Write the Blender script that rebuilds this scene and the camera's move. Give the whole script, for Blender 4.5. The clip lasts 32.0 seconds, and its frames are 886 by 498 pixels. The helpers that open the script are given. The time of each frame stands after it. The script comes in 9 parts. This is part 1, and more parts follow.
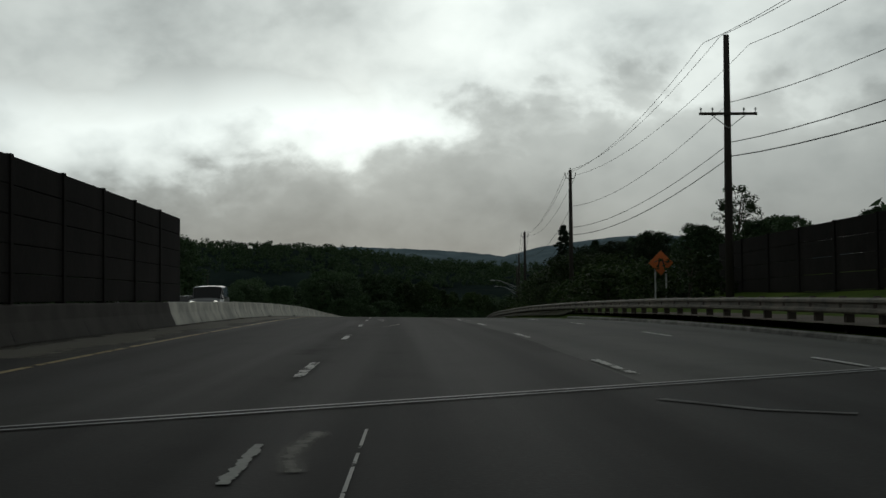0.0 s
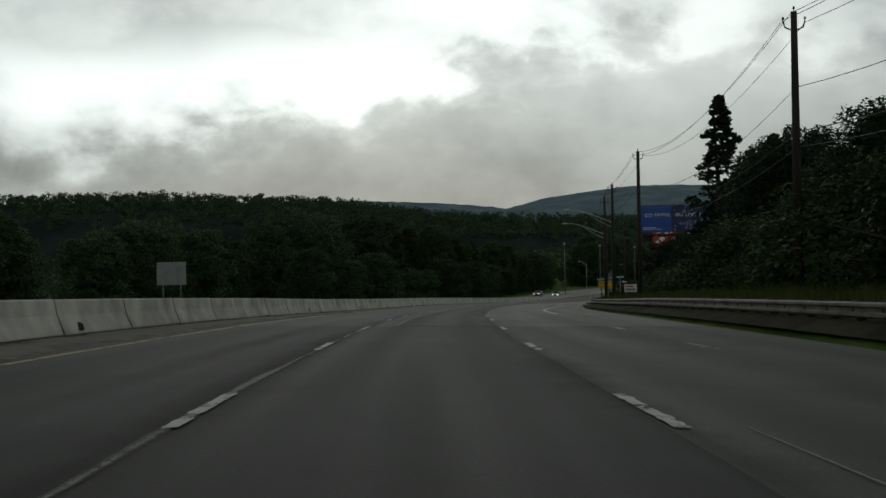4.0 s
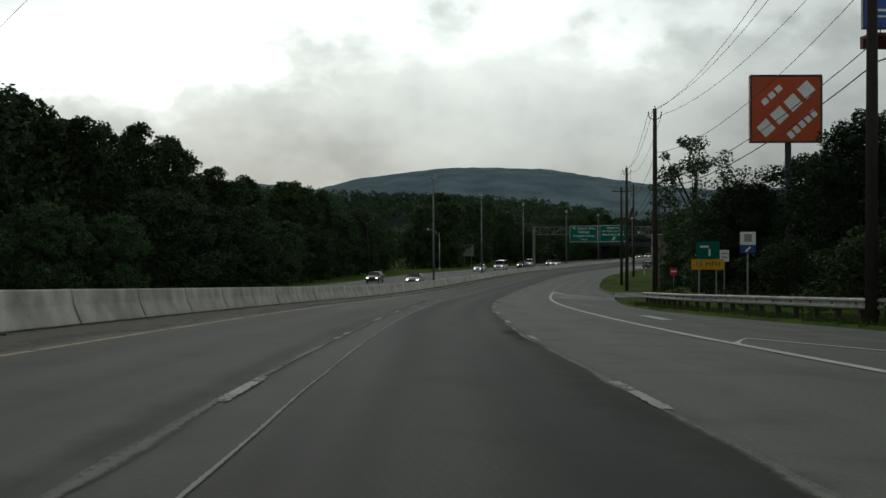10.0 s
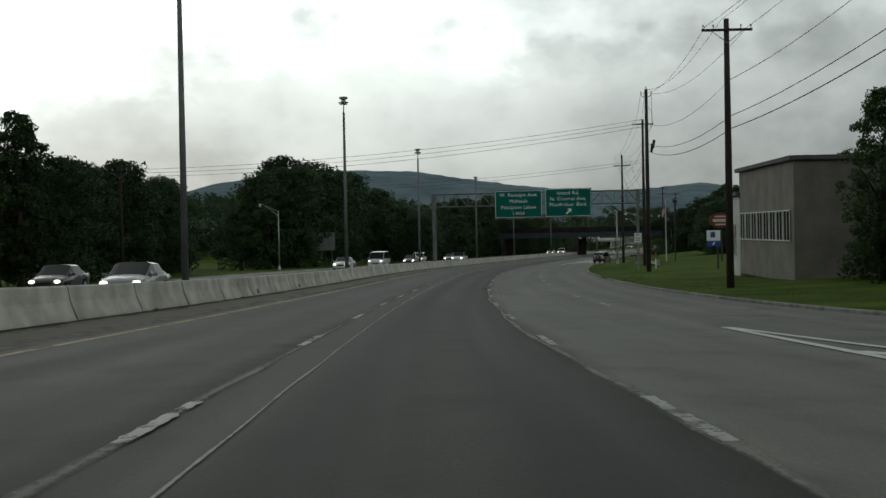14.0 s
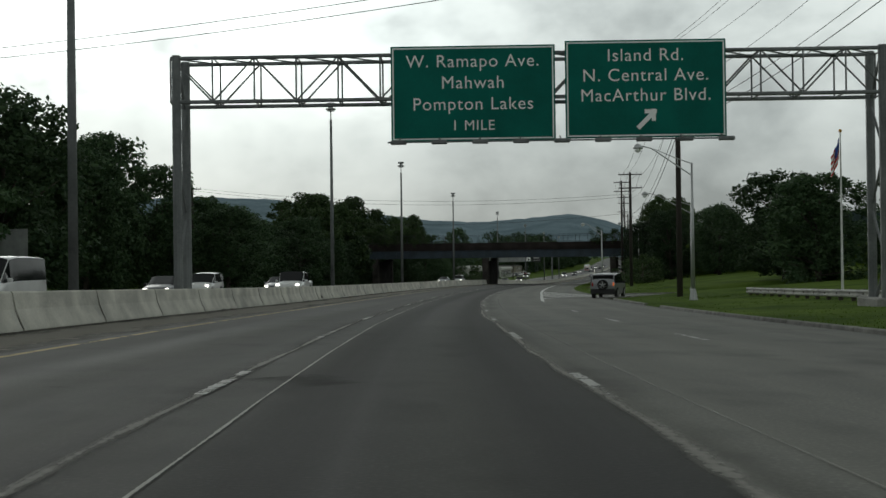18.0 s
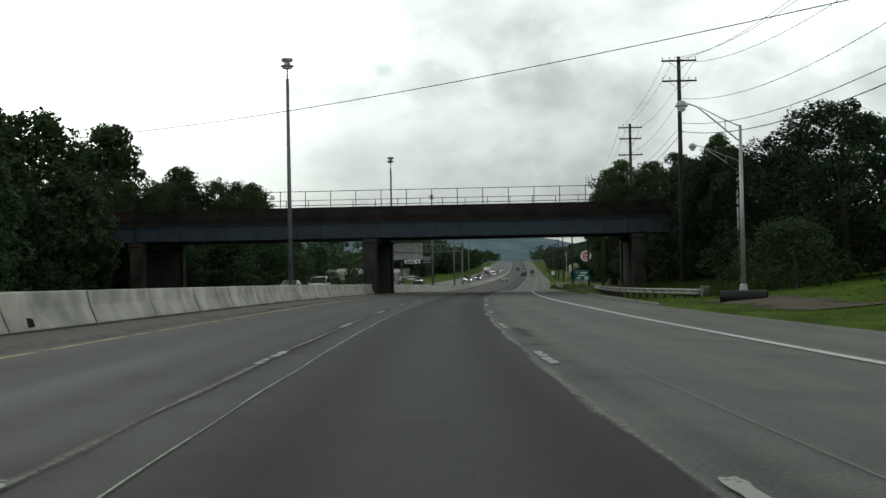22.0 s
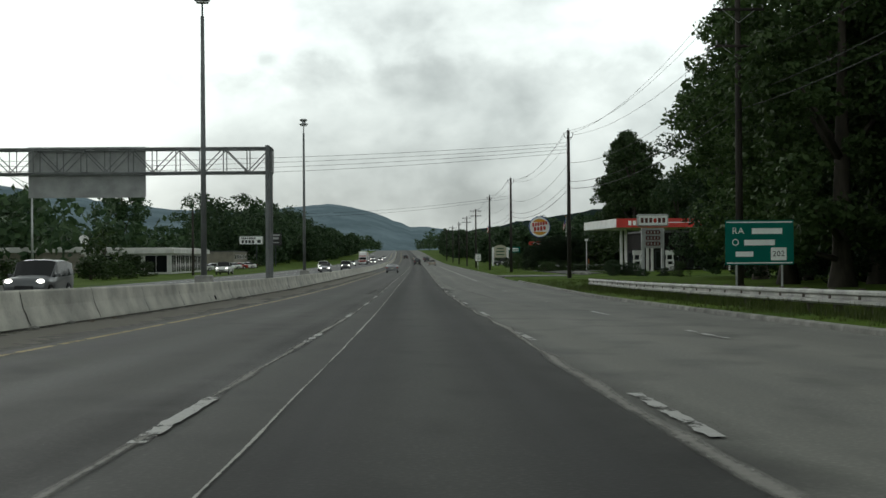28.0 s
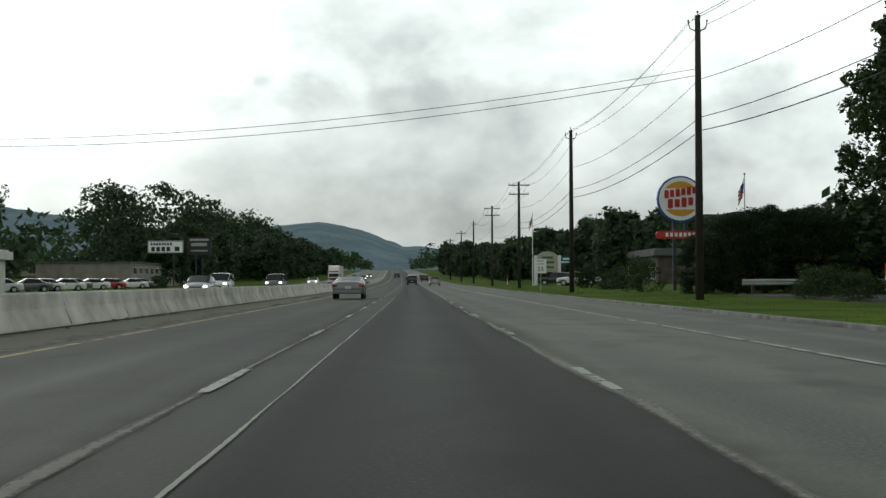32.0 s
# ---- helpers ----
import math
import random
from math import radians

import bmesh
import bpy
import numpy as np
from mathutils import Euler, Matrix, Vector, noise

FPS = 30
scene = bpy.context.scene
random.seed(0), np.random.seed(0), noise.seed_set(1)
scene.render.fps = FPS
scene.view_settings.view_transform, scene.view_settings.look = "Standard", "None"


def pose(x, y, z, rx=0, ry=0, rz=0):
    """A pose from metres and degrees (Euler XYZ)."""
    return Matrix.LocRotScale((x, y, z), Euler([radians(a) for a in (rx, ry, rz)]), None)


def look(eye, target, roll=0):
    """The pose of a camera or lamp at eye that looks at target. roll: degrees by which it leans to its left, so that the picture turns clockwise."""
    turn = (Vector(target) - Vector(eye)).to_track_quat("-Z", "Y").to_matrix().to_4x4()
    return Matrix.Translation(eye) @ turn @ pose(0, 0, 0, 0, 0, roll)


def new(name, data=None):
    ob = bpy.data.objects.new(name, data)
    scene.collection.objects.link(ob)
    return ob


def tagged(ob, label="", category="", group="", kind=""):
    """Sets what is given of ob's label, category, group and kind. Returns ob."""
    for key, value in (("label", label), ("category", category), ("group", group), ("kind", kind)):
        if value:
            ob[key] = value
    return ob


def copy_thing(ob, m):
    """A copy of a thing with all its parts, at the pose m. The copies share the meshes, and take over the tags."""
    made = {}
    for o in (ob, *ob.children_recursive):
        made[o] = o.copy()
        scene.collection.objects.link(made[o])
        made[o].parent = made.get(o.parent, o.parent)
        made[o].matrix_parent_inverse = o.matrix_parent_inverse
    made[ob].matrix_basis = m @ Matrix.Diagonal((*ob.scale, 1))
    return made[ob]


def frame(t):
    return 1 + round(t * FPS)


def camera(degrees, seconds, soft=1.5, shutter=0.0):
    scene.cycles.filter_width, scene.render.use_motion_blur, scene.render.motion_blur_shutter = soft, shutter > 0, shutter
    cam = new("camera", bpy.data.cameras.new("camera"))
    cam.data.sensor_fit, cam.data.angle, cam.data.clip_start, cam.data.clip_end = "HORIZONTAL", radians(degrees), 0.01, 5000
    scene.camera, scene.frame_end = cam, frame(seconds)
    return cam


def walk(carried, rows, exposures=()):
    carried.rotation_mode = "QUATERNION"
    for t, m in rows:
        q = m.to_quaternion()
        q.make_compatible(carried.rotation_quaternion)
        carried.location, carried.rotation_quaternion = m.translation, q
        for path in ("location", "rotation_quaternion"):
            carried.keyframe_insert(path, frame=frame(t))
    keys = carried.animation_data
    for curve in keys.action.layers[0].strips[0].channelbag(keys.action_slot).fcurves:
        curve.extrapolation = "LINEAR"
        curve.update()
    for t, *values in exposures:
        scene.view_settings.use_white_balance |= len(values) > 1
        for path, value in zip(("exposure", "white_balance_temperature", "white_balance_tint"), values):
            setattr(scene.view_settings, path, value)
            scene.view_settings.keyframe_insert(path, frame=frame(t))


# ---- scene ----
cam = camera(37.50, 32.0)
# seconds, x, y, z, tilt, roll, heading
PATH = [
    (0.0, 0.00, 0.00, 1.00, 91.67, 0.50, -0.00),
    (0.5, -0.32, 14.10, 1.00, 91.32, 0.91, 0.18),
    (1.0, -0.67, 28.19, 0.93, 91.04, 0.29, 0.03),
    (1.5, -1.06, 42.29, 0.79, 90.60, 0.39, 0.33),
    (2.0, -1.51, 56.38, 0.60, 90.82, 1.24, 0.90),
    (2.5, -2.02, 70.47, 0.36, 90.45, 1.69, 0.96),
    (3.0, -2.54, 84.55, 0.06, 90.01, 1.54, 0.94),
    (3.5, -3.01, 98.60, -0.32, 89.72, 1.44, 0.66),
    (4.0, -3.38, 112.57, -0.74, 89.68, 1.20, 0.02),
    (4.5, -3.62, 126.46, -1.21, 89.54, 1.10, -0.63),
    (5.0, -3.72, 140.27, -1.74, 89.19, 1.00, -1.15),
    (5.5, -3.68, 154.00, -2.32, 88.77, 0.93, -1.60),
    (6.0, -3.49, 167.67, -2.94, 88.70, 0.80, -2.31),
    (6.5, -3.10, 181.30, -3.57, 88.91, 1.30, -3.46),
    (7.0, -2.53, 194.90, -4.17, 89.07, 0.83, -4.08),
    (7.5, -1.78, 208.46, -4.77, 88.92, 0.91, -4.77),
    (8.0, -0.87, 221.98, -5.36, 89.00, 0.41, -5.41),
    (8.5, 0.22, 235.49, -5.96, 88.89, 0.89, -6.33),
    (9.0, 1.49, 249.00, -6.55, 89.06, 0.78, -6.99),
    (9.5, 2.93, 262.53, -7.15, 88.93, 1.01, -7.79),
    (10.0, 4.54, 276.05, -7.76, 88.96, 0.26, -8.31),
    (10.5, 6.31, 289.59, -8.38, 88.79, 0.93, -9.04),
    (11.0, 8.25, 303.12, -9.02, 88.71, 1.13, -9.80),
    (11.5, 10.38, 316.65, -9.66, 88.86, 0.58, -10.55),
    (12.0, 12.68, 330.18, -10.29, 88.88, 0.59, -11.32),
    (12.5, 15.17, 343.70, -10.91, 88.83, 0.61, -12.09),
    (13.0, 17.86, 357.21, -11.53, 89.04, 0.30, -12.91),
    (13.5, 20.72, 370.73, -12.12, 88.94, 1.36, -13.67),
    (14.0, 23.75, 384.29, -12.69, 89.20, 1.12, -14.18),
    (14.5, 26.95, 397.87, -13.21, 89.48, 0.95, -14.75),
    (15.0, 30.33, 411.48, -13.69, 89.65, 0.78, -15.52),
    (15.5, 33.90, 425.12, -14.11, 89.79, 0.71, -16.40),
    (16.0, 37.67, 438.77, -14.47, 90.20, 0.51, -17.07),
    (16.5, 41.63, 452.43, -14.78, 90.40, 0.63, -17.74),
    (17.0, 45.78, 466.09, -15.04, 90.56, 0.53, -18.52),
    (17.5, 50.13, 479.73, -15.27, 90.67, 0.47, -19.40),
    (18.0, 54.70, 493.36, -15.51, 90.54, 0.72, -20.25),
    (18.5, 59.47, 506.97, -15.77, 90.27, 0.60, -20.95),
    (19.0, 64.44, 520.56, -16.04, 90.39, 0.62, -21.72),
    (19.5, 69.61, 534.14, -16.30, 90.48, 0.81, -22.53),
    (20.0, 74.99, 547.69, -16.55, 90.63, 0.73, -23.33),
    (20.5, 80.56, 561.24, -16.78, 90.50, 1.18, -23.98),
    (21.0, 86.29, 574.78, -17.00, 90.69, 1.00, -24.62),
    (21.5, 92.19, 588.31, -17.21, 90.73, 1.08, -25.00),
    (22.0, 98.24, 601.84, -17.40, 90.76, 1.06, -25.57),
    (22.5, 104.46, 615.35, -17.58, 90.75, 1.16, -26.34),
    (23.0, 110.88, 628.82, -17.76, 90.87, 1.25, -27.04),
    (23.5, 117.51, 642.25, -17.92, 90.91, 1.08, -28.03),
    (24.0, 124.34, 655.63, -18.10, 90.74, 1.40, -28.82),
    (24.5, 131.35, 668.97, -18.27, 90.82, 1.64, -29.33),
    (25.0, 138.51, 682.29, -18.45, 90.81, 1.56, -29.79),
    (25.5, 145.77, 695.57, -18.64, 90.75, 1.16, -30.15),
    (26.0, 153.10, 708.77, -18.85, 90.65, 0.80, -30.49),
    (26.5, 160.47, 721.91, -19.09, 90.57, 0.72, -30.73),
    (27.0, 167.88, 734.99, -19.35, 90.38, 0.68, -30.94),
    (27.5, 175.28, 748.03, -19.64, 90.28, 0.55, -30.96),
    (28.0, 182.66, 761.05, -19.92, 90.34, 0.43, -30.78),
    (28.5, 190.01, 774.05, -20.19, 90.54, 0.56, -30.57),
    (29.0, 197.33, 787.04, -20.41, 90.74, 0.42, -30.62),
    (29.5, 204.64, 800.01, -20.60, 90.83, 0.61, -30.71),
    (30.0, 211.97, 812.94, -20.75, 90.88, 0.19, -30.91),
    (30.5, 219.30, 825.84, -20.87, 91.18, 0.16, -30.95),
    (31.0, 226.63, 838.71, -20.97, 91.10, 0.47, -30.97),
    (31.5, 233.96, 851.55, -21.04, 91.29, 0.23, -30.91),
    (32.0, 241.28, 864.37, -21.09, 91.30, 0.26, -31.05),
]
EXPOSURE = [(0.0, -1.4), (1.2, -1.42), (2.0, -1.3), (3.0, -1.28), (4.5, -1.05), (6.0, -0.8), (10.0, -0.7), (12.0, -0.68), (16.0, -0.4), (18.0, -0.42), (20.0, -0.05), (23.0, 0.08), (24.6, 0.15), (25.5, 0.6), (26.5, 0.5), (28.5, 0.05), (32.0, 0.1)]
walk(cam, [(r[0], pose(*r[1:])) for r in PATH], EXPOSURE)

# ---- the road's line in plan and profile ----
NODES = [-120 + 60 * k for k in range(18)] + [1000, 1150, 1300, 1450, 1700, 2100, 3400]
HEAD = [-0.27, 0.64, 1.55, 2.46, 1.18, -1.9, -5.25, -8.32, -11.67, -14.57, -17.77, -21.19, -23.7, -26.58, -29.05, -29.59, -29.42, -29.79,
        -29.7, -29.5, -29.2, -28.9, -28.8, -28.8, -28.8]
GRADE = [2.02, 1.04, 0.06, -0.92, -2.05, -2.67, -2.45, -2.67, -2.58, -1.71, -0.88, -1.07, -0.75, -0.63, -0.72, -1.16, -0.69, -0.19,
         -0.1, 0.12, 0.45, 0.85, 0.7, 0.15, 0.0]
STEP, S_MIN, S_MAX = 2.0, -900.0, 3400.0
_s = np.arange(S_MIN, S_MAX + 1, STEP)
_h = np.radians(np.interp(_s, NODES, HEAD))
_g = np.radians(np.interp(_s, NODES, GRADE)) * np.where(_s < -120, 0.0, 1.0)
_x = np.concatenate([[0], np.cumsum(-np.sin((_h[1:] + _h[:-1]) / 2) * STEP)])
_y = np.concatenate([[0], np.cumsum(np.cos((_h[1:] + _h[:-1]) / 2) * STEP)])
_z = np.concatenate([[0], np.cumsum(np.tan((_g[1:] + _g[:-1]) / 2) * STEP)])
_i0 = int(-S_MIN / STEP)
_x += 0.5 - _x[_i0]
_y += 0.0 - _y[_i0]
_z += 0.01 - _z[_i0]
BANK_S, BANK_E = [-120, 40, 100, 180, 560, 680, 740, 800, 2100], [0, 0, 0.026, 0.018, 0.02, 0.018, 0.005, 0, 0]
EDGE_S = [-120, 30, 60, 92, 120, 200, 280, 305, 335, 350, 400, 425, 475, 500, 615, 645, 672, 715, 760, 850, 880, 960, 1010, 2100]
EDGE_O = [7.5, 7.5, 7.3, 7.15, 7.3, 9.1, 9.8, 11.4, 9.2, 9.2, 11.7, 10.6, 9.8, 9.3, 9.8, 8.9, 8.5, 8.35, 7.3, 7.6, 8.3, 8.9, 9.0, 9.0]


def edge(s):
    return float(np.interp(s, EDGE_S, EDGE_O))


def head_at(s):
    return float(np.interp(s, _s, _h))


def P(s, o, h=0.0):
    """A point at station s, o metres to the right of the middle lane, h over the carriageway."""
    a = head_at(s)
    z = float(np.interp(s, _s, _z)) - float(np.interp(s, BANK_S, BANK_E)) * min(max(o, -9), 10)
    return Vector((float(np.interp(s, _s, _x)) + math.cos(a) * o, float(np.interp(s, _s, _y)) + math.sin(a) * o, z + h))


def slip_near(o):
    return float(np.interp(o, [8, 12, 17, 24, 80], [585.5, 595.5, 604.8, 606, 607]))


def slip_far(o):
    return float(np.interp(o, [8, 12, 17, 80], [605.5, 609.5, 613, 615]))


def land(s, o):
    """Height of the open ground over the carriageway."""
    e = edge(s)
    if -25 <= o <= e:
        return -0.15
    if o > e:
        d = o - e
        up = np.interp(s, [-200, 60, 110, 180, 330, 400, 560, 640, 700, 760, 800, 900], [.16, .16, .12, .05, .0, .02, .04, .07, .10, .06, .03, .01])
        bank = 0.26 * min(max(d, 0) / 0.7, 1) * float(np.interp(s, [50, 64, 230, 242], [0, 1, 1, 0]))
        clear = min(max((max(slip_near(o) - s, s - slip_far(o)) - 0.3) / 3.5, 0.0), 1.0)
        if clear < 1:
            # the slip road lies level with the carriageway
            return -0.14 * (1 - clear) + clear * (0.1 + float(up) * min(max(d - 2, 0), 28))
        dip = 0.32 * min(max(d - 0.4, 0) / 1.2, 1) * float(np.interp(s, [676, 688, 742, 754], [0, 1, 1, 0]))
        return 0.1 + bank - dip + float(up) * min(max(d - 2, 0), 28) - 0.01 * max(d - 60, 0) * (1 if d < 300 else 300 / d)
    d = -25 - o
    dn = np.interp(s, [-200, 60, 160, 420, 600, 760, 860], [.0, .0, .05, .05, .02, .0, .0])
    return -0.05 - float(dn) * min(d, 60)


def Q(s, o, h=0.0):
    return P(s, o, land(s, o) + h)


def at(s, o, h=0.0, turn=0.0, ground=False, grade=False):
    """The pose of a thing there: its x to the right of the road, its y ahead."""
    p = Q(s, o, h) if ground else P(s, o, h)
    g = math.degrees(float(np.interp(s, _s, _g))) if grade else 0
    return Matrix.Translation(p) @ pose(0, 0, 0, g, 0, math.degrees(head_at(s)) + turn)


# ---- sky and light ----
SUN_AZ, SUN_EL = -3.0, 13.0
world = bpy.data.worlds.new("overcast_sky")
scene.world = world
world.use_nodes = True
wn, wl = world.node_tree.nodes, world.node_tree.links
wn.clear()


def wnode(kind, **kw):
    n = wn.new(kind)
    for k, v in kw.items():
        if k in n.inputs:
            n.inputs[k].default_value = v
    return n


def wmath(op, a, b=None, c=None):
    n = wn.new("ShaderNodeMath")
    n.operation = op
    for i, v in enumerate((a, b, c)):
        if v is None:
            continue
        if isinstance(v, (int, float)):
            n.inputs[i].default_value = v
        else:
            wl.new(v, n.inputs[i])
    return n.outputs[0]


w_out = wnode("ShaderNodeOutputWorld")
w_bg = wnode("ShaderNodeBackground", Strength=1.0)
w_sky = wn.new("ShaderNodeTexSky")
w_sky.sky_type, w_sky.sun_disc = "NISHITA", False
w_sky.sun_elevation, w_sky.sun_rotation = radians(SUN_EL), radians(SUN_AZ)
w_tc = wn.new("ShaderNodeTexCoord")
w_sep = wn.new("ShaderNodeSeparateXYZ")
wl.new(w_tc.outputs["Generated"], w_sep.inputs[0])
up = wmath("MAXIMUM", w_sep.outputs[2], 0.0)


def wnoise(scale, detail, rough, offset, distort=0.0, tall=2.0):
    m = wn.new("ShaderNodeMapping")
    m.inputs["Location"].default_value = offset
    m.inputs["Scale"].default_value = (1, 1, tall)
    wl.new(w_tc.outputs["Generated"], m.inputs["Vector"])
    n = wnode("ShaderNodeTexNoise", Scale=scale, Detail=detail, Roughness=rough, Distortion=distort)
    wl.new(m.outputs[0], n.inputs["Vector"])
    return n.outputs["Fac"]


def wramp(value, stops):
    r = wn.new("ShaderNodeValToRGB")
    wl.new(value, r.inputs[0])
    r.color_ramp.elements[0].position, r.color_ramp.elements[1].position = stops[0][0], stops[-1][0]
    for q, c in stops[1:-1]:
        r.color_ramp.elements.new(q)
    for el, (q, c) in zip(sorted(r.color_ramp.elements, key=lambda v: v.position), stops):
        el.color = (c, c, c, 1)
    return r.outputs[0]


az = wmath("ARCTAN2", w_sep.outputs[0], w_sep.outputs[1])
big = wnoise(5.5, 4, 0.45, (3.1, 0.4, 0.2), 0.15, 1.5)
mid = wnoise(14.0, 6, 0.5, (0.3, 7.7, 1.0), 0.2, 1.5)
fine_ = wnoise(38.0, 5, 0.5, (5.2, 1.7, 3.0), 0.2, 1.4)
cloud = wmath("ADD", wmath("MULTIPLY", big, 0.5), wmath("ADD", wmath("MULTIPLY", mid, 0.38), wmath("MULTIPLY", fine_, 0.12)))
ragged = wmath("ADD", wmath("MULTIPLY", wmath("SUBTRACT", mid, 0.5), 0.11), wmath("ADD", wmath("MULTIPLY", wmath("SUBTRACT", big, 0.5), 0.05), wmath("MULTIPLY", wmath("SUBTRACT", fine_, 0.5), 0.035)))


def toward(a, e):
    return Vector((math.sin(radians(a)) * math.cos(radians(e)), math.cos(radians(a)) * math.cos(radians(e)), math.sin(radians(e))))


def lobe(a, e, sharp):
    """Falls off from 1 in one direction of the sky."""
    d = wn.new("ShaderNodeVectorMath")
    d.operation = "DOT_PRODUCT"
    wl.new(w_tc.outputs["Generated"], d.inputs[0])
    d.inputs[1].default_value = toward(a, e)
    return wmath("POWER", wmath("MAXIMUM", d.outputs["Value"], 0.0), float(sharp))


# heavier cloud here and there
for a_, e_, sharp, depth in ((15.0, 6.5, 160, -0.035), (34.0, 5.5, 260, -0.02), (26.5, 6.0, 300, 0.035), (12.0, 10.0, 170, 0.06), (3.5, 10.0, 500, 0.05), (26.0, 8.6, 380, -0.05), (46.0, 4.5, 200, -0.03), (-12.0, 10.5, 500, -0.06), (3.0, 3.0, 400, -0.03), (11.5, 7.0, 420, 0.11), (18.5, 9.8, 500, -0.06)):
    cloud = wmath("ADD", cloud, wmath("MULTIPLY", lobe(a_, e_, sharp), depth))
w_ramp = wn.new("ShaderNodeValToRGB")
wl.new(cloud, w_ramp.inputs[0])
stops = [(0.36, 0.56), (0.45, 0.75), (0.53, 0.9), (0.64, 1.04)]
w_ramp.color_ramp.elements[0].position, w_ramp.color_ramp.elements[1].position = stops[0][0], stops[-1][0]
for q, c in stops[1:-1]:
    w_ramp.color_ramp.elements.new(q)
for el_, (q, c) in zip(sorted(w_ramp.color_ramp.elements, key=lambda v: v.position), stops):
    el_.color = (c * (0.895 + 0.05 * (c - 0.5)), c, c * (0.985 - 0.04 * (c - 0.5)), 1)
# the lower cloud ends in a ragged rising edge; over it the cloud is thin and bright, up to a higher grey layer
over = wmath("SUBTRACT", wmath("ADD", up, ragged), wmath("MULTIPLY_ADD", wmath("MINIMUM", az, 0.1), 0.23, 0.117))
thin = wramp(wmath("ADD", over, 0.5), [(0.485, 0.0), (0.5, 0.15), (0.516, 0.75), (0.54, 1.0)])
reach = wramp(wmath("MULTIPLY_ADD", az, 0.5, 0.5), [(0.2, 0.1), (0.33, 0.85), (0.4, 1.0), (0.5, 1.0), (0.58, 0.75), (0.66, 0.5), (0.74, 0.2)])
layer = wmath("MULTIPLY", wramp(wmath("ADD", up, wmath("MULTIPLY", ragged, 0.7)), [(0.128, 0.0), (0.16, 0.62), (0.3, 0.7)]), wramp(wmath("MULTIPLY_ADD", az, 0.5, 0.5), [(0.45, 1.0), (0.52, 0.55)]))
bright = wmath("MULTIPLY", wmath("MULTIPLY", thin, reach), wmath("SUBTRACT", 1.0, layer))
sun_dir = toward(SUN_AZ, SUN_EL)
gain = wmath("ADD", wmath("ADD", 0.9, wmath("MULTIPLY", lobe(SUN_AZ, SUN_EL, 16.0), 0.55)), wmath("SUBTRACT", wmath("MULTIPLY", lobe(48.0, 12.0, 10.0), 0.25), wmath("MULTIPLY", lobe(33.0, 10.0, 60.0), 0.15)))
gain = wmath("ADD", gain, wmath("MULTIPLY", lobe(10.0, 7.5, 90.0), 0.16))
gain = wmath("MULTIPLY", gain, wmath("ADD", 1.0, wmath("MULTIPLY", bright, 1.35)))
# haze along the horizon; unseen sky overhead dimmed to lower the ground light
gain = wmath("MULTIPLY", gain, wramp(up, [(0.0, 0.68), (0.05, 0.76), (0.11, 1.0), (0.24, 1.03), (0.5, 0.54), (1.0, 0.4)]))
w_mul = wn.new("ShaderNodeVectorMath")
w_mul.operation = "SCALE"
wl.new(w_ramp.outputs[0], w_mul.inputs[0])
wl.new(gain, w_mul.inputs["Scale"])
w_skys = wn.new("ShaderNodeVectorMath")
w_skys.operation = "SCALE"
wl.new(w_sky.outputs[0], w_skys.inputs[0])
w_skys.inputs["Scale"].default_value = 0.1
w_mix = wn.new("ShaderNodeMix")
w_mix.data_type = "RGBA"
w_mix.inputs["Factor"].default_value = 0.975
wl.new(w_skys.outputs[0], w_mix.inputs["A"])
wl.new(w_mul.outputs[0], w_mix.inputs["B"])
wl.new(w_mix.outputs["Result"], w_bg.inputs["Color"])
wl.new(w_bg.outputs[0], w_out.inputs[0])

sun = new("sun", bpy.data.lights.new("sun", "SUN"))
sun.data.energy, sun.data.angle, sun.data.color = 0.3, radians(30), (1.0, 0.97, 0.92)
sun.matrix_world = look(sun_dir * 100, (0, 0, 0))


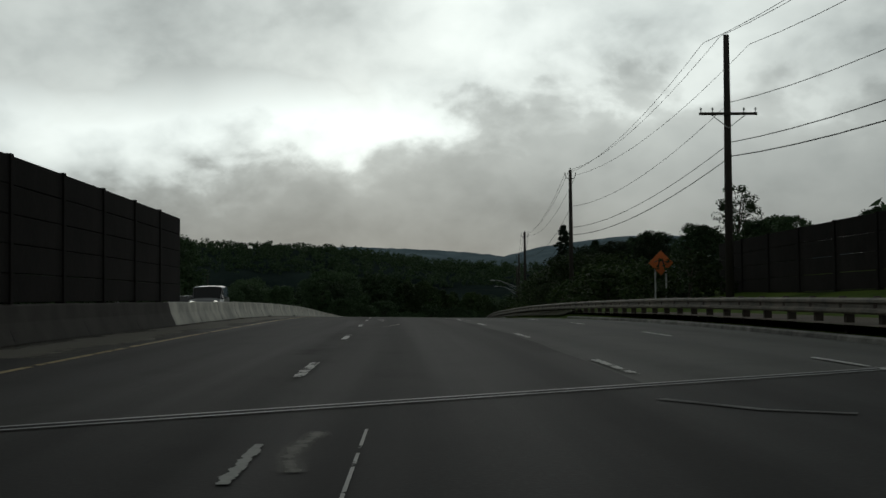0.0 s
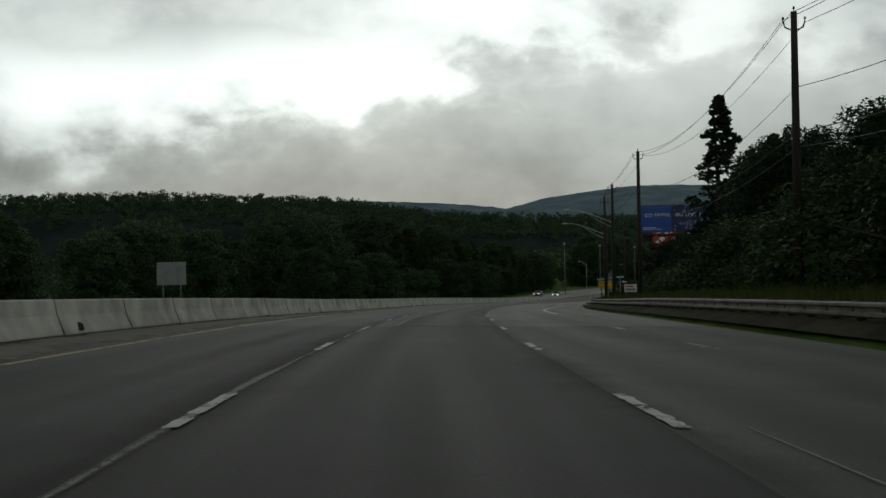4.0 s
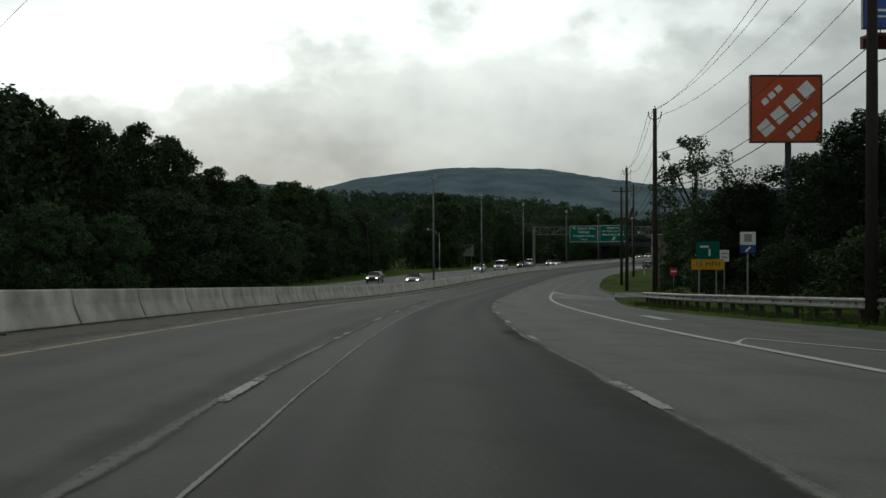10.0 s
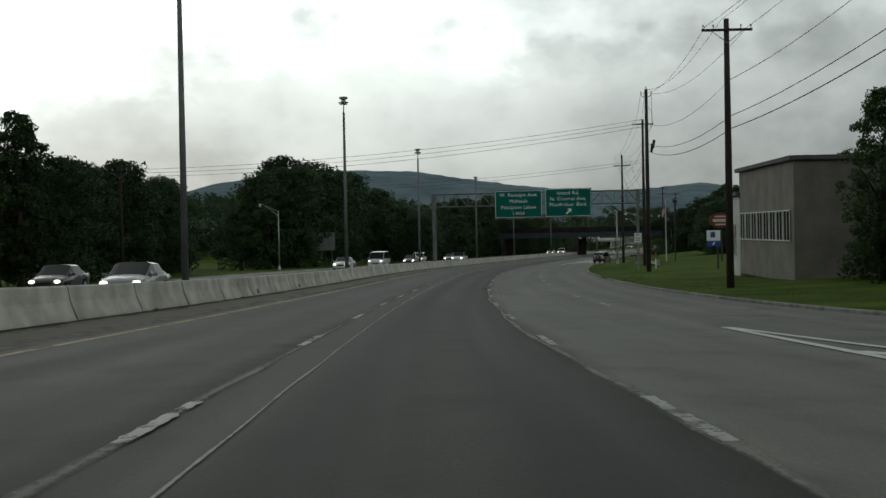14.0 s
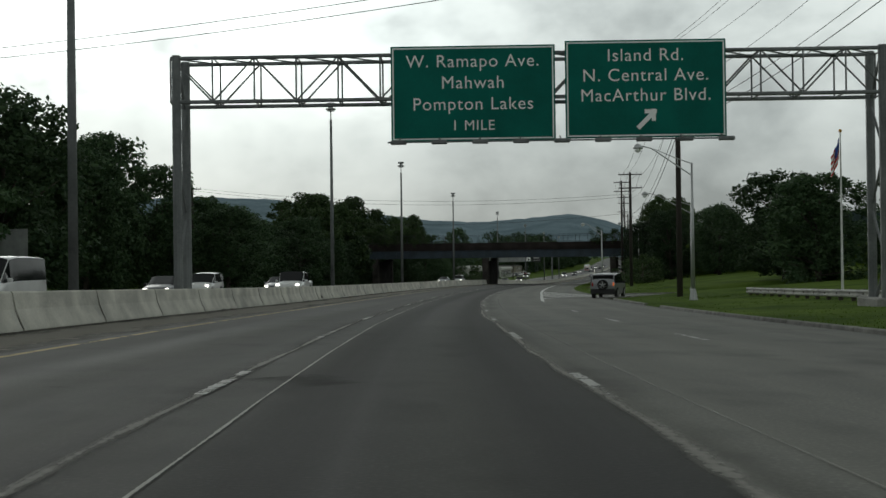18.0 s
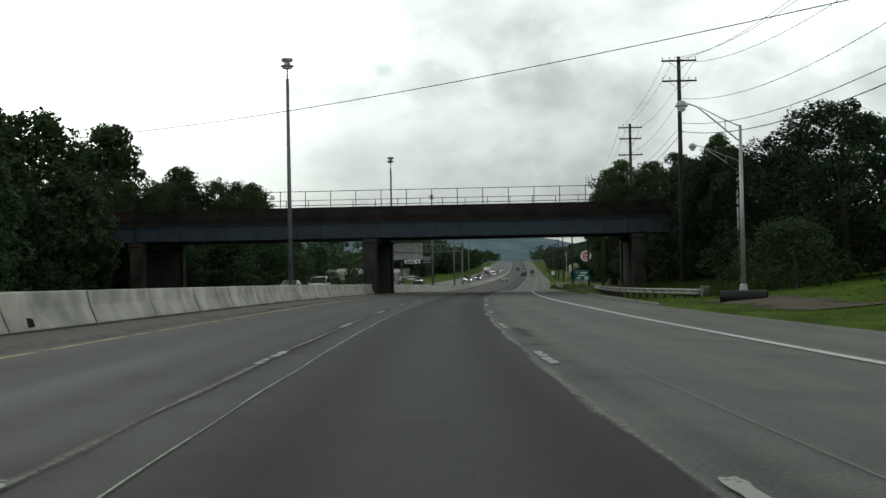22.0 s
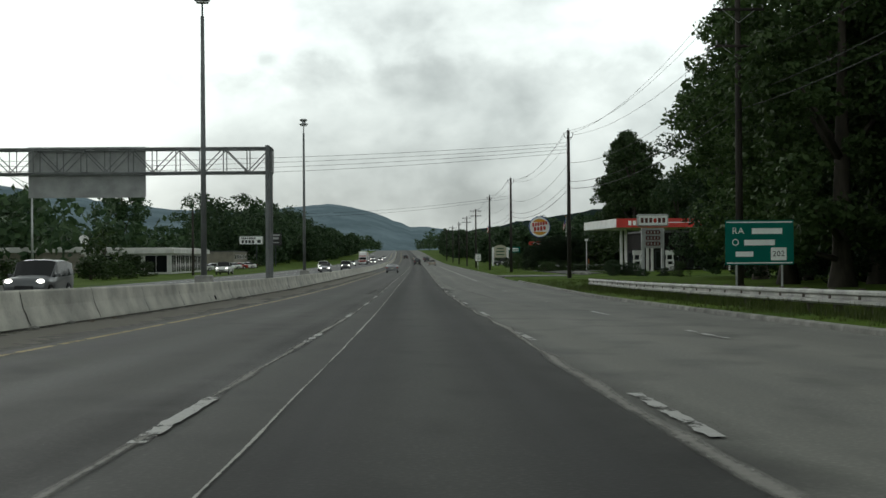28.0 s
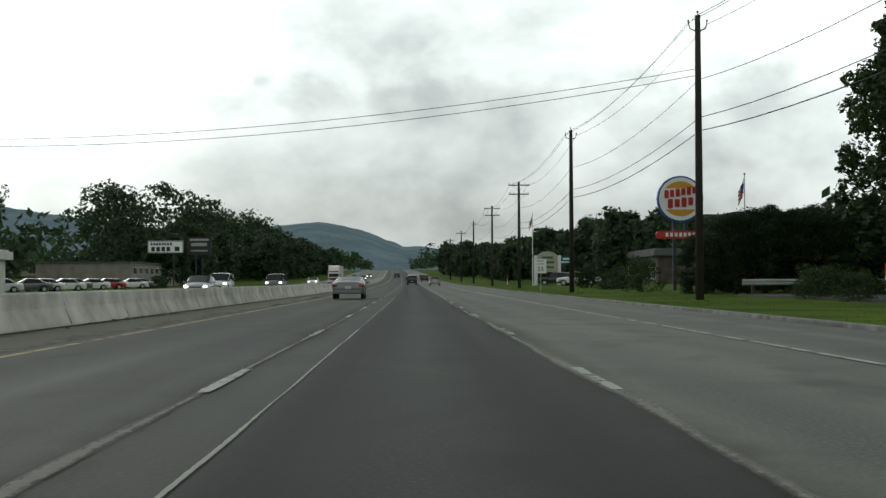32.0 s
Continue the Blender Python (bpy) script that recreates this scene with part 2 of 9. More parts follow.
# ---- materials ----
def mat(name, col, rough=0.7, var=0.25, scale=2.0, fine=30.0, bump=0.15, metal=0.0, coord="Object", col2=None, spec=0.5, squash=(1, 1, 1), rand=0.0):
    """A surface: base colour with broad stains and fine grain, and fine relief."""
    m = bpy.data.materials.new(name)
    m.use_nodes = True
    n, l = m.node_tree.nodes, m.node_tree.links
    b = n["Principled BSDF"]
    b.inputs["Roughness"].default_value, b.inputs["Metallic"].default_value = rough, metal
    b.inputs["Specular IOR Level"].default_value = spec
    tc, mp = n.new("ShaderNodeTexCoord"), n.new("ShaderNodeMapping")
    mp.inputs["Scale"].default_value = squash
    l.new(tc.outputs[coord], mp.inputs[0])
    a, f = n.new("ShaderNodeTexNoise"), n.new("ShaderNodeTexNoise")
    for t, s, d in ((a, scale, 4), (f, fine, 3)):
        t.inputs["Scale"].default_value, t.inputs["Detail"].default_value = s, d
        l.new(mp.outputs[0], t.inputs["Vector"])
    mx = n.new("ShaderNodeMix")
    mx.data_type = "RGBA"
    dark = tuple(c * (1 - var) for c in col)
    lite = col2 if col2 else tuple(min(c * (1 + var), 1) for c in col)
    mx.inputs["A"].default_value, mx.inputs["B"].default_value = (*dark, 1), (*lite, 1)
    r = n.new("ShaderNodeMapRange")
    r.inputs["From Min"].default_value, r.inputs["From Max"].default_value = 0.3, 0.7
    ad = n.new("ShaderNodeMath")
    ad.operation = "MULTIPLY_ADD"
    l.new(f.outputs["Fac"], ad.inputs[0])
    ad.inputs[1].default_value = 0.35
    l.new(a.outputs["Fac"], ad.inputs[2])
    sb = n.new("ShaderNodeMath")
    sb.operation = "SUBTRACT"
    l.new(ad.outputs[0], sb.inputs[0])
    sb.inputs[1].default_value = 0.175
    l.new(sb.outputs[0], r.inputs["Value"])
    l.new(r.outputs[0], mx.inputs["Factor"])
    out = mx.outputs["Result"]
    if rand:
        oi, hs = n.new("ShaderNodeObjectInfo"), n.new("ShaderNodeHueSaturation")
        rr = n.new("ShaderNodeMapRange")
        rr.inputs["To Min"].default_value, rr.inputs["To Max"].default_value = 1 - rand, 1 + rand
        l.new(oi.outputs["Random"], rr.inputs["Value"])
        l.new(rr.outputs[0], hs.inputs["Value"])
        l.new(out, hs.inputs["Color"])
        out = hs.outputs[0]
    l.new(out, b.inputs["Base Color"])
    if bump:
        bp = n.new("ShaderNodeBump")
        bp.inputs["Strength"].default_value, bp.inputs["Distance"].default_value = bump, 0.02
        l.new(f.outputs["Fac"], bp.inputs["Height"])
        l.new(bp.outputs[0], b.inputs["Normal"])
    return m


def leaf_mat(name, col, col2, rand=0.38):
    """Leaves: green varied leaf by leaf and tree by tree, a little light passing through."""
    m = bpy.data.materials.new(name)
    m.use_nodes = True
    n, l = m.node_tree.nodes, m.node_tree.links
    b = n["Principled BSDF"]
    b.inputs["Roughness"].default_value = 0.6
    b.inputs["Specular IOR Level"].default_value = 0.15
    g, oi = n.new("ShaderNodeNewGeometry"), n.new("ShaderNodeObjectInfo")
    mx = n.new("ShaderNodeMix")
    mx.data_type = "RGBA"
    mx.inputs["A"].default_value, mx.inputs["B"].default_value = (*col, 1), (*col2, 1)
    l.new(g.outputs["Random Per Island"], mx.inputs["Factor"])
    hs, rr = n.new("ShaderNodeHueSaturation"), n.new("ShaderNodeMapRange")
    rr.inputs["To Min"].default_value, rr.inputs["To Max"].default_value = 1 - rand, 1 + rand
    l.new(oi.outputs["Random"], rr.inputs["Value"])
    l.new(rr.outputs[0], hs.inputs["Value"])
    l.new(mx.outputs["Result"], hs.inputs["Color"])
    l.new(hs.outputs[0], b.inputs["Base Color"])
    tr, ms = n.new("ShaderNodeBsdfTranslucent"), n.new("ShaderNodeMixShader")
    l.new(hs.outputs[0], tr.inputs["Color"])
    ms.inputs[0].default_value = 0.25
    l.new(b.outputs[0], ms.inputs[1])
    l.new(tr.outputs[0], ms.inputs[2])
    l.new(ms.outputs[0], n["Material Output"].inputs[0])
    return m


def glass_mat(name, col=(0.008, 0.009, 0.01), rough=0.06):
    m = bpy.data.materials.new(name)
    m.use_nodes = True
    b = m.node_tree.nodes["Principled BSDF"]
    b.inputs["Base Color"].default_value, b.inputs["Roughness"].default_value = (*col, 1), rough
    b.inputs["Specular IOR Level"].default_value = 0.32
    return m


def glow_mat(name, col, strength):
    m = bpy.data.materials.new(name)
    m.use_nodes = True
    b = m.node_tree.nodes["Principled BSDF"]
    b.inputs["Base Color"].default_value = (*col, 1)
    b.inputs["Emission Color"].default_value, b.inputs["Emission Strength"].default_value = (*col, 1), strength
    return m


def asphalt(name, col, streak, col2, lane=3.65, centre=0.1, track=0.28, sheen=0.34, fade=None):
    """Worn asphalt; its UV is metres across and along, so that wheel tracks and streaks run with the road."""
    m = bpy.data.materials.new(name)
    m.use_nodes = True
    n, l = m.node_tree.nodes, m.node_tree.links
    b = n["Principled BSDF"]
    b.inputs["Specular IOR Level"].default_value = sheen
    uv = n.new("ShaderNodeUVMap")

    def noise(scale, sq, detail=4):
        mp, t = n.new("ShaderNodeMapping"), n.new("ShaderNodeTexNoise")
        mp.inputs["Scale"].default_value = sq
        t.inputs["Scale"].default_value, t.inputs["Detail"].default_value = scale, detail
        l.new(uv.outputs[0], mp.inputs[0])
        l.new(mp.outputs[0], t.inputs["Vector"])
        return t.outputs["Fac"]

    long, patch, grain, stain = noise(1.3, (1, 0.012, 1)), noise(0.16, (1, 0.35, 1), 5), noise(26, (1, 1, 1), 2), noise(0.9, (1, 0.5, 1), 6)

    def mixv(a, c, fac):
        x = n.new("ShaderNodeMix")
        x.data_type = "RGBA"
        for k, v in (("A", a), ("B", c)):
            if isinstance(v, tuple):
                x.inputs[k].default_value = (*v, 1)
            else:
                l.new(v, x.inputs[k])
        l.new(fac, x.inputs["Factor"])
        return x.outputs["Result"]

    def rng(v, a, c, lo, hi):
        r = n.new("ShaderNodeMapRange")
        for k, q in (("From Min", a), ("From Max", c), ("To Min", lo), ("To Max", hi)):
            r.inputs[k].default_value = q
        l.new(v, r.inputs["Value"])
        return r.outputs[0]

    dark = tuple(c * 0.72 for c in col)
    c = mixv(dark, col2, rng(long, 0.35, 0.68, 0, 1))
    c = mixv(c, streak, rng(patch, 0.47, 0.68, 0, 0.75))
    c = mixv(c, tuple(q * 1.5 for q in col2), rng(grain, 0.5, 0.76, 0, 0.7))
    c = mixv(c, tuple(q * 0.55 for q in col), rng(stain, 0.5, 0.72, 0, 0.8))
    # the strip between the wheel tracks stays paler than the tracks themselves
    sx, ma, co = n.new("ShaderNodeSeparateXYZ"), n.new("ShaderNodeMath"), n.new("ShaderNodeMath")
    l.new(uv.outputs[0], sx.inputs[0])
    ma.operation, co.operation = "MULTIPLY_ADD", "COSINE"
    ma.inputs[1].default_value, ma.inputs[2].default_value = 4 * math.pi / lane, -4 * math.pi / lane * centre
    l.new(sx.outputs[0], ma.inputs[0])
    l.new(ma.outputs[0], co.inputs[0])
    ad = n.new("ShaderNodeMath")
    ad.operation = "MULTIPLY_ADD"
    l.new(stain, ad.inputs[0])
    ad.inputs[1].default_value = 1.6
    l.new(co.outputs[0], ad.inputs[2])
    hv = n.new("ShaderNodeHueSaturation")
    l.new(rng(ad.outputs[0], -0.5, 2.1, 1 - track, 1 + track), hv.inputs["Value"])
    l.new(c, hv.inputs["Color"])
    c = hv.outputs[0]
    if fade:
        # older, darker paving gives way to the paler one over some metres
        f0, f1, k0, k1 = fade
        fv = n.new("ShaderNodeHueSaturation")
        fn = n.new("ShaderNodeMath")
        fn.operation = "MULTIPLY_ADD"
        fn.inputs[1].default_value = 24.0
        l.new(patch, fn.inputs[0])
        l.new(sx.outputs[1], fn.inputs[2])
        l.new(rng(fn.outputs[0], f0 + 12, f1 + 12, k0, k1), fv.inputs["Value"])
        l.new(c, fv.inputs["Color"])
        c = fv.outputs[0]
    l.new(c, b.inputs["Base Color"])
    l.new(rng(long, 0.3, 0.7, 0.7, 0.86), b.inputs["Roughness"])
    bp = n.new("ShaderNodeBump")
    bp.inputs["Strength"].default_value, bp.inputs["Distance"].default_value = 0.25, 0.01
    l.new(grain, bp.inputs["Height"])
    l.new(bp.outputs[0], b.inputs["Normal"])
    return m


M = {}
M["asphalt_lane"] = asphalt("asphalt_lane", (0.0405, 0.0402, 0.0354), (0.058, 0.0575, 0.0497), (0.0543, 0.0538, 0.0465), 3.65, -3.75, 0.22, fade=(140, 178, 0.56, 1.0))
M["asphalt_right"] = asphalt("asphalt_right", (0.122, 0.122, 0.1079), (0.1605, 0.1593, 0.1379), (0.1537, 0.1537, 0.1333), 3.5, 3.6, 0.1, fade=(140, 178, 0.38, 1.0))
M["asphalt_mid"] = asphalt("asphalt_mid", (0.0268, 0.027, 0.0246), (0.0415, 0.0417, 0.0367), (0.038, 0.0385, 0.0346), 3.5, 0.15, 0.62, 0.22, fade=(140, 178, 0.8, 1.0))
M["asphalt_old"] = asphalt("asphalt_old", (0.0148, 0.0152, 0.0139), (0.0209, 0.0209, 0.0187), (0.0196, 0.02, 0.0178), sheen=0.15, fade=(95, 145, 1.0, 1.9))
M["asphalt_old_right"] = asphalt("asphalt_old_right", (0.036, 0.037, 0.033), (0.05, 0.05, 0.044), (0.047, 0.048, 0.042), sheen=0.24, fade=(95, 145, 1.0, 1.25))
M["asphalt_deck"] = asphalt("asphalt_deck", (0.0115, 0.012, 0.0115), (0.017, 0.017, 0.015), (0.0155, 0.0155, 0.015), sheen=0.1)
M["asphalt_opp"] = asphalt("asphalt_opp", (0.13, 0.13, 0.125), (0.16, 0.16, 0.15), (0.15, 0.15, 0.145))
M["seal"] = mat("seam_sealer", (0.17, 0.17, 0.162), 0.95, 0.4, 1.2, 20, 0.1, spec=0.1)
M["crack"] = mat("crack_filler", (0.02, 0.02, 0.021), 0.95, 0.3, 2, 20, 0.1, spec=0.08)
M["concrete"] = mat("barrier_concrete", (0.30, 0.295, 0.275), 0.85, 0.32, 1.3, 18, 0.3, rand=0.12)


def stained_concrete(name, col):
    """Cast concrete: dark streaks run down from the top, pale scuffed lower half."""
    m = mat(name, col, 0.9, 0.22, 1.1, 18, 0.3, rand=0.06)
    n, l = m.node_tree.nodes, m.node_tree.links
    b = n["Principled BSDF"]
    b.inputs["Specular IOR Level"].default_value = 0.2
    src = b.inputs["Base Color"].links[0].from_socket
    g, mp, t, r, mx = n.new("ShaderNodeNewGeometry"), n.new("ShaderNodeMapping"), n.new("ShaderNodeTexNoise"), n.new("ShaderNodeMapRange"), n.new("ShaderNodeMix")
    mp.inputs["Scale"].default_value = (0.3, 0.3, 0.5)
    t.inputs["Scale"].default_value, t.inputs["Detail"].default_value = 1.6, 7
    l.new(g.outputs["Position"], mp.inputs[0])
    l.new(mp.outputs[0], t.inputs["Vector"])
    r.inputs["From Min"].default_value, r.inputs["From Max"].default_value = 0.46, 0.68
    r.inputs["To Max"].default_value = 0.4
    l.new(t.outputs["Fac"], r.inputs["Value"])
    mx.data_type = "RGBA"
    mx.inputs["B"].default_value = (*[min(0.085, c * 0.4) for c in col], 1)
    l.new(src, mx.inputs["A"])
    l.new(r.outputs[0], mx.inputs["Factor"])
    l.new(mx.outputs["Result"], b.inputs["Base Color"])
    return m


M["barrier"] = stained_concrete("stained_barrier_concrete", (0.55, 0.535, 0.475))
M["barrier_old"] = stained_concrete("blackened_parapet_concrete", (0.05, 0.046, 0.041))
M["kerb"] = mat("kerb_concrete", (0.2, 0.196, 0.18), 0.95, 0.4, 2.0, 25, 0.3, rand=0.2)
# Both pier colours are lowered to hold the shade under the bridge.
M["pier"] = mat("shaded_pier_stone", (0.018, 0.016, 0.0145), 0.95, 0.5, 0.9, 9, 0.4, spec=0.1)
M["pier_end"] = mat("shaded_weathered_concrete", (0.052, 0.046, 0.042), 0.95, 0.5, 0.9, 9, 0.4, spec=0.12)
M["grass"] = mat("mown_grass", (0.055, 0.108, 0.012), 0.95, 0.4, 0.25, 9, 0.6, coord="Object", col2=(0.1, 0.155, 0.02), spec=0.03)
M["earth"] = mat("bare_earth", (0.1, 0.078, 0.055), 0.95, 0.5, 0.8, 12, 0.6)
M["verge_earth"] = mat("dry_grassy_earth", (0.03, 0.026, 0.017), 0.95, 0.5, 0.6, 7, 0.8, col2=(0.045, 0.05, 0.021), spec=0.03)
M["galv"] = mat("galvanised_steel", (0.36, 0.37, 0.37), 0.5, 0.25, 1.2, 18, 0.05, metal=0.55)
M["rail"] = mat("weathered_rail", (0.34, 0.34, 0.32), 0.6, 0.35, 1.5, 14, 0.1, metal=0.35)
M["rail_dull"] = mat("dull_rusty_rail", (0.2, 0.19, 0.165), 0.75, 0.45, 1.5, 14, 0.15, metal=0.2, col2=(0.25, 0.225, 0.18))
M["post"] = mat("weathered_post", (0.055, 0.043, 0.034), 0.9, 0.4, 3, 20, 0.3)
M["lamp_steel"] = mat("aged_lamp_steel", (0.17, 0.18, 0.18), 0.55, 0.3, 0.8, 12, 0.05, metal=0.4)
M["alu"] = mat("brushed_aluminium", (0.45, 0.46, 0.46), 0.45, 0.15, 1, 20, 0.03, metal=0.6)
M["pole"] = mat("creosoted_pole", (0.035, 0.029, 0.024), 0.9, 0.45, 1.1, 14, 0.4, squash=(1, 1, 0.15), rand=0.25)
M["wire"] = mat("black_cable", (0.015, 0.015, 0.016), 0.7, 0.2, 3, 10, 0)
M["trunk"] = mat("bark", (0.06, 0.05, 0.04), 0.95, 0.4, 2, 12, 0.6, squash=(1, 1, 0.2), rand=0.25)
# Dark green lifted and slightly cooled: haze over the far trees, in the colour.
M["leaf_dark"] = leaf_mat("dark_leaf", (0.03, 0.06, 0.028), (0.069, 0.114, 0.05))
# Mid green lowered to carry the deep shade beyond the bridge.
M["leaf_mid"] = leaf_mat("mid_leaf", (0.027, 0.053, 0.019), (0.06, 0.096, 0.034))
M["leaf_olive"] = leaf_mat("olive_leaf", (0.03, 0.058, 0.018), (0.066, 0.105, 0.034))
# Darker copy of the dark green: backlit shade put into near trees' colour.
M["leaf_deep_shaded"] = leaf_mat("deep_green_shaded_leaf", (0.013, 0.028, 0.013), (0.033, 0.058, 0.024))
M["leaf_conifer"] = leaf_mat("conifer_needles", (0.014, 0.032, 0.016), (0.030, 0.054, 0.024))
# Bush green lowered with the near trees, their shade in the colour.
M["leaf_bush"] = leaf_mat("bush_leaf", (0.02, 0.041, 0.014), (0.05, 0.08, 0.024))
M["lawn_blade"] = leaf_mat("lawn_blades", (0.055, 0.105, 0.013), (0.11, 0.16, 0.03))
M["blade"] = leaf_mat("grass_blades", (0.04, 0.064, 0.013), (0.085, 0.106, 0.03))
# Distance haze is mixed into this forest's pale blue-grey base colour.
M["hill"] = mat("hazed_far_forest", (0.15, 0.21, 0.24), 1.0, 0.2, 0.012, 0.14, 0.0, col2=(0.205, 0.272, 0.305), spec=0.0)
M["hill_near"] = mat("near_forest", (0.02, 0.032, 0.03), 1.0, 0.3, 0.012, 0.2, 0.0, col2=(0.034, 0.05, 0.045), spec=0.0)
M["sign_green"] = mat("highway_green", (0.002, 0.135, 0.105), 0.55, 0.15, 0.7, 15, 0.02, spec=0.12)
M["sign_white"] = mat("sign_white", (0.86, 0.88, 0.86), 0.5, 0.08, 1, 15, 0)
M["sign_yellow"] = mat("sign_yellow", (0.72, 0.38, 0.02), 0.5, 0.12, 1, 15, 0)
M["sign_orange"] = mat("sign_orange", (0.5, 0.11, 0.012), 0.5, 0.12, 1, 15, 0)
M["sign_black"] = mat("sign_black", (0.015, 0.015, 0.015), 0.5, 0.1, 1, 15, 0)
M["sign_red"] = mat("sign_red", (0.5, 0.03, 0.02), 0.5, 0.12, 1, 15, 0)
M["sign_back"] = mat("bare_sign_back", (0.33, 0.34, 0.335), 0.55, 0.2, 1.2, 15, 0.02, metal=0.1)
M["steel_blue"] = mat("faded_blue_girder", (0.027, 0.043, 0.06), 0.6, 0.35, 0.7, 10, 0.1)
M["steel_dark"] = mat("dark_girder", (0.035, 0.042, 0.05), 0.7, 0.35, 0.8, 10, 0.1)
M["parapet"] = mat("stained_parapet", (0.03, 0.024, 0.022), 0.92, 0.4, 0.6, 10, 0.2, spec=0.2)
M["white_paint"] = mat("white_paint", (0.7, 0.7, 0.68), 0.6, 0.1, 1, 12, 0.02)
M["dark_glass"] = glass_mat("dark_glass")
M["wall_dark"] = mat("dark_sound_wall", (0.014, 0.0125, 0.0115), 0.95, 0.35, 0.5, 8, 0.3, rand=0.08, spec=0.1)


def line_paint(name, col, keep):
    """Road paint worn through to the asphalt in patches."""
    m = bpy.data.materials.new(name)
    m.use_nodes = True
    n, l = m.node_tree.nodes, m.node_tree.links
    b = n["Principled BSDF"]
    b.inputs["Roughness"].default_value = 0.7
    g = n.new("ShaderNodeNewGeometry")
    t, t2 = n.new("ShaderNodeTexNoise"), n.new("ShaderNodeTexNoise")
    t.inputs["Scale"].default_value, t.inputs["Detail"].default_value = 1.7, 6
    t2.inputs["Scale"].default_value, t2.inputs["Detail"].default_value = 22, 3
    l.new(g.outputs["Position"], t.inputs["Vector"])
    l.new(g.outputs["Position"], t2.inputs["Vector"])
    ad = n.new("ShaderNodeMath")
    ad.operation = "MULTIPLY_ADD"
    l.new(t2.outputs["Fac"], ad.inputs[0])
    ad.inputs[1].default_value = 0.5
    l.new(t.outputs["Fac"], ad.inputs[2])
    r = n.new("ShaderNodeMapRange")
    r.inputs["From Min"].default_value, r.inputs["From Max"].default_value = keep, keep + 0.09
    l.new(ad.outputs[0], r.inputs["Value"])
    mx = n.new("ShaderNodeMix")
    mx.data_type = "RGBA"
    mx.inputs["A"].default_value, mx.inputs["B"].default_value = (*[c * 0.7 for c in col], 1), (*[c * 1.15 for c in col], 1)
    l.new(t2.outputs["Fac"], mx.inputs["Factor"])
    l.new(mx.outputs["Result"], b.inputs["Base Color"])
    tr, ms = n.new("ShaderNodeBsdfTransparent"), n.new("ShaderNodeMixShader")
    l.new(r.outputs[0], ms.inputs[0])
    l.new(b.outputs[0], ms.inputs[1])
    l.new(tr.outputs[0], ms.inputs[2])
    l.new(ms.outputs[0], n["Material Output"].inputs[0])
    return m


def wear_mat(name, col, keep, soft, strength=1.0, patch=0.25, grain=6.0):
    """A worn smear on the road: thins out to the sides (UV x) and in patches along it."""
    m = bpy.data.materials.new(name)
    m.use_nodes = True
    n, l = m.node_tree.nodes, m.node_tree.links
    b = n["Principled BSDF"]
    b.inputs["Roughness"].default_value, b.inputs["Specular IOR Level"].default_value = 0.95, 0.1
    uv, sp, g = n.new("ShaderNodeUVMap"), n.new("ShaderNodeSeparateXYZ"), n.new("ShaderNodeNewGeometry")
    l.new(uv.outputs[0], sp.inputs[0])

    def mth(op, *a):
        q = n.new("ShaderNodeMath")
        q.operation = op
        for i, v in enumerate(a):
            if isinstance(v, (int, float)):
                q.inputs[i].default_value = v
            else:
                l.new(v, q.inputs[i])
        return q.outputs[0]

    def noi(scale, detail):
        q = n.new("ShaderNodeTexNoise")
        q.inputs["Scale"].default_value, q.inputs["Detail"].default_value = scale, detail
        l.new(g.outputs["Position"], q.inputs["Vector"])
        return q.outputs["Fac"]

    prof = mth("SUBTRACT", 1.0, mth("ABSOLUTE", mth("MULTIPLY_ADD", sp.outputs[0], 2.0, -1.0)))
    fac = mth("ADD", mth("MULTIPLY", prof, 0.55), mth("ADD", mth("MULTIPLY", noi(patch, 4), 1.1), mth("MULTIPLY", noi(grain, 4), 0.55)))
    r = n.new("ShaderNodeMapRange")
    r.inputs["From Min"].default_value, r.inputs["From Max"].default_value, r.inputs["To Max"].default_value = keep, keep + soft, strength
    l.new(fac, r.inputs["Value"])
    mx = n.new("ShaderNodeMix")
    mx.data_type = "RGBA"
    mx.inputs["A"].default_value, mx.inputs["B"].default_value = (*[c * 0.75 for c in col], 1), (*[min(1, c * 1.2) for c in col], 1)
    l.new(noi(14, 3), mx.inputs["Factor"])
    l.new(mx.outputs["Result"], b.inputs["Base Color"])
    tr, ms = n.new("ShaderNodeBsdfTransparent"), n.new("ShaderNodeMixShader")
    l.new(r.outputs[0], ms.inputs[0])
    l.new(tr.outputs[0], ms.inputs[1])
    l.new(b.outputs[0], ms.inputs[2])
    l.new(ms.outputs[0], n["Material Output"].inputs[0])
    return m


M["wear_pale"] = wear_mat("pale_worn_sealer", (0.31, 0.3, 0.275), 0.93, 0.42, 0.82, 0.3, 9.0)
M["wear_fine"] = wear_mat("pale_thin_sealer", (0.46, 0.45, 0.415), 0.86, 0.34, 0.92, 0.3, 9.0)
M["wear_earth"] = wear_mat("trampled_earth", (0.13, 0.105, 0.078), 0.86, 0.2, 1.0, 0.4, 2.5)
M["wear_sand"] = wear_mat("sandy_shoulder", (0.205, 0.193, 0.162), 0.62, 0.5, 0.78, 0.2, 3.0)
M["wear_grit"] = wear_mat("dark_grit", (0.03, 0.027, 0.022), 0.74, 0.25, 0.95, 0.5, 4.0)
M["wear_faint"] = wear_mat("faint_seam", (0.34, 0.33, 0.3), 0.9, 0.4, 0.6, 0.08, 5.0)
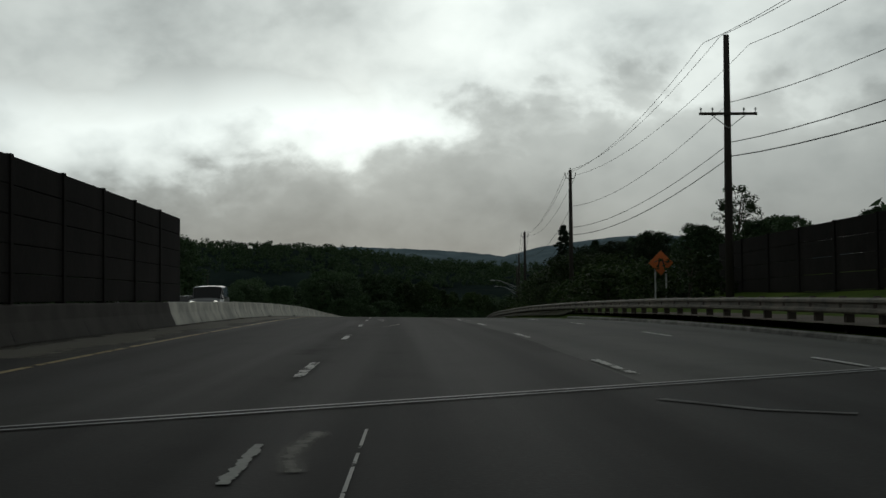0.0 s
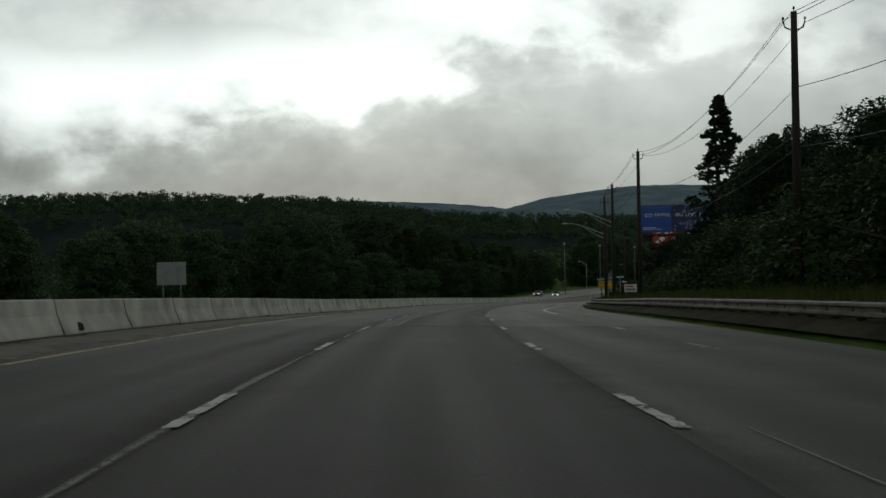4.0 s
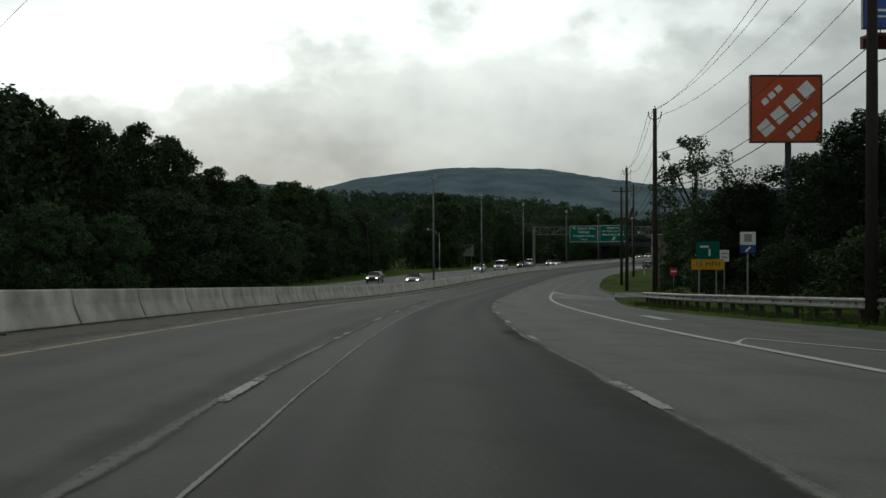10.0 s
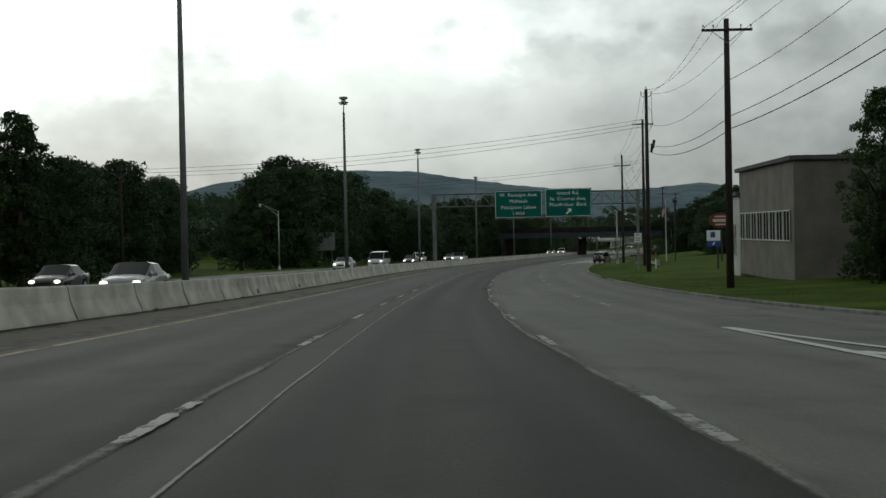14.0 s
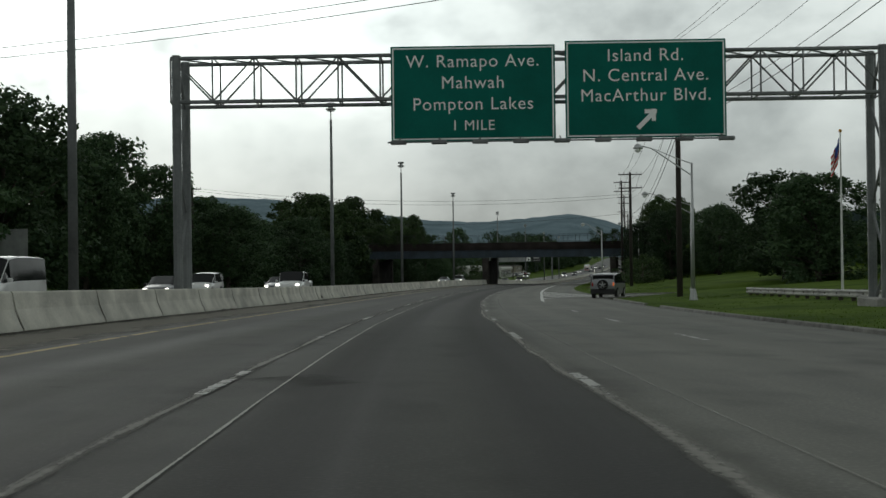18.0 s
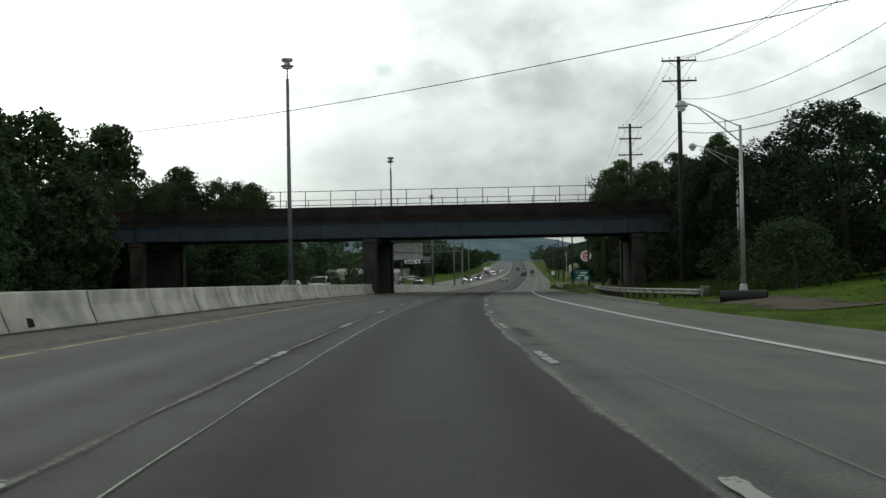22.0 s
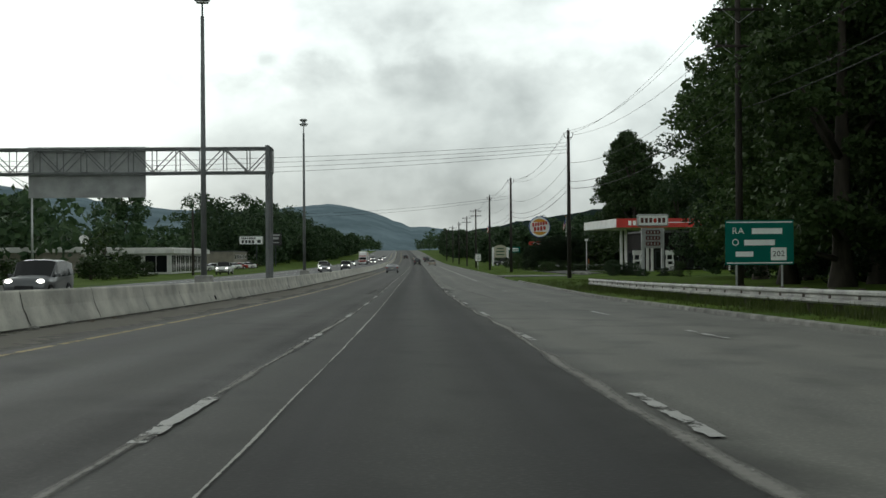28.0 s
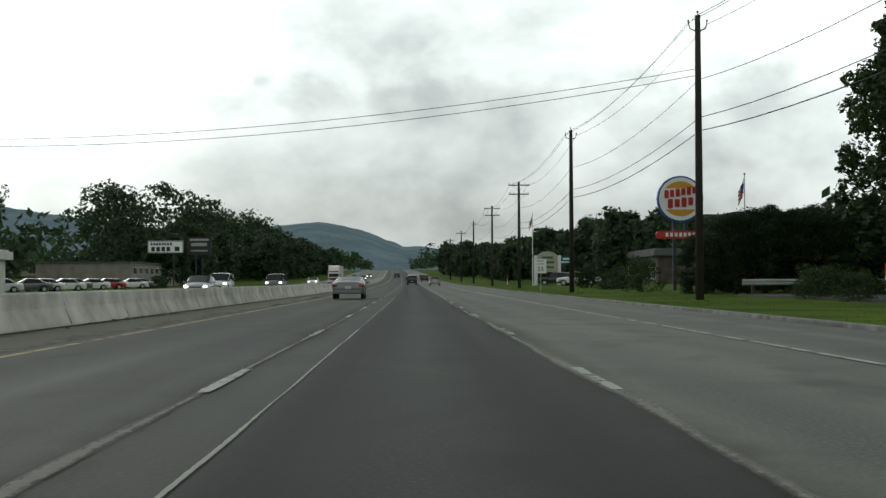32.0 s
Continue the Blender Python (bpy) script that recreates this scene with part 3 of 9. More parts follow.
M["wear_crack"] = wear_mat("broken_fine_crack", (0.02, 0.02, 0.019), 0.84, 0.3, 0.8, 0.9, 5.0)
M["wear_paint"] = wear_mat("flaking_white_paint", (0.42, 0.42, 0.40), 1.12, 0.06, 1.0, 0.9, 9.0)
M["wear_dark"] = wear_mat("dark_road_stain", (0.03, 0.03, 0.03), 0.98, 0.6, 0.28, 0.12, 1.6)
M["wear_hole"] = wear_mat("dark_road_patch", (0.014, 0.014, 0.014), 0.9, 0.6, 0.38, 0.5, 5.0)
M["line_white"] = line_paint("worn_white_line", (0.43, 0.425, 0.4), 0.765)
M["line_solid"] = line_paint("white_line", (0.68, 0.68, 0.65), 0.95)
M["line_yellow"] = line_paint("yellow_line", (0.36, 0.27, 0.1), 0.8)
M["line_ghost"] = line_paint("nearly_gone_white_line", (0.3, 0.3, 0.29), 0.66)


# ---- mesh helpers ----
def finish(name, bm, material, smooth=False):
    me = bpy.data.meshes.new(name)
    bm.to_mesh(me)
    bm.free()
    mats = material if isinstance(material, (list, tuple)) else [material]
    for m in mats:
        me.materials.append(m)
    if smooth:
        me.shade_smooth()
    return me


def part(name, bm, material, parent=None, label="", smooth=False, m=None):
    """Links a bmesh (or a mesh) as one object under a thing or a part."""
    me = bm if isinstance(bm, bpy.types.Mesh) else finish(name, bm, material, smooth)
    ob = new(name, me)
    if parent is not None:
        ob.parent = parent
    if m is not None:
        ob.matrix_basis = m
    if label:
        ob["label"] = label
    return ob


def thing(name, m, label, category, group="", kind=""):
    ob = new(name)
    ob.matrix_basis = m
    ob.empty_display_size = 0.3
    return tagged(ob, label, category, group, kind)


def box(bm, c, s, bevel=0.0, rot=None, mi=0):
    r = bmesh.ops.create_cube(bm, size=1.0)
    mt = Matrix.Translation(c) @ (rot if rot is not None else Matrix.Identity(4)) @ Matrix.Diagonal((*s, 1))
    bmesh.ops.transform(bm, matrix=mt, verts=r["verts"])
    fs = {f for v in r["verts"] for f in v.link_faces}
    for f in fs:
        f.material_index = mi
    if bevel:
        es = list({e for f in fs for e in f.edges})
        bmesh.ops.bevel(bm, geom=es, offset=bevel, segments=1, affect="EDGES", material=-1)
    return bm


def rod(bm, a, b, r0, r1=None, n=8, mi=0, cap=True):
    a, b = Vector(a), Vector(b)
    r1 = r0 if r1 is None else r1
    d = b - a
    q = d.to_track_quat("Z", "Y").to_matrix().to_4x4()
    m = Matrix.Translation((a + b) / 2) @ q
    r = bmesh.ops.create_cone(bm, cap_ends=cap, segments=n, radius1=r0, radius2=r1, depth=d.length, matrix=m)
    for f in {f for v in r["verts"] for f in v.link_faces}:
        f.material_index = mi
    return bm


def tube(bm, pts, radii, n=8):
    """A bent tapering tube through points."""
    pts = [Vector(p) for p in pts]
    rings = []
    for i, p in enumerate(pts):
        d = (pts[min(i + 1, len(pts) - 1)] - pts[max(i - 1, 0)]).normalized()
        q = d.to_track_quat("Z", "Y")
        r = radii[i] if isinstance(radii, (list, tuple)) else radii
        rings.append([bm.verts.new(p + q @ Vector((math.cos(2 * math.pi * k / n) * r, math.sin(2 * math.pi * k / n) * r, 0))) for k in range(n)])
    for a, b in zip(rings, rings[1:]):
        for k in range(n):
            bm.faces.new((a[k], a[(k + 1) % n], b[(k + 1) % n], b[k]))
    bm.faces.new(rings[0][::-1])
    bm.faces.new(rings[-1])
    return bm


def lathe(bm, profile, n=16, c=(0, 0, 0)):
    """A turned shape from (radius, height) pairs."""
    rings = []
    for r, z in profile:
        rings.append([bm.verts.new((c[0] + math.cos(2 * math.pi * k / n) * r, c[1] + math.sin(2 * math.pi * k / n) * r, c[2] + z)) for k in range(n)])
    for a, b in zip(rings, rings[1:]):
        for k in range(n):
            bm.faces.new((a[k], a[(k + 1) % n], b[(k + 1) % n], b[k]))
    bm.faces.new(rings[0][::-1])
    bm.faces.new(rings[-1])
    return bm


def prism(bm, outline, y0, y1, mi=0):
    """An outline of (x, z) pairs drawn out from y0 to y1."""
    a = [bm.verts.new((x, y0, z)) for x, z in outline]
    b = [bm.verts.new((x, y1, z)) for x, z in outline]
    fs = [bm.faces.new(a), bm.faces.new(b[::-1])]
    k = len(a)
    for i in range(k):
        fs.append(bm.faces.new((a[(i + 1) % k], a[i], b[i], b[(i + 1) % k])))
    for f in fs:
        f.material_index = mi
    return bm


def ribbon(name, s0, s1, o0, o1, h, material, step=4.0, thick=0.0, parent=None, cols=1):
    """A strip of paving along the road; o0 and o1 are offsets or functions of the station. UV in metres."""
    f0 = o0 if callable(o0) else (lambda s, v=o0: v)
    f1 = o1 if callable(o1) else (lambda s, v=o1: v)
    n = max(1, int(round((s1 - s0) / step)))
    verts, faces, uvs = [], [], []
    for i in range(n + 1):
        s = s0 + (s1 - s0) * i / n
        for k in range(cols + 1):
            o = f0(s) + (f1(s) - f0(s)) * k / cols
            verts.append(P(s, o, h))
            uvs.append((o, s))
    w = cols + 1
    for i in range(n):
        for k in range(cols):
            faces.append((i * w + k, i * w + k + 1, (i + 1) * w + k + 1, (i + 1) * w + k))
    if thick:
        b = len(verts)
        for i in range(n + 1):
            for k in (0, cols):
                verts.append(verts[i * w + k] - Vector((0, 0, thick)))
                uvs.append(uvs[i * w + k])
        for i in range(n):
            faces.append((i * w, (i + 1) * w, b + 2 * (i + 1), b + 2 * i))
            faces.append((i * w + cols, b + 2 * i + 1, b + 2 * (i + 1) + 1, (i + 1) * w + cols))
        faces.append((0, b, b + 1, cols))
        faces.append((n * w, n * w + cols, b + 2 * n + 1, b + 2 * n))
    me = bpy.data.meshes.new(name)
    me.from_pydata([tuple(v) for v in verts], [], faces)
    lay = me.uv_layers.new(name="UVMap")
    for lp in me.loops:
        lay.data[lp.index].uv = uvs[lp.vertex_index]
    me.materials.append(material)
    me.update()
    ob = new(name, me)
    if parent is not None:
        ob.parent = parent
    return ob


# ---- the ground, one sheet to the horizon ----
def build_ground():
    ss = np.concatenate([np.arange(-900, -120, 60), np.arange(-120, 568, 8.0), np.arange(568, 632, 2.0), np.arange(632, 1120, 8.0), np.arange(1120, 3401, 60)])
    left = [-1600, -1100, -750, -500, -350, -250, -180, -130, -100, -80, -65, -52, -42, -35, -30, -26.5, -25.2, -24.6, -16, -8.3]
    right = [-0.3, 0.3, 1.2, 2.5, 4, 6, 9, 13, 18, 24, 32, 42, 55, 75, 100, 140, 200, 300, 450, 650, 900, 1150]
    verts, faces = [], []
    for s in ss:
        e = edge(s)
        for o in left + [e + d for d in right]:
            z = land(s, o)
            far = max(0.0, abs(o) - 60)
            n = noise.noise(Vector((s * 0.012, o * 0.02, 0.3)))
            z += 0.35 * n * min(1, max(0, abs(o) - 14) / 20) + 5.0 * noise.noise(Vector((s * 0.002, o * 0.003, 4.0))) * min(1, far / 200)
            if o > e + 0.2 and o < 40:
                z += 0.06 * noise.noise(Vector((s * 0.2, o * 0.3, 1.0)))
            verts.append(tuple(P(s, o, z)))
    w = len(left) + len(right)
    for i in range(len(ss) - 1):
        for k in range(w - 1):
            faces.append((i * w + k, i * w + k + 1, (i + 1) * w + k + 1, (i + 1) * w + k))
    me = bpy.data.meshes.new("ground")
    me.from_pydata(verts, [], faces)
    me.materials.append(M["grass"])
    me.shade_smooth()
    return tagged(new("ground", me), "mown and rough green grass beside the highway", "ground", kind="structure")


build_ground()

# ---- carriageways ----
SEAM_S, SEAM_O = [-120, 170, 192, 260, 337, 355, 463, 540, 572, 600, 638, 690, 747, 760, 835, 892, 2400], [-1.08, -1.06, -1.04, -1.07, -1.14, -1.22, -1.25, -1.38, -1.48, -1.5, -1.42, -1.25, -0.95, -0.93, -1.02, -1.15, -1.2]
seam_o = lambda s: float(np.interp(s, SEAM_S, SEAM_O))


def wob(base, amp, k, seed):
    return lambda s: base + amp * noise.noise(Vector((s * k, seed, 0.0))) + amp * 0.4 * noise.noise(Vector((s * k * 5.3, seed, 7.0)))


left_o = lambda s: float(np.interp(s, [0, 30, 77, 130, 192, 265, 348, 400, 470, 530, 574, 646, 700, 745, 843, 905, 1100], [-1.7, -1.72, -1.85, -1.78, -1.71, -1.63, -1.77, -1.85, -1.82, -1.97, -2.08, -1.98, -1.8, -1.68, -1.66, -1.87, -1.85]))
right_o = lambda s: float(np.interp(s, [0, 30, 55, 77, 130, 195, 266, 348, 400, 470, 530, 573, 646, 700, 745, 841, 900, 1100], [2.07, 2.07, 1.9, 1.73, 1.85, 2.02, 2.0, 1.92, 1.87, 1.8, 1.64, 1.5, 1.53, 1.68, 1.83, 1.86, 1.78, 1.8]))
jl, jr = wob(0.0, 0.09, 0.05, 5.1), wob(-0.1, 0.16, 0.06, 1.7)
left_joint = lambda s: left_o(s) + jl(s)
right_joint = lambda s: right_o(s) + jr(s)
road = thing("road", pose(0, 0, 0), "worn grey asphalt highway with patched lanes and faded lines", "road", kind="structure")
ribbon("old_paving", -120, 150, -8.05, lambda s: right_joint(s), 0.0, M["asphalt_old"], 3, 0.2, road, 5)
ribbon("right_lane_paving", -120, 150, right_joint, lambda s: edge(s) + 0.02, 0.0, M["asphalt_old_right"], 3, 0.2, road, 3)
ribbon("left_lane_paving", 150, 2400, -8.05, seam_o, 0.0, M["asphalt_lane"], 5, 0.2, road, 3)
ribbon("middle_lane_paving", 150, 2400, seam_o, right_joint, 0.004, M["asphalt_mid"], 1.5, 0.2, road, 2)
ribbon("right_lane_paving", 150, 2400, right_joint, lambda s: edge(s) + 0.02, 0.0, M["asphalt_right"], 1.5, 0.2, road, 3)
opp = thing("opposite_road", pose(0, 0, 0), "pale grey asphalt carriageway for oncoming traffic", "road", kind="structure")
ribbon("opposite_paving", -120, 2400, -24.5, -8.55, 0.0, M["asphalt_opp"], 5, 0.2, opp, 4)
ribbon("opposite_edge_line", -120, 1600, -10.7, -10.56, 0.006, M["line_yellow"], 8, 0, opp)
ribbon("opposite_outer_line", -120, 1600, -22.0, -21.86, 0.006, M["line_solid"], 8, 0, opp)


# yellow edge line, seams between the lane pavings, and the ragged sealed joints along them
ribbon("yellow_edge_line", -120, 1700, -5.55, -5.42, 0.006, M["line_yellow"], 6, 0, road)


def smear(name, s0, s1, centre, width, material, h, step=0.8, parent=road):
    """A strip of wear; its UV runs 0 to 1 across and in metres along."""
    v, f, uv = [], [], []
    n = max(2, int((s1 - s0) / step))
    for i in range(n + 1):
        s = s0 + (s1 - s0) * i / n
        c, w = centre(s), width(s) if callable(width) else width
        if name == "dark_patch":
            w *= max(0.02, 1 - abs(2 * i / n - 1) ** 2.5)
        for k in range(2):
            v.append(tuple(P(s, c + (k - 0.5) * w, h)))
            uv.append((k, s))
        if i:
            f.append((2 * i - 2, 2 * i - 1, 2 * i + 1, 2 * i))
    me = bpy.data.meshes.new(name)
    me.from_pydata(v, [], f)
    lay = me.uv_layers.new(name="UVMap")
    for lp in me.loops:
        lay.data[lp.index].uv = uv[lp.vertex_index]
    me.materials.append(material)
    return part(name, me, None, parent)


for a, b in ((20, 330), (330, 640), (640, 1000)):
    smear("sealed_joint", max(a, 62), b, left_joint, lambda s: 0.15 + 0.1 * noise.noise(Vector((s * 0.35, 5.0, 3.0))), M["wear_pale"], 0.0115)
    smear("sealed_joint", max(a, 160), b, right_joint, lambda s: 0.21 + 0.14 * noise.noise(Vector((s * 0.35, 1.0, 3.0))), M["wear_pale"], 0.0115)
    smear("dark_stain_band", a, b, wob(-1.95, 0.12, 0.04, 6.4), 0.9, M["wear_dark"], 0.007, 2.0)
    smear("dark_stain_band", a, b, wob(1.78, 0.15, 0.04, 2.9), 1.0, M["wear_dark"], 0.007, 2.0)
    smear("paving_seam", max(a, 150), b, lambda s: seam_o(s) + 0.02 * noise.noise(Vector((s * 0.3, 2.0, 0))), 0.04, M["wear_fine"], 0.0125, 0.6)


# a thin pale line wanders along the right lane, close to its joint
for a, b, line in ((60, 122, wob(2.34, 0.05, 0.03, 8.3)), (180, 236, wob(2.4, 0.05, 0.03, 8.3)), (440, 640, wob(2.3, 0.05, 0.03, 8.3))):
    smear("fine_seam", a, b, line, 0.04, M["wear_faint"], 0.0125, 1.2)
smear("fine_seam", 838, 905, lambda s: float(np.interp(s, [838, 846, 855, 868, 880, 905], [3.7, 3.5, 3.25, 2.95, 2.5, 2.2])) + 0.05 * noise.noise(Vector((s * 0.4, 6.0, 1.0))), 0.17, M["wear_pale"], 0.0125, 0.8)

# lane dashes
PH_S, PH_D = [-120, 39, 98, 194, 220, 242, 254, 264, 287, 300, 347, 382, 396, 449, 462, 511, 597, 632, 707, 747, 867, 903, 2400], [2.4, 2.2, 0.0, -1.5, -0.4, -2.3, -2.7, -4.6, -6.0, -5.4, -7.2, -8.9, -8.4, -14.5, -13.7, -13.5, -13.7, -14.7, -13.2, -13.4, -11.8, -12.2, -12.2]


def dash_mesh(name, length, width, seed, material):
    """A painted dash with ragged ends and edges."""
    bm = bmesh.new()
    n = 18
    rows = []
    for i in range(n + 1):
        y = length * i / n
        a = 0.04 * noise.noise(Vector((i * 0.9, seed, 0)))
        b = 0.04 * noise.noise(Vector((i * 0.9, seed, 9)))
        rows.append((bm.verts.new((-width / 2 + a, y, 0)), bm.verts.new((width / 2 + b, y + 0.05 * noise.noise(Vector((seed, i, 2))), 0))))
    for p, q in zip(rows, rows[1:]):
        bm.faces.new((p[0], p[1], q[1], q[0]))
    return finish(name, bm, material)


DASH = [dash_mesh("dash", 3.05, 0.118, 3.7 * k, M["line_white"]) for k in range(5)]
DASH_FAINT = [dash_mesh("faint_dash", 3.05, 0.12, 3.7 * k, M["line_ghost"]) for k in range(3)]
DASH_OPP = dash_mesh("dash", 3.05, 0.13, 1.0, M["line_solid"])
rd = random.Random(4)
third = lambda s: float(np.interp(s, [0, 38, 87, 140, 200, 420, 475, 575, 760, 850, 935, 1100], [5.1, 5.0, 4.54, 4.9, 5.4, 5.4, 5.22, 4.85, 4.95, 4.85, 5.3, 5.4]))
for k in range(-40, 75):
    s0 = s = 903 - 12.2 * k
    for _ in range(12):
        s = s0 + float(np.interp(s, PH_S, PH_D))
    for o, kind in ((left_o(s), DASH), (right_o(s), DASH), (None, None)):
        mesh = DASH[rd.randrange(5)]
        o = third(s) if o is None else o
        if kind is None:
            if 176 < s < 425 or 575 < s < 738 or s > 900:
                continue
            mesh = DASH_FAINT[rd.randrange(3)] if rd.random() < (0.4 if s < 425 else 0.12) else mesh
        ob = part("lane_dash", mesh, None, road)
        ob.matrix_basis = at(s, o, 0.016, grade=True)
    for o in (-14.3, -18.0):
        if 0 < s < 1200:
            ob = part("lane_dash", DASH_OPP, None, opp)
            ob.matrix_basis = at(s, o, 0.008, grade=True)

# ---- concrete median barrier in cast segments ----
SEG = 6.1


def barrier_mesh(seed, key="barrier"):
    """One cast length: steep upper face, flared toe, chipped dark cracks at its end on the toe."""
    bm = bmesh.new()
    prof = [(-0.33, 0), (-0.33, 0.05), (-0.2, 0.36), (-0.165, 0.45), (-0.1, 0.77), (-0.07, 0.81), (0.07, 0.81), (0.1, 0.77), (0.165, 0.45), (0.2, 0.36), (0.33, 0.05), (0.33, 0)]
    ys = [0.0, 0.04, SEG * 0.2, SEG * 0.4, SEG * 0.6, SEG * 0.8, SEG - 0.05, SEG - 0.01]
    rings = []
    for j, y in enumerate(ys):
        k = 0.994 if j in (0, len(ys) - 1) else 1.0
        rings.append([bm.verts.new((x * k + 0.006 * noise.noise(Vector((y, z * 3, seed + 4))), y + 0.02 * noise.noise(Vector((x, z, seed))), z * (0.996 if k < 1 else 1) + 0.004 * noise.noise(Vector((y, z * 2, seed))))) for x, z in prof])
    for a, b in zip(rings, rings[1:]):
        for i in range(len(prof) - 1):
            bm.faces.new((a[i + 1], a[i], b[i], b[i + 1]))
    bm.faces.new(rings[0])
    bm.faces.new(rings[-1][::-1])
    # the open joint: a jagged dark line down the toe
    rs = random.Random(int(seed * 10))
    top = rs.choice((0.32, 0.42, 0.55, 0.78))
    xs, zs = [p[0] for p in prof[6:]], [p[1] for p in prof[6:]]
    rows = []
    for q in range(7):
        z = 0.06 + (top - 0.06) * q / 6
        x = float(np.interp(z, zs[::-1], xs[::-1])) + 0.012
        w = rs.uniform(0.01, 0.04) * (1.3 if q < 3 else 0.8)
        y = SEG - 0.03 + rs.uniform(-0.02, 0.02)
        rows.append((bm.verts.new((x, y - w, z)), bm.verts.new((x, y + w * 0.4, z))))
    for a, b in zip(rows, rows[1:]):
        f = bm.faces.new((a[0], a[1], b[1], b[0]))
        f.material_index = 1
    # a broken-out hollow at the toe of some lengths
    if rs.random() < 0.12:
        y0 = rs.uniform(1.0, 4.5)
        vs = [bm.verts.new((x + 0.012, y0 + dy, z)) for x, z, dy in ((0.31, 0.09, 0.0), (0.31, 0.09, 0.45), (0.24, 0.25, 0.5), (0.225, 0.29, 0.12))]
        f = bm.faces.new(vs)
        f.material_index = 1
    return finish("barrier_segment", bm, [M[key], M["crack"]])


barrier = thing("median_barrier", pose(0, 0, 0), "weathered concrete median barrier of cast segments with dark joints", "barrier", kind="structure")
BAR = [barrier_mesh(2.3 * k) for k in range(9)]
BAR_OLD = [barrier_mesh(2.3 * k, "barrier_old") for k in range(9)]
rb = random.Random(9)
s = -60.0
while s < 1640:
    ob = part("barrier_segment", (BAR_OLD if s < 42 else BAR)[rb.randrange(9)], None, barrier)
    ob.matrix_basis = at(s, -8.3 + rb.uniform(-0.005, 0.005), -0.02, rb.uniform(-0.08, 0.08), grade=True)
    s += SEG


# a strip of grit and weeds along its foot
for a, b in ((20, 330), (330, 640), (640, 1000)):
    smear("pale_shoulder", a, b, lambda s: -6.9, 2.3, M["wear_sand"], 0.006, 3.0)
    smear("grit_strip", a, b, lambda s: -7.86 + 0.03 * noise.noise(Vector((s * 0.4, 3.0, 0))), lambda s: 0.34 + 0.2 * noise.noise(Vector((s * 0.5, 9.0, 0))), M["wear_grit"], 0.0085, 0.7)


# rubble, broken pieces and litter along the barrier's foot
rub = random.Random(31)
RUBBLE = []
for k in range(4):
    bm = bmesh.new()
    bmesh.ops.create_icosphere(bm, subdivisions=1, radius=0.09)
    for v in bm.verts:
        v.co *= 1 + 0.6 * noise.noise(v.co * 9 + Vector((k * 3.1, 0, 0)))
        v.co.z *= 0.5
    RUBBLE.append(finish("rubble", bm, M["kerb"] if k % 2 else M["earth"]))
for k in range(110):
    q = rub.uniform(45, 960)
    ob = part("rubble", RUBBLE[rub.randrange(4)], None, None, m=at(q, -7.8 + 0.28 * rub.random(), 0.02, rub.uniform(0, 360)) @ Matrix.Scale(rub.uniform(0.5, 1.6), 4))
    tagged(ob, "small lump of rubble on the gritty shoulder", "rubble", "rubble along the barrier")


# ---- kerb on the near side ----
def kerb_run(s0, s1):
    kerb = thing("kerb", pose(0, 0, 0), "worn pale concrete kerb along the road's edge", "kerb", kind="structure")
    n = int((s1 - s0) / 6)
    for i in range(n):
        a, b = s0 + (s1 - s0) * i / n, s0 + (s1 - s0) * (i + 1) / n - 0.03
        bm = bmesh.new()
        rings = []
        for q in (a, (a + b) / 2, b):
            e = edge(q)
            rings.append([bm.verts.new(P(q, e + x, z)) for x, z in ((0, -0.12), (0.02, 0.08), (0.05, 0.105), (0.2, 0.105), (0.22, -0.12))])
        for p, q in zip(rings, rings[1:]):
            for k in range(4):
                bm.faces.new((p[k], q[k], q[k + 1], p[k + 1]))
        bm.faces.new(rings[0])
        bm.faces.new(rings[-1][::-1])
        part("kerb_stone", bm, M["kerb"], kerb)


for a, b in ((-60, 60), (405, 480), (486, 560), (566, 585), (670, 708), (760, 905), (930, 1120)):
    kerb_run(a, b)


# ---- hills ----
def hill(name, az0, az1, dist, elev, depth, material, label, seed, base=-40.0):
    """A wooded ridge: elev gives the skyline's height in degrees over the eye for points along it."""
    c = P(430, 0, 0)
    n = 130
    rows = []
    bm = bmesh.new()
    for i in range(n + 1):
        az = az0 + (az1 - az0) * i / n
        el = float(np.interp(az, [p[0] for p in elev], [p[1] for p in elev]))
        top = math.tan(radians(el)) * dist
        top += 2.6 * noise.noise(Vector((az * 3.1, seed, 0))) + 1.7 * noise.noise(Vector((az * 11.0, seed, 0))) + 0.9 * noise.noise(Vector((az * 37.0, seed, 0)))
        d = Vector((math.sin(radians(az)), math.cos(radians(az)), 0))
        col = []
        for j in range(9):
            f = j / 8
            r = dist - depth * (1 - f) + 30 * noise.noise(Vector((az * 0.5, f * 3, seed)))
            z = base + (top - base) * (1 - (1 - f) ** 1.5) + (6 * noise.noise(Vector((az * 0.9, f * 5, seed + 2))) if 0 < j < 8 else 0)
            col.append(bm.verts.new((c.x + d.x * r, c.y + d.y * r, c.z + z)))
        rb_ = bm.verts.new((c.x + d.x * (dist + 500), c.y + d.y * (dist + 500), c.z + base))
        rows.append(col + [rb_])
    for a, b in zip(rows, rows[1:]):
        for j in range(len(a) - 1):
            bm.faces.new((a[j], b[j], b[j + 1], a[j + 1]))
    ob = part(name, bm, material, None, smooth=True)
    return tagged(ob, label, "hill", kind="structure")


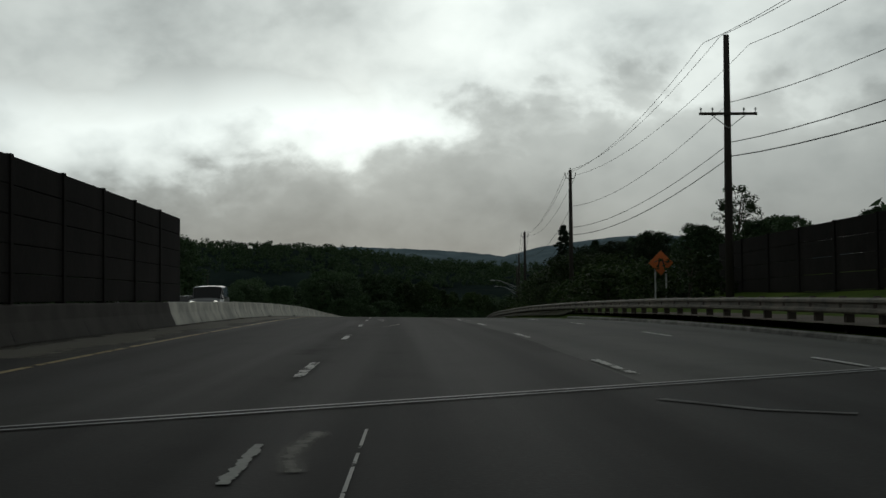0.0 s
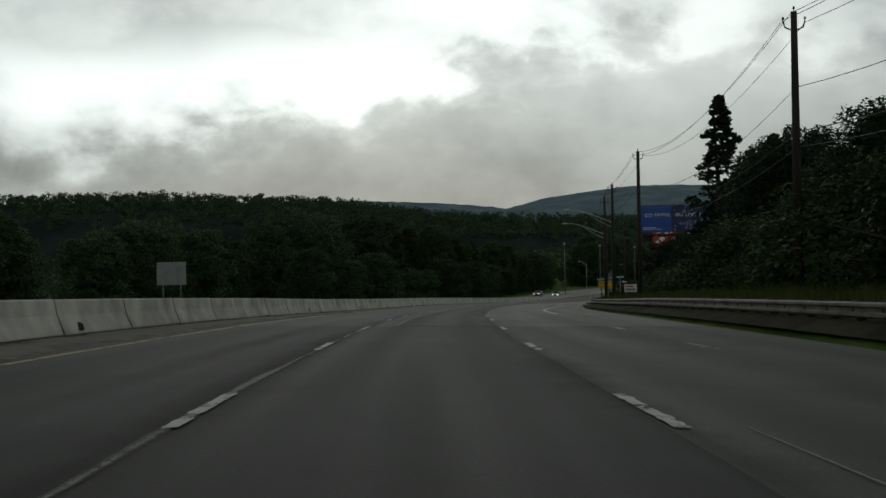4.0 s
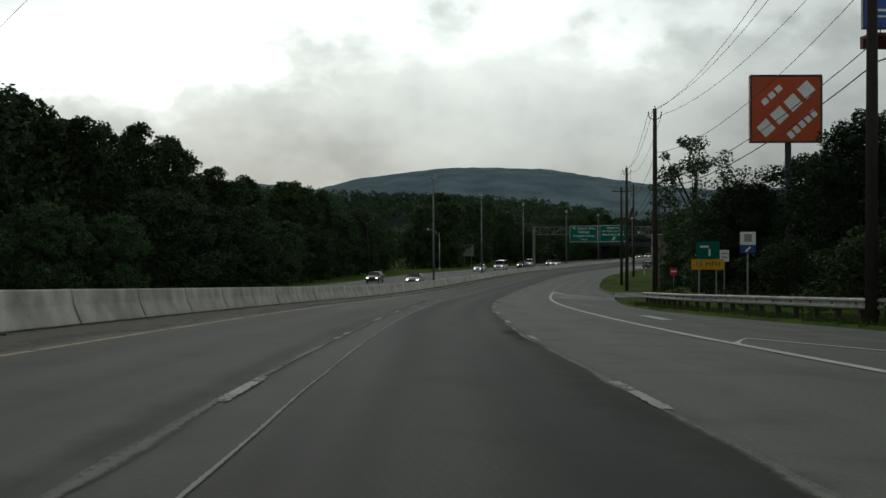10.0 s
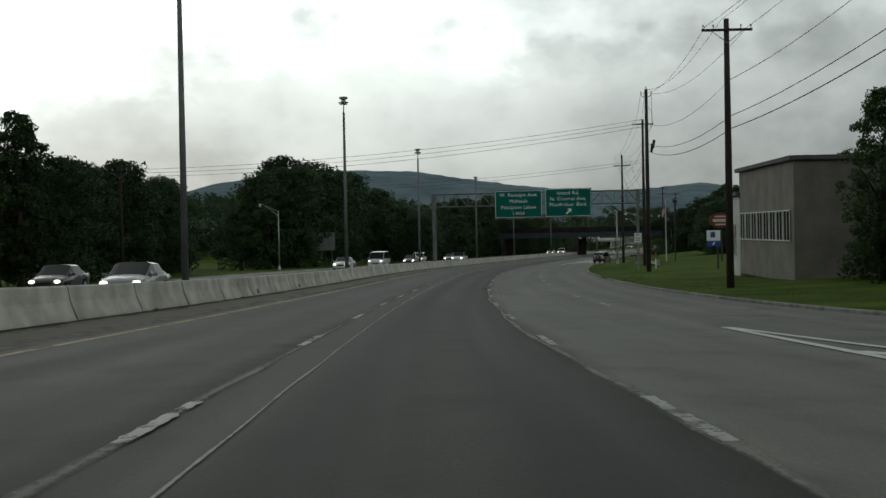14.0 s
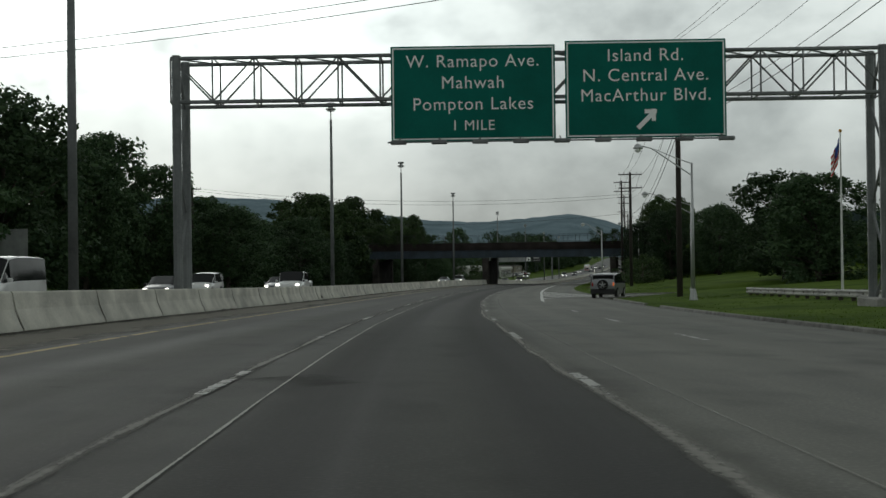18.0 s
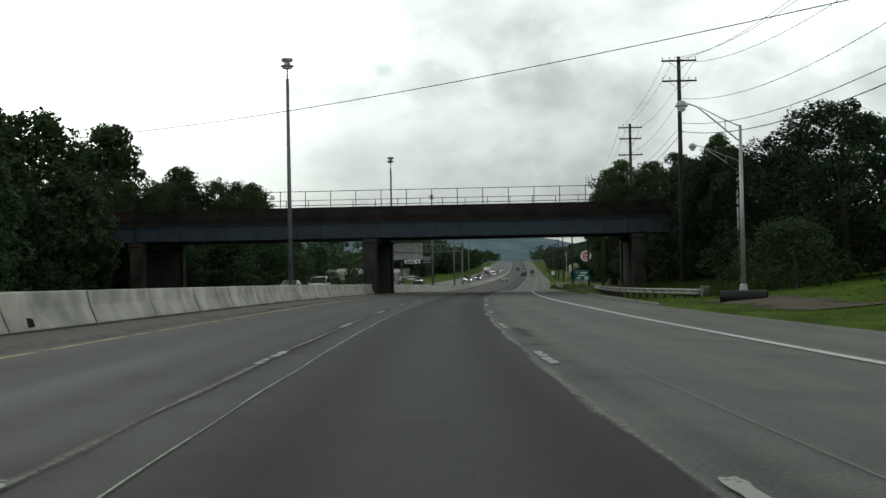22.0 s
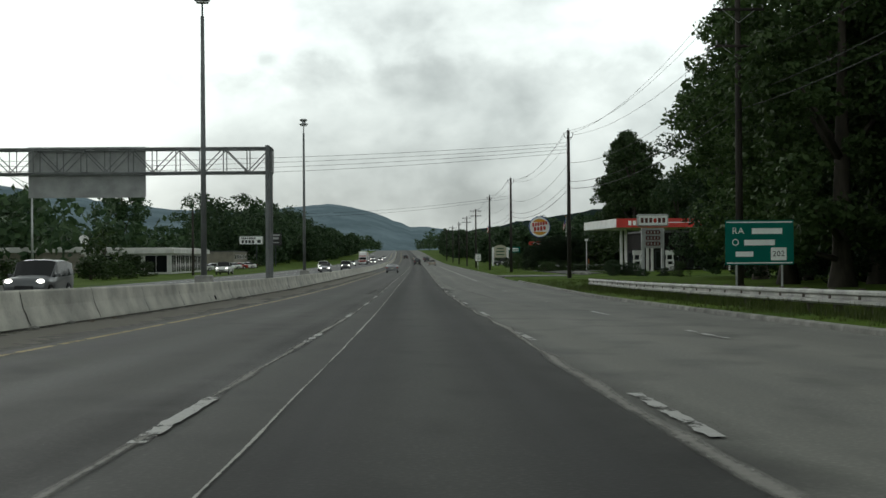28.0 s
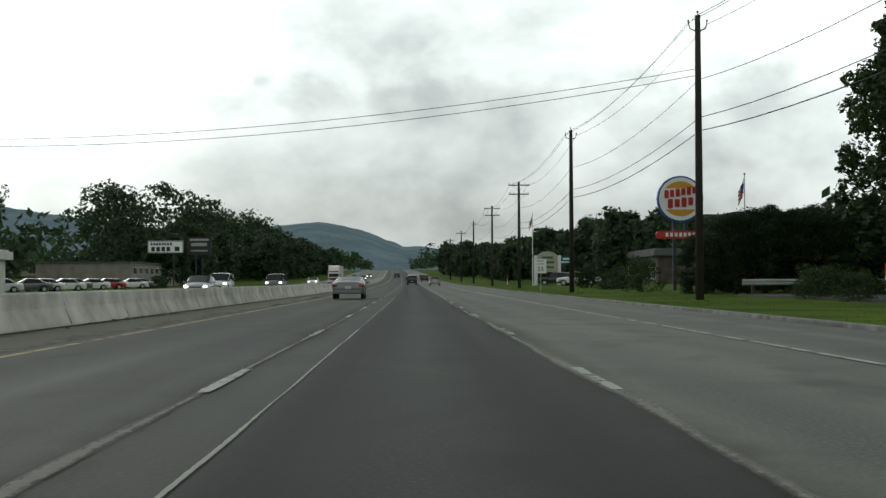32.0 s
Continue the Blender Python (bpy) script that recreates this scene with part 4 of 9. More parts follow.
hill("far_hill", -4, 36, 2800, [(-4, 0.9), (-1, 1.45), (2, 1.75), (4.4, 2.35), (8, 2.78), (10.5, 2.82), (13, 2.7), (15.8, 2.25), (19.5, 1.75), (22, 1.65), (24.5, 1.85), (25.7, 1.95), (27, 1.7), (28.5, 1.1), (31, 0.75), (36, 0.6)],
     900, M["hill"], "wooded mountain hazed blue-grey under low cloud", 1.0)
hill("farther_hill", -34, 5, 3300, [(-34, 1.6), (-20, 2.0), (-10, 2.25), (-5, 2.3), (-1, 2.12), (1.5, 1.9), (5, 1.4)], 800, M["hill"], "distant wooded ridge paled by haze under low cloud", 6.0)
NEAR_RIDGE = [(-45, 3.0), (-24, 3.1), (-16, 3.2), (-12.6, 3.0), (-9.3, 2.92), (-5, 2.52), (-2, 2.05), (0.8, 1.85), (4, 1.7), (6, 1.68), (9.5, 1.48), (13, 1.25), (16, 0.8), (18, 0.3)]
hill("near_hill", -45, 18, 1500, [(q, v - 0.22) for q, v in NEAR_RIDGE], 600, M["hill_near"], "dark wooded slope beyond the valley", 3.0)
hill("end_hill", 30, 62, 1900, [(30, 0.7), (33, 1.2), (37, 1.8), (42, 2.0), (52, 2.2), (62, 2.0)], 700, M["hill_near"], "dark wooded slope beside the far road", 8.0)


# ---- trees ----
def leaves(rs, centres, radii, per, leaf, flat=1.0, droop=0.0):
    """Arrays of small bent leaf sprays round clump centres."""
    v, f = [], []
    k = 0
    for (cx, cy, cz), r in zip(centres, radii):
        d = rs.normal(size=(per, 3))
        d /= np.linalg.norm(d, axis=1)[:, None]
        rad = r * (0.55 + 0.5 * rs.random(per)) ** 0.8
        pos = np.array([cx, cy, cz]) + d * rad[:, None] * np.array([1, 1, 0.8 * flat])
        nrm = d * 0.6 + rs.normal(size=(per, 3)) * 0.5 + np.array([0, 0, 0.35])
        nrm /= np.linalg.norm(nrm, axis=1)[:, None]
        t = np.cross(nrm, rs.normal(size=(per, 3)))
        t /= np.linalg.norm(t, axis=1)[:, None]
        b = np.cross(nrm, t)
        L = leaf * (0.6 + 0.8 * rs.random(per))[:, None]
        W = L * 0.62
        p0, p1, p2, p3 = pos - t * L * 0.5, pos + b * W * 0.5 - nrm * L * 0.12, pos + t * L * 0.5 - np.array([0, 0, droop]) * L, pos - b * W * 0.5 - nrm * L * 0.12
        v.append(np.stack([p0, p1, p2, p3], 1).reshape(-1, 3))
        idx = k + 4 * np.arange(per)[:, None] + np.arange(4)
        f.append(idx)
        k += 4 * per
    return np.concatenate(v), np.concatenate(f)


def raw_mesh(name, v, f, material):
    me = bpy.data.meshes.new(name)
    me.vertices.add(len(v))
    me.vertices.foreach_set("co", v.astype(np.float32).ravel())
    me.loops.add(f.size)
    me.polygons.add(len(f))
    me.loops.foreach_set("vertex_index", f.astype(np.int32).ravel())
    me.polygons.foreach_set("loop_start", np.arange(0, f.size, f.shape[1], dtype=np.int32))
    me.polygons.foreach_set("loop_total", np.full(len(f), f.shape[1], dtype=np.int32))
    me.materials.append(material)
    me.update(calc_edges=True)
    return me


def tree_meshes(seed, h, r, base, clumps, per, leaf, material, lean=0.0, flat=1.0, shape="round", cr=0.30):
    """Trunk with limbs, and crown, of one tree standing at the origin."""
    rs = np.random.RandomState(seed)
    bm = bmesh.new()
    top = h * (0.75 if shape != "conifer" else 0.97)
    bend = rs.normal(size=2) * 0.03 * h
    pts = [(bend[0] * q * q, bend[1] * q * q, top * q) for q in (0, 0.08, 0.3, 0.6, 1.0)]
    tr = 0.018 * h + 0.05
    tube(bm, pts, [tr * 1.5, tr, tr * 0.8, tr * 0.5, tr * 0.12], 7)
    cs, rd_ = [], []
    for i in range(clumps):
        if shape == "conifer":
            q = rs.random() ** 1.25
            z = base + (h - base) * q
            rr = r * (1 - q) ** 0.7 * (0.15 + 0.85 * rs.random() ** 0.6) * (0.8 + 0.25 * math.sin(q * 43)) + 0.08
            a = rs.random() * 6.283
            cs.append((rr * math.cos(a), rr * math.sin(a), z))
            rd_.append(0.3 + 0.45 * (1 - q))
            continue
        a = rs.random() * 6.283
        q = rs.random()
        z = base + (h - base) * q
        if shape == "tall":
            prof = (math.sin(math.pi * min(1, 0.12 + 0.86 * q)) ** 0.6)
        else:
            prof = math.sqrt(max(0.05, 1 - (2 * q - 0.85) ** 2 / 1.4))
        rr = r * prof * (0.45 + 0.55 * rs.random() ** 0.5)
        rr *= 0.85 + 0.3 * math.sin(a * 3 + seed)
        cs.append((rr * math.cos(a) + bend[0] * q, rr * math.sin(a) + bend[1] * q, z))
        rd_.append(r * cr * (0.6 + 0.7 * rs.random()))
    limbs = min(11, clumps // 3)
    for i in range(limbs):
        c = cs[i * (clumps // max(1, limbs))]
        z0 = max(base * 0.75, c[2] * 0.62)
        if shape == "conifer":
            z0 = c[2] * 0.98
        m0 = (bend[0] * (z0 / top) ** 2, bend[1] * (z0 / top) ** 2, z0)
        mid_ = ((m0[0] + c[0]) / 2, (m0[1] + c[1]) / 2, (z0 * 0.45 + c[2] * 0.55))
        tube(bm, [m0, mid_, c], [tr * 0.42, tr * 0.26, tr * 0.06], 5)
    v, f = leaves(rs, cs, rd_, per, leaf, flat)
    return finish("trunk", bm, M["trunk"], True), raw_mesh("crown", v, f, material)


KIND = {
    "broad": [tree_meshes(10 + k, 15, 5.4, 0.9, 165, 84, 0.40, M["leaf_dark"], cr=0.21) for k in range(4)],
    "lighter": [tree_meshes(30 + k, 15, 4.4, 1.2, 150, 80, 0.39, M["leaf_mid"], cr=0.21) for k in range(3)],
    "tall": [tree_meshes(50 + k, 19, 4.6, 1.6, 180, 80, 0.4, M["leaf_mid"], shape="tall", cr=0.2) for k in range(3)],
    "airy": [tree_meshes(70 + k, 15, 4.6, 4.2, 84, 70, 0.3, M["leaf_dark"], shape="tall", cr=0.19) for k in range(2)],
    "conifer": [tree_meshes(90 + k, 16, 3.8, 0.8, 420, 22, 0.34, M["leaf_conifer"], shape="conifer", flat=0.5, cr=0.2) for k in range(2)],
    "bush": [tree_meshes(110 + k, 3.2, 1.9, 0.05, 22, 60, 0.30, M["leaf_bush"], cr=0.42) for k in range(3)],
    "clipped": [tree_meshes(130 + k, 3.2, 1.75, 0.1, 90, 95, 0.13, M["leaf_deep_shaded"], cr=0.3) for k in range(2)],
}
# Trees close to the road: finer leaves, the broad ones in the shaded green.
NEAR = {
    "broad": [tree_meshes(10 + k, 15, 5.4, 0.9, 170, 125, 0.27, M["leaf_deep_shaded"], cr=0.2) for k in range(4)],
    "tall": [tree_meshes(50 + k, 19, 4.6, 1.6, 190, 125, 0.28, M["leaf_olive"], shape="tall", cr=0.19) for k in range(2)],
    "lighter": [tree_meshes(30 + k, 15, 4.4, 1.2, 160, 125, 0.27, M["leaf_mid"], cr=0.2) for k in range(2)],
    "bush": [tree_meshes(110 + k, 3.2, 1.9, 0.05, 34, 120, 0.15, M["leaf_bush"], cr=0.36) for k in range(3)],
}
LABEL = {
    "broad": ("broadleaf_tree", "dense dark green broadleaf tree beside the highway", "tree"),
    "lighter": ("broadleaf_tree", "full mid-green broadleaf tree behind the roadside", "tree"),
    "tall": ("tall_tree", "tall upright green broadleaf tree with loose crown", "tree"),
    "airy": ("open_crowned_tree", "open-crowned dark tree with bare limbs showing", "tree"),
    "conifer": ("conifer", "dark green conifer with layered drooping boughs", "tree"),
    "bush": ("bush", "low rounded green bush on the grass verge", "bush"),
    "clipped": ("clipped_shrub", "round clipped dark shrub on the station's lawn", "shrub"),
}
HEIGHT = {"broad": 15, "lighter": 15, "tall": 19, "airy": 15, "conifer": 16, "bush": 3.2, "clipped": 3.2}
tree_rng = random.Random(21)


def tree(kind, s, o, h, wide=1.0, group=""):
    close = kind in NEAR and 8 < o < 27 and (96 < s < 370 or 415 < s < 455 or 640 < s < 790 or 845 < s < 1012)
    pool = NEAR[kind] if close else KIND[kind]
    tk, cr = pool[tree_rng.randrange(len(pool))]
    name, label, cat = LABEL[kind]
    k = h / HEIGHT[kind]
    ob = thing(name, Matrix.Translation(Q(s, o, -0.1)) @ pose(0, 0, 0, 0, 0, tree_rng.uniform(0, 360)), label, cat, group)
    ob.scale = (k * wide, k * wide, k)
    part("trunk", tk, None, ob)
    part("crown", cr, None, ob)
    return ob


FAR_SPOTS = []


def belt(kind, s0, s1, o0, o1, h0, h1, gap, group, wide=1.0):
    if s0 >= 1105:
        s = s0
        while s < s1:
            FAR_SPOTS.append((s + tree_rng.uniform(-3, 3), tree_rng.uniform(o0, o1), tree_rng.uniform(h0, h1)))
            s += gap
        return
    s = s0
    while s < s1:
        tree(kind, s + tree_rng.uniform(-0.3, 0.3) * gap, tree_rng.uniform(o0, o1), tree_rng.uniform(h0, h1), wide * tree_rng.uniform(0.9, 1.2), group)
        s += gap


# woods beyond the opposite carriageway
LW, RW = "trees beyond the oncoming lanes", "trees beside the near lanes"
belt("broad", 86, 132, -42, -34, 11.5, 14, 6, LW, 1.0)
belt("broad", 132, 160, -42, -34, 13.5, 15.5, 6, LW, 1.1)
belt("broad", 160, 186, -41, -36, 12.5, 14.5, 6, LW, 1.1)
belt("broad", 186, 200, -42, -36, 13, 14, 7, LW, 1.1)
belt("broad", 205, 300, -52, -42, 9.5, 15, 7, LW, 1.1)
belt("broad", 300, 318, -52, -42, 11, 12, 6, LW, 1.1)
belt("broad", 318, 345, -52, -42, 13, 15, 6, LW, 1.1)
belt("broad", 345, 405, -52, -41, 16.5, 19.5, 7, LW, 1.0)
belt("tall", 392, 428, -44, -35, 16.5, 19, 5, LW, 0.95)
belt("tall", 428, 494, -45, -36, 13.5, 16, 5, LW, 1.0)
belt("broad", 496, 552, -48, -38, 10.5, 13, 6, LW, 1.1)
belt("broad", 300, 480, -34, -29, 7, 10, 12, LW, 1.2)
belt("broad", 552, 588, -60, -44, 8, 10, 7, LW, 1.2)
belt("broad", 588, 656, -50, -39, 15, 18.5, 6, LW, 1.0)
belt("broad", 656, 690, -46, -36, 10.5, 12, 6, LW, 1.1)
belt("lighter", 690, 718, -38, -31, 12, 14, 5, LW, 1.0)
belt("broad", 640, 715, -32, -28, 7, 10, 9, LW, 1.3)
belt("lighter", 738, 830, -48, -36, 13, 17, 10, LW, 1.0)
belt("broad", 745, 840, -36, -30, 5, 8, 12, LW, 1.3)
belt("broad", 860, 1000, -75, -60, 9, 13, 14, LW, 1.1)
belt("broad", 1026, 1104, -100, -86, 13, 17.5, 8, LW, 1.2)
belt("broad", 850, 886, -50, -43, 7, 9, 8, LW, 1.1)
tree("broad", 1145, -78, 23, 1.0, LW)
belt("broad", 1290, 1500, -54, -36, 11, 15, 7, LW, 1.2)
belt("broad", 1105, 1160, -115, -88, 11, 14, 8, LW, 1.2)
belt("broad", 1170, 1300, -60, -44, 10, 14, 7, LW, 1.2)
belt("broad", 1180, 1500, -75, -50, 17, 24, 13, LW, 1.2)
# near side
belt("broad", 84, 110, 20, 27, 3.5, 5, 7, RW, 1.2)
belt("broad", 110, 150, 20, 27, 5, 7, 7, RW, 1.2)
belt("airy", 95, 160, 22, 30, 5.5, 7.5, 9, RW)
belt("broad", 70, 100, 22, 30, 3, 4.5, 6, RW, 1.2)
belt("broad", 148, 161, 20, 25, 7.0, 8.0, 5, RW, 1.2)
belt("broad", 162, 190, 19.5, 23, 7.4, 8.6, 5, RW, 1.1)
belt("broad", 190, 212, 19.5, 24, 9.2, 10.6, 7, RW, 1.2)
tree("conifer", 229, 21.4, 17.8, 1.0, RW)
belt("broad", 225, 345, 25, 34, 7.5, 9.8, 9, RW, 1.1)
belt("bush", 240, 280, 17.5, 20, 2.4, 3.2, 2.6, RW, 1.3)
belt("broad", 262, 276, 20.5, 22, 4.6, 5.6, 5, RW, 1.1)
belt("lighter", 330, 360, 38, 46, 14, 17, 10, RW)
belt("broad", 335, 368, 19, 25, 7, 9.5, 6, RW, 1.2)
tree("airy", 401, 19.2, 14.5, 1.1, RW)
belt("tall", 418, 454, 25, 31, 7.6, 9.4, 5, RW, 1.1)
belt("tall", 418, 446, 20.5, 24.5, 7, 8.4, 4.2, RW, 1.2)
belt("broad", 540, 640, 45, 62, 12, 15, 11, RW)
belt("broad", 616, 632, 26, 30, 9.5, 10.5, 9, RW, 1.3)
belt("broad", 662, 716, 28, 42, 7.5, 11, 6, RW, 1.1)
belt("tall", 738, 778, 20, 28, 12, 14.5, 8, RW, 0.9)
belt("broad", 690, 780, 18, 24, 7, 10, 7, RW, 1.2)
tree("broad", 896, 25.0, 17.0, 1.0, RW)
tree("broad", 903, 28.5, 15.0, 1.0, RW)
tree("tall", 889, 24.5, 20.0, 1.1, RW)
belt("broad", 866, 890, 25.5, 29.5, 14, 17, 6, RW, 1.0)
for s_, o_, h_ in ((856, 19.5, 20.5), (862, 23.5, 23.0), (853, 26.5, 21.5), (868, 20.5, 20.0), (866, 27.5, 21.0)):
    tree("tall", s_, o_, h_, 1.15, RW)
tree("broad", 858, 28, 14, 1.0, RW)
tree("broad", 850, 29.5, 11, 1.0, RW)
belt("broad", 952, 988, 47, 53, 9, 12, 5, RW, 1.3)
belt("broad", 800, 845, 23.5, 29, 8, 10.5, 5, RW, 1.3)
belt("broad", 845, 880, 22.5, 26, 7, 10, 6, RW, 1.2)
belt("broad", 855, 886, 24, 27, 13, 16, 8, RW, 1.0)
tree("broad", 806, 30, 11, 1.0, RW)
belt("tall", 985, 1012, 27.5, 37, 18, 21, 7, RW, 1.0)
belt("broad", 976, 1004, 38, 52, 13, 17, 6, RW, 1.2)
belt("lighter", 960, 985, 34, 42, 12, 15, 10, RW)
belt("broad", 1110, 1500, 30, 60, 10, 15, 10, RW, 1.2)
belt("broad", 740, 765, -33, -28, 7, 9, 6, LW, 1.2)
belt("broad", 706, 719, 17.4, 19.2, 8, 10, 3.0, RW, 0.85)


# far woods, past counting
def far_woods():
    rs = np.random.RandomState(5)
    vs, fs, k = [], [], 0
    spots = []
    for i in range(2700):
        s = rs.uniform(60, 2300)
        if rs.random() < 0.55:
            o = -60 - 640 * rs.random() ** 1.6
        else:
            o = 62 + 500 * rs.random() ** 1.6
        if s < 420 and o < 0 and o > -75:
            continue
        spots.append((s, o, rs.uniform(9, 16)))
    for i in range(260):
        spots.append((rs.uniform(1500, 2400), rs.uniform(-60, 60) + (35 if rs.random() < .5 else -60), rs.uniform(10, 15)))
    for s, o, h in spots:
        if -27 < o < 14:
            continue
        p = Q(s, o, 0)
        n = 7
        a = rs.random(n) * 6.283
        rr = h * 0.3 * rs.random(n) ** 0.5
        cs = np.stack([p.x + rr * np.cos(a), p.y + rr * np.sin(a), p.z + h * (0.25 + 0.6 * rs.random(n))], 1)
        v, f = leaves(rs, cs, [h * 0.21] * n, 18, 1.7)
        vs.append(v)
        fs.append(f + k)
        k += len(v)
    # trees that roughen the skyline of the slope beyond the valley
    c0 = P(430, 0, 0)
    for i in range(1500):
        az, q = rs.uniform(-24, 16), 1 - 0.5 * rs.random() ** 1.7
        el = float(np.interp(az, [p[0] for p in NEAR_RIDGE], [p[1] for p in NEAR_RIDGE])) - 0.22
        top = math.tan(radians(el)) * 1500
        r, z = 1500 - 600 * (1 - q), -40 + (top + 40) * (1 - (1 - q) ** 1.5)
        h = rs.uniform(6, 13)
        a = rs.random(5) * 6.283
        cs = np.stack([c0.x + math.sin(radians(az)) * r + 4 * np.cos(a), c0.y + math.cos(radians(az)) * r + 4 * np.sin(a), c0.z + z + h * rs.random(5)], 1)
        v, f = leaves(rs, cs, [3.2] * 5, 14, 2.4)
        vs.append(v)
        fs.append(f + k)
        k += len(v)
    me = raw_mesh("far_woods", np.concatenate(vs), np.concatenate(fs), M["leaf_dark"])
    return tagged(new("far_woods", me), "dark green woods covering the valley in the distance", "woods", kind="stuff")


far_woods()


def distant_trees():
    """Trees along the road past the filling station, too far to count."""
    rs = np.random.RandomState(15)
    vs, fs, k = [], [], 0
    for s, o, h in FAR_SPOTS:
        p = Q(s, o, 0)
        n = 70
        a = rs.random(n) * 6.283
        q = rs.random(n)
        rr = h * 0.36 * np.sqrt(np.clip(1 - (2 * q - 0.85) ** 2 / 1.4, 0.05, 1)) * (0.4 + 0.6 * rs.random(n))
        cs = np.stack([p.x + rr * np.cos(a), p.y + rr * np.sin(a), p.z + h * (0.08 + 0.84 * q)], 1)
        v, f = leaves(rs, cs, h * 0.10 * (0.7 + 0.6 * rs.random(n)), 26, 1.0)
        vs.append(v)
        fs.append(f + k)
        k += len(v)
    me = raw_mesh("distant_trees", np.concatenate(vs), np.concatenate(fs), M["leaf_dark"])
    return tagged(new("distant_trees", me), "dark green trees lining the far stretch of road", "trees", kind="stuff")


# ---- wooden utility poles ----
def insulator(bm, x, y, z):
    rod(bm, (x, y, z), (x, y, z + 0.12), 0.02, 0.02, 5)
    rod(bm, (x, y, z + 0.1), (x, y, z + 0.2), 0.05, 0.035, 6)


def utility_pole(s, o, h, arms=(), brackets=False, lean=0.0, label="", street_arm=0.0, gear=False):
    """arms: (height below the top, length, shift sideways)."""
    ob = thing("utility_pole", at(s, o, land(s, o) - 0.1) @ pose(0, 0, 0, 0, lean, 0), label or "dark weathered wooden utility pole carrying power lines", "utility pole", "utility poles beside the near lanes")
    hh = h - land(s, o) + 0.1
    bm = bmesh.new()
    tube(bm, [(0, 0, 0), (0, 0, hh * 0.5), (0, 0, hh)], [0.19, 0.165, 0.125], 10)
    part("shaft", bm, M["pole"], ob, smooth=True)
    for dz, ln, sh in arms:
        bm = bmesh.new()
        box(bm, (sh, -0.16, hh - dz), (ln, 0.1, 0.12), 0.015)
        arm = part("crossarm", bm, M["pole"], ob)
        for sx in (-1, 1):
            bm = bmesh.new()
            rod(bm, (0, -0.2, hh - dz - 0.62), (sx * min(0.75, ln * 0.4) + sh * 0.5, -0.2, hh - dz - 0.04), 0.018, 0.018, 5)
            part("brace", bm, M["galv"], ob)
        for q in (-0.47, -0.27, 0.27, 0.47):
            bm = bmesh.new()
            insulator(bm, sh + q * ln, -0.16, hh - dz + 0.06)
            part("insulator", bm, M["galv"], arm)
    if brackets:
        for sx in (-1, 1):
            bm = bmesh.new()
            tube(bm, [(0, 0, hh - 0.75), (sx * 0.35, 0, hh - 0.6), (sx * 0.42, 0, hh - 0.35)], 0.03, 6)
            insulator(bm, sx * 0.42, 0, hh - 0.4)
            part("bracket", bm, M["wire"], ob)
        bm = bmesh.new()
        insulator(bm, 0, 0, hh)
        part("top_insulator", bm, M["wire"], ob)
    if gear:
        for dx, dz in ((0.35, 5.3), (0.5, 5.0)):
            bm = bmesh.new()
            rod(bm, (dx, -0.1, hh - dz), (dx + 0.1, -0.1, hh - dz + 0.7), 0.1, 0.12, 8)
            part("cable_box", bm, M["wire"], ob)
        bm = bmesh.new()
        tube(bm, [(0, -0.1, hh - 1.4), (0.45, -0.15, hh - 1.9), (0.5, -0.15, hh - 2.9), (0.2, -0.1, hh - 3.6)], 0.02, 5)
        part("loose_cable", bm, M["wire"], ob)
    if street_arm:
        bm = bmesh.new()
        tube(bm, [(0, 0, street_arm - 1.35), (-1.2, -0.05, street_arm - 0.85), (-2.6, -0.12, street_arm - 0.3), (-3.6, -0.18, street_arm - 0.02), (-4.3, -0.2, street_arm + 0.02)], [0.05, 0.045, 0.04, 0.036, 0.034], 7)
        tube(bm, [(0, 0, street_arm - 1.85), (-1.2, -0.05, street_arm - 1.25), (-2.5, -0.12, street_arm - 0.42)], [0.035, 0.032, 0.03], 6)
        rod(bm, (-1.2, -0.05, street_arm - 1.25), (-1.2, -0.05, street_arm - 0.85), 0.025, 0.025, 5)
        a = part("lamp_arm", bm, M["alu"], ob)
        bm = bmesh.new()
        bmesh.ops.create_uvsphere(bm, u_segments=10, v_segments=6, radius=1, matrix=Matrix.Translation((-4.6, -0.22, street_arm)) @ Matrix.Diagonal((0.42, 0.17, 0.12, 1)))
        part("lamp_head", bm, M["alu"], a, smooth=True)
    return ob


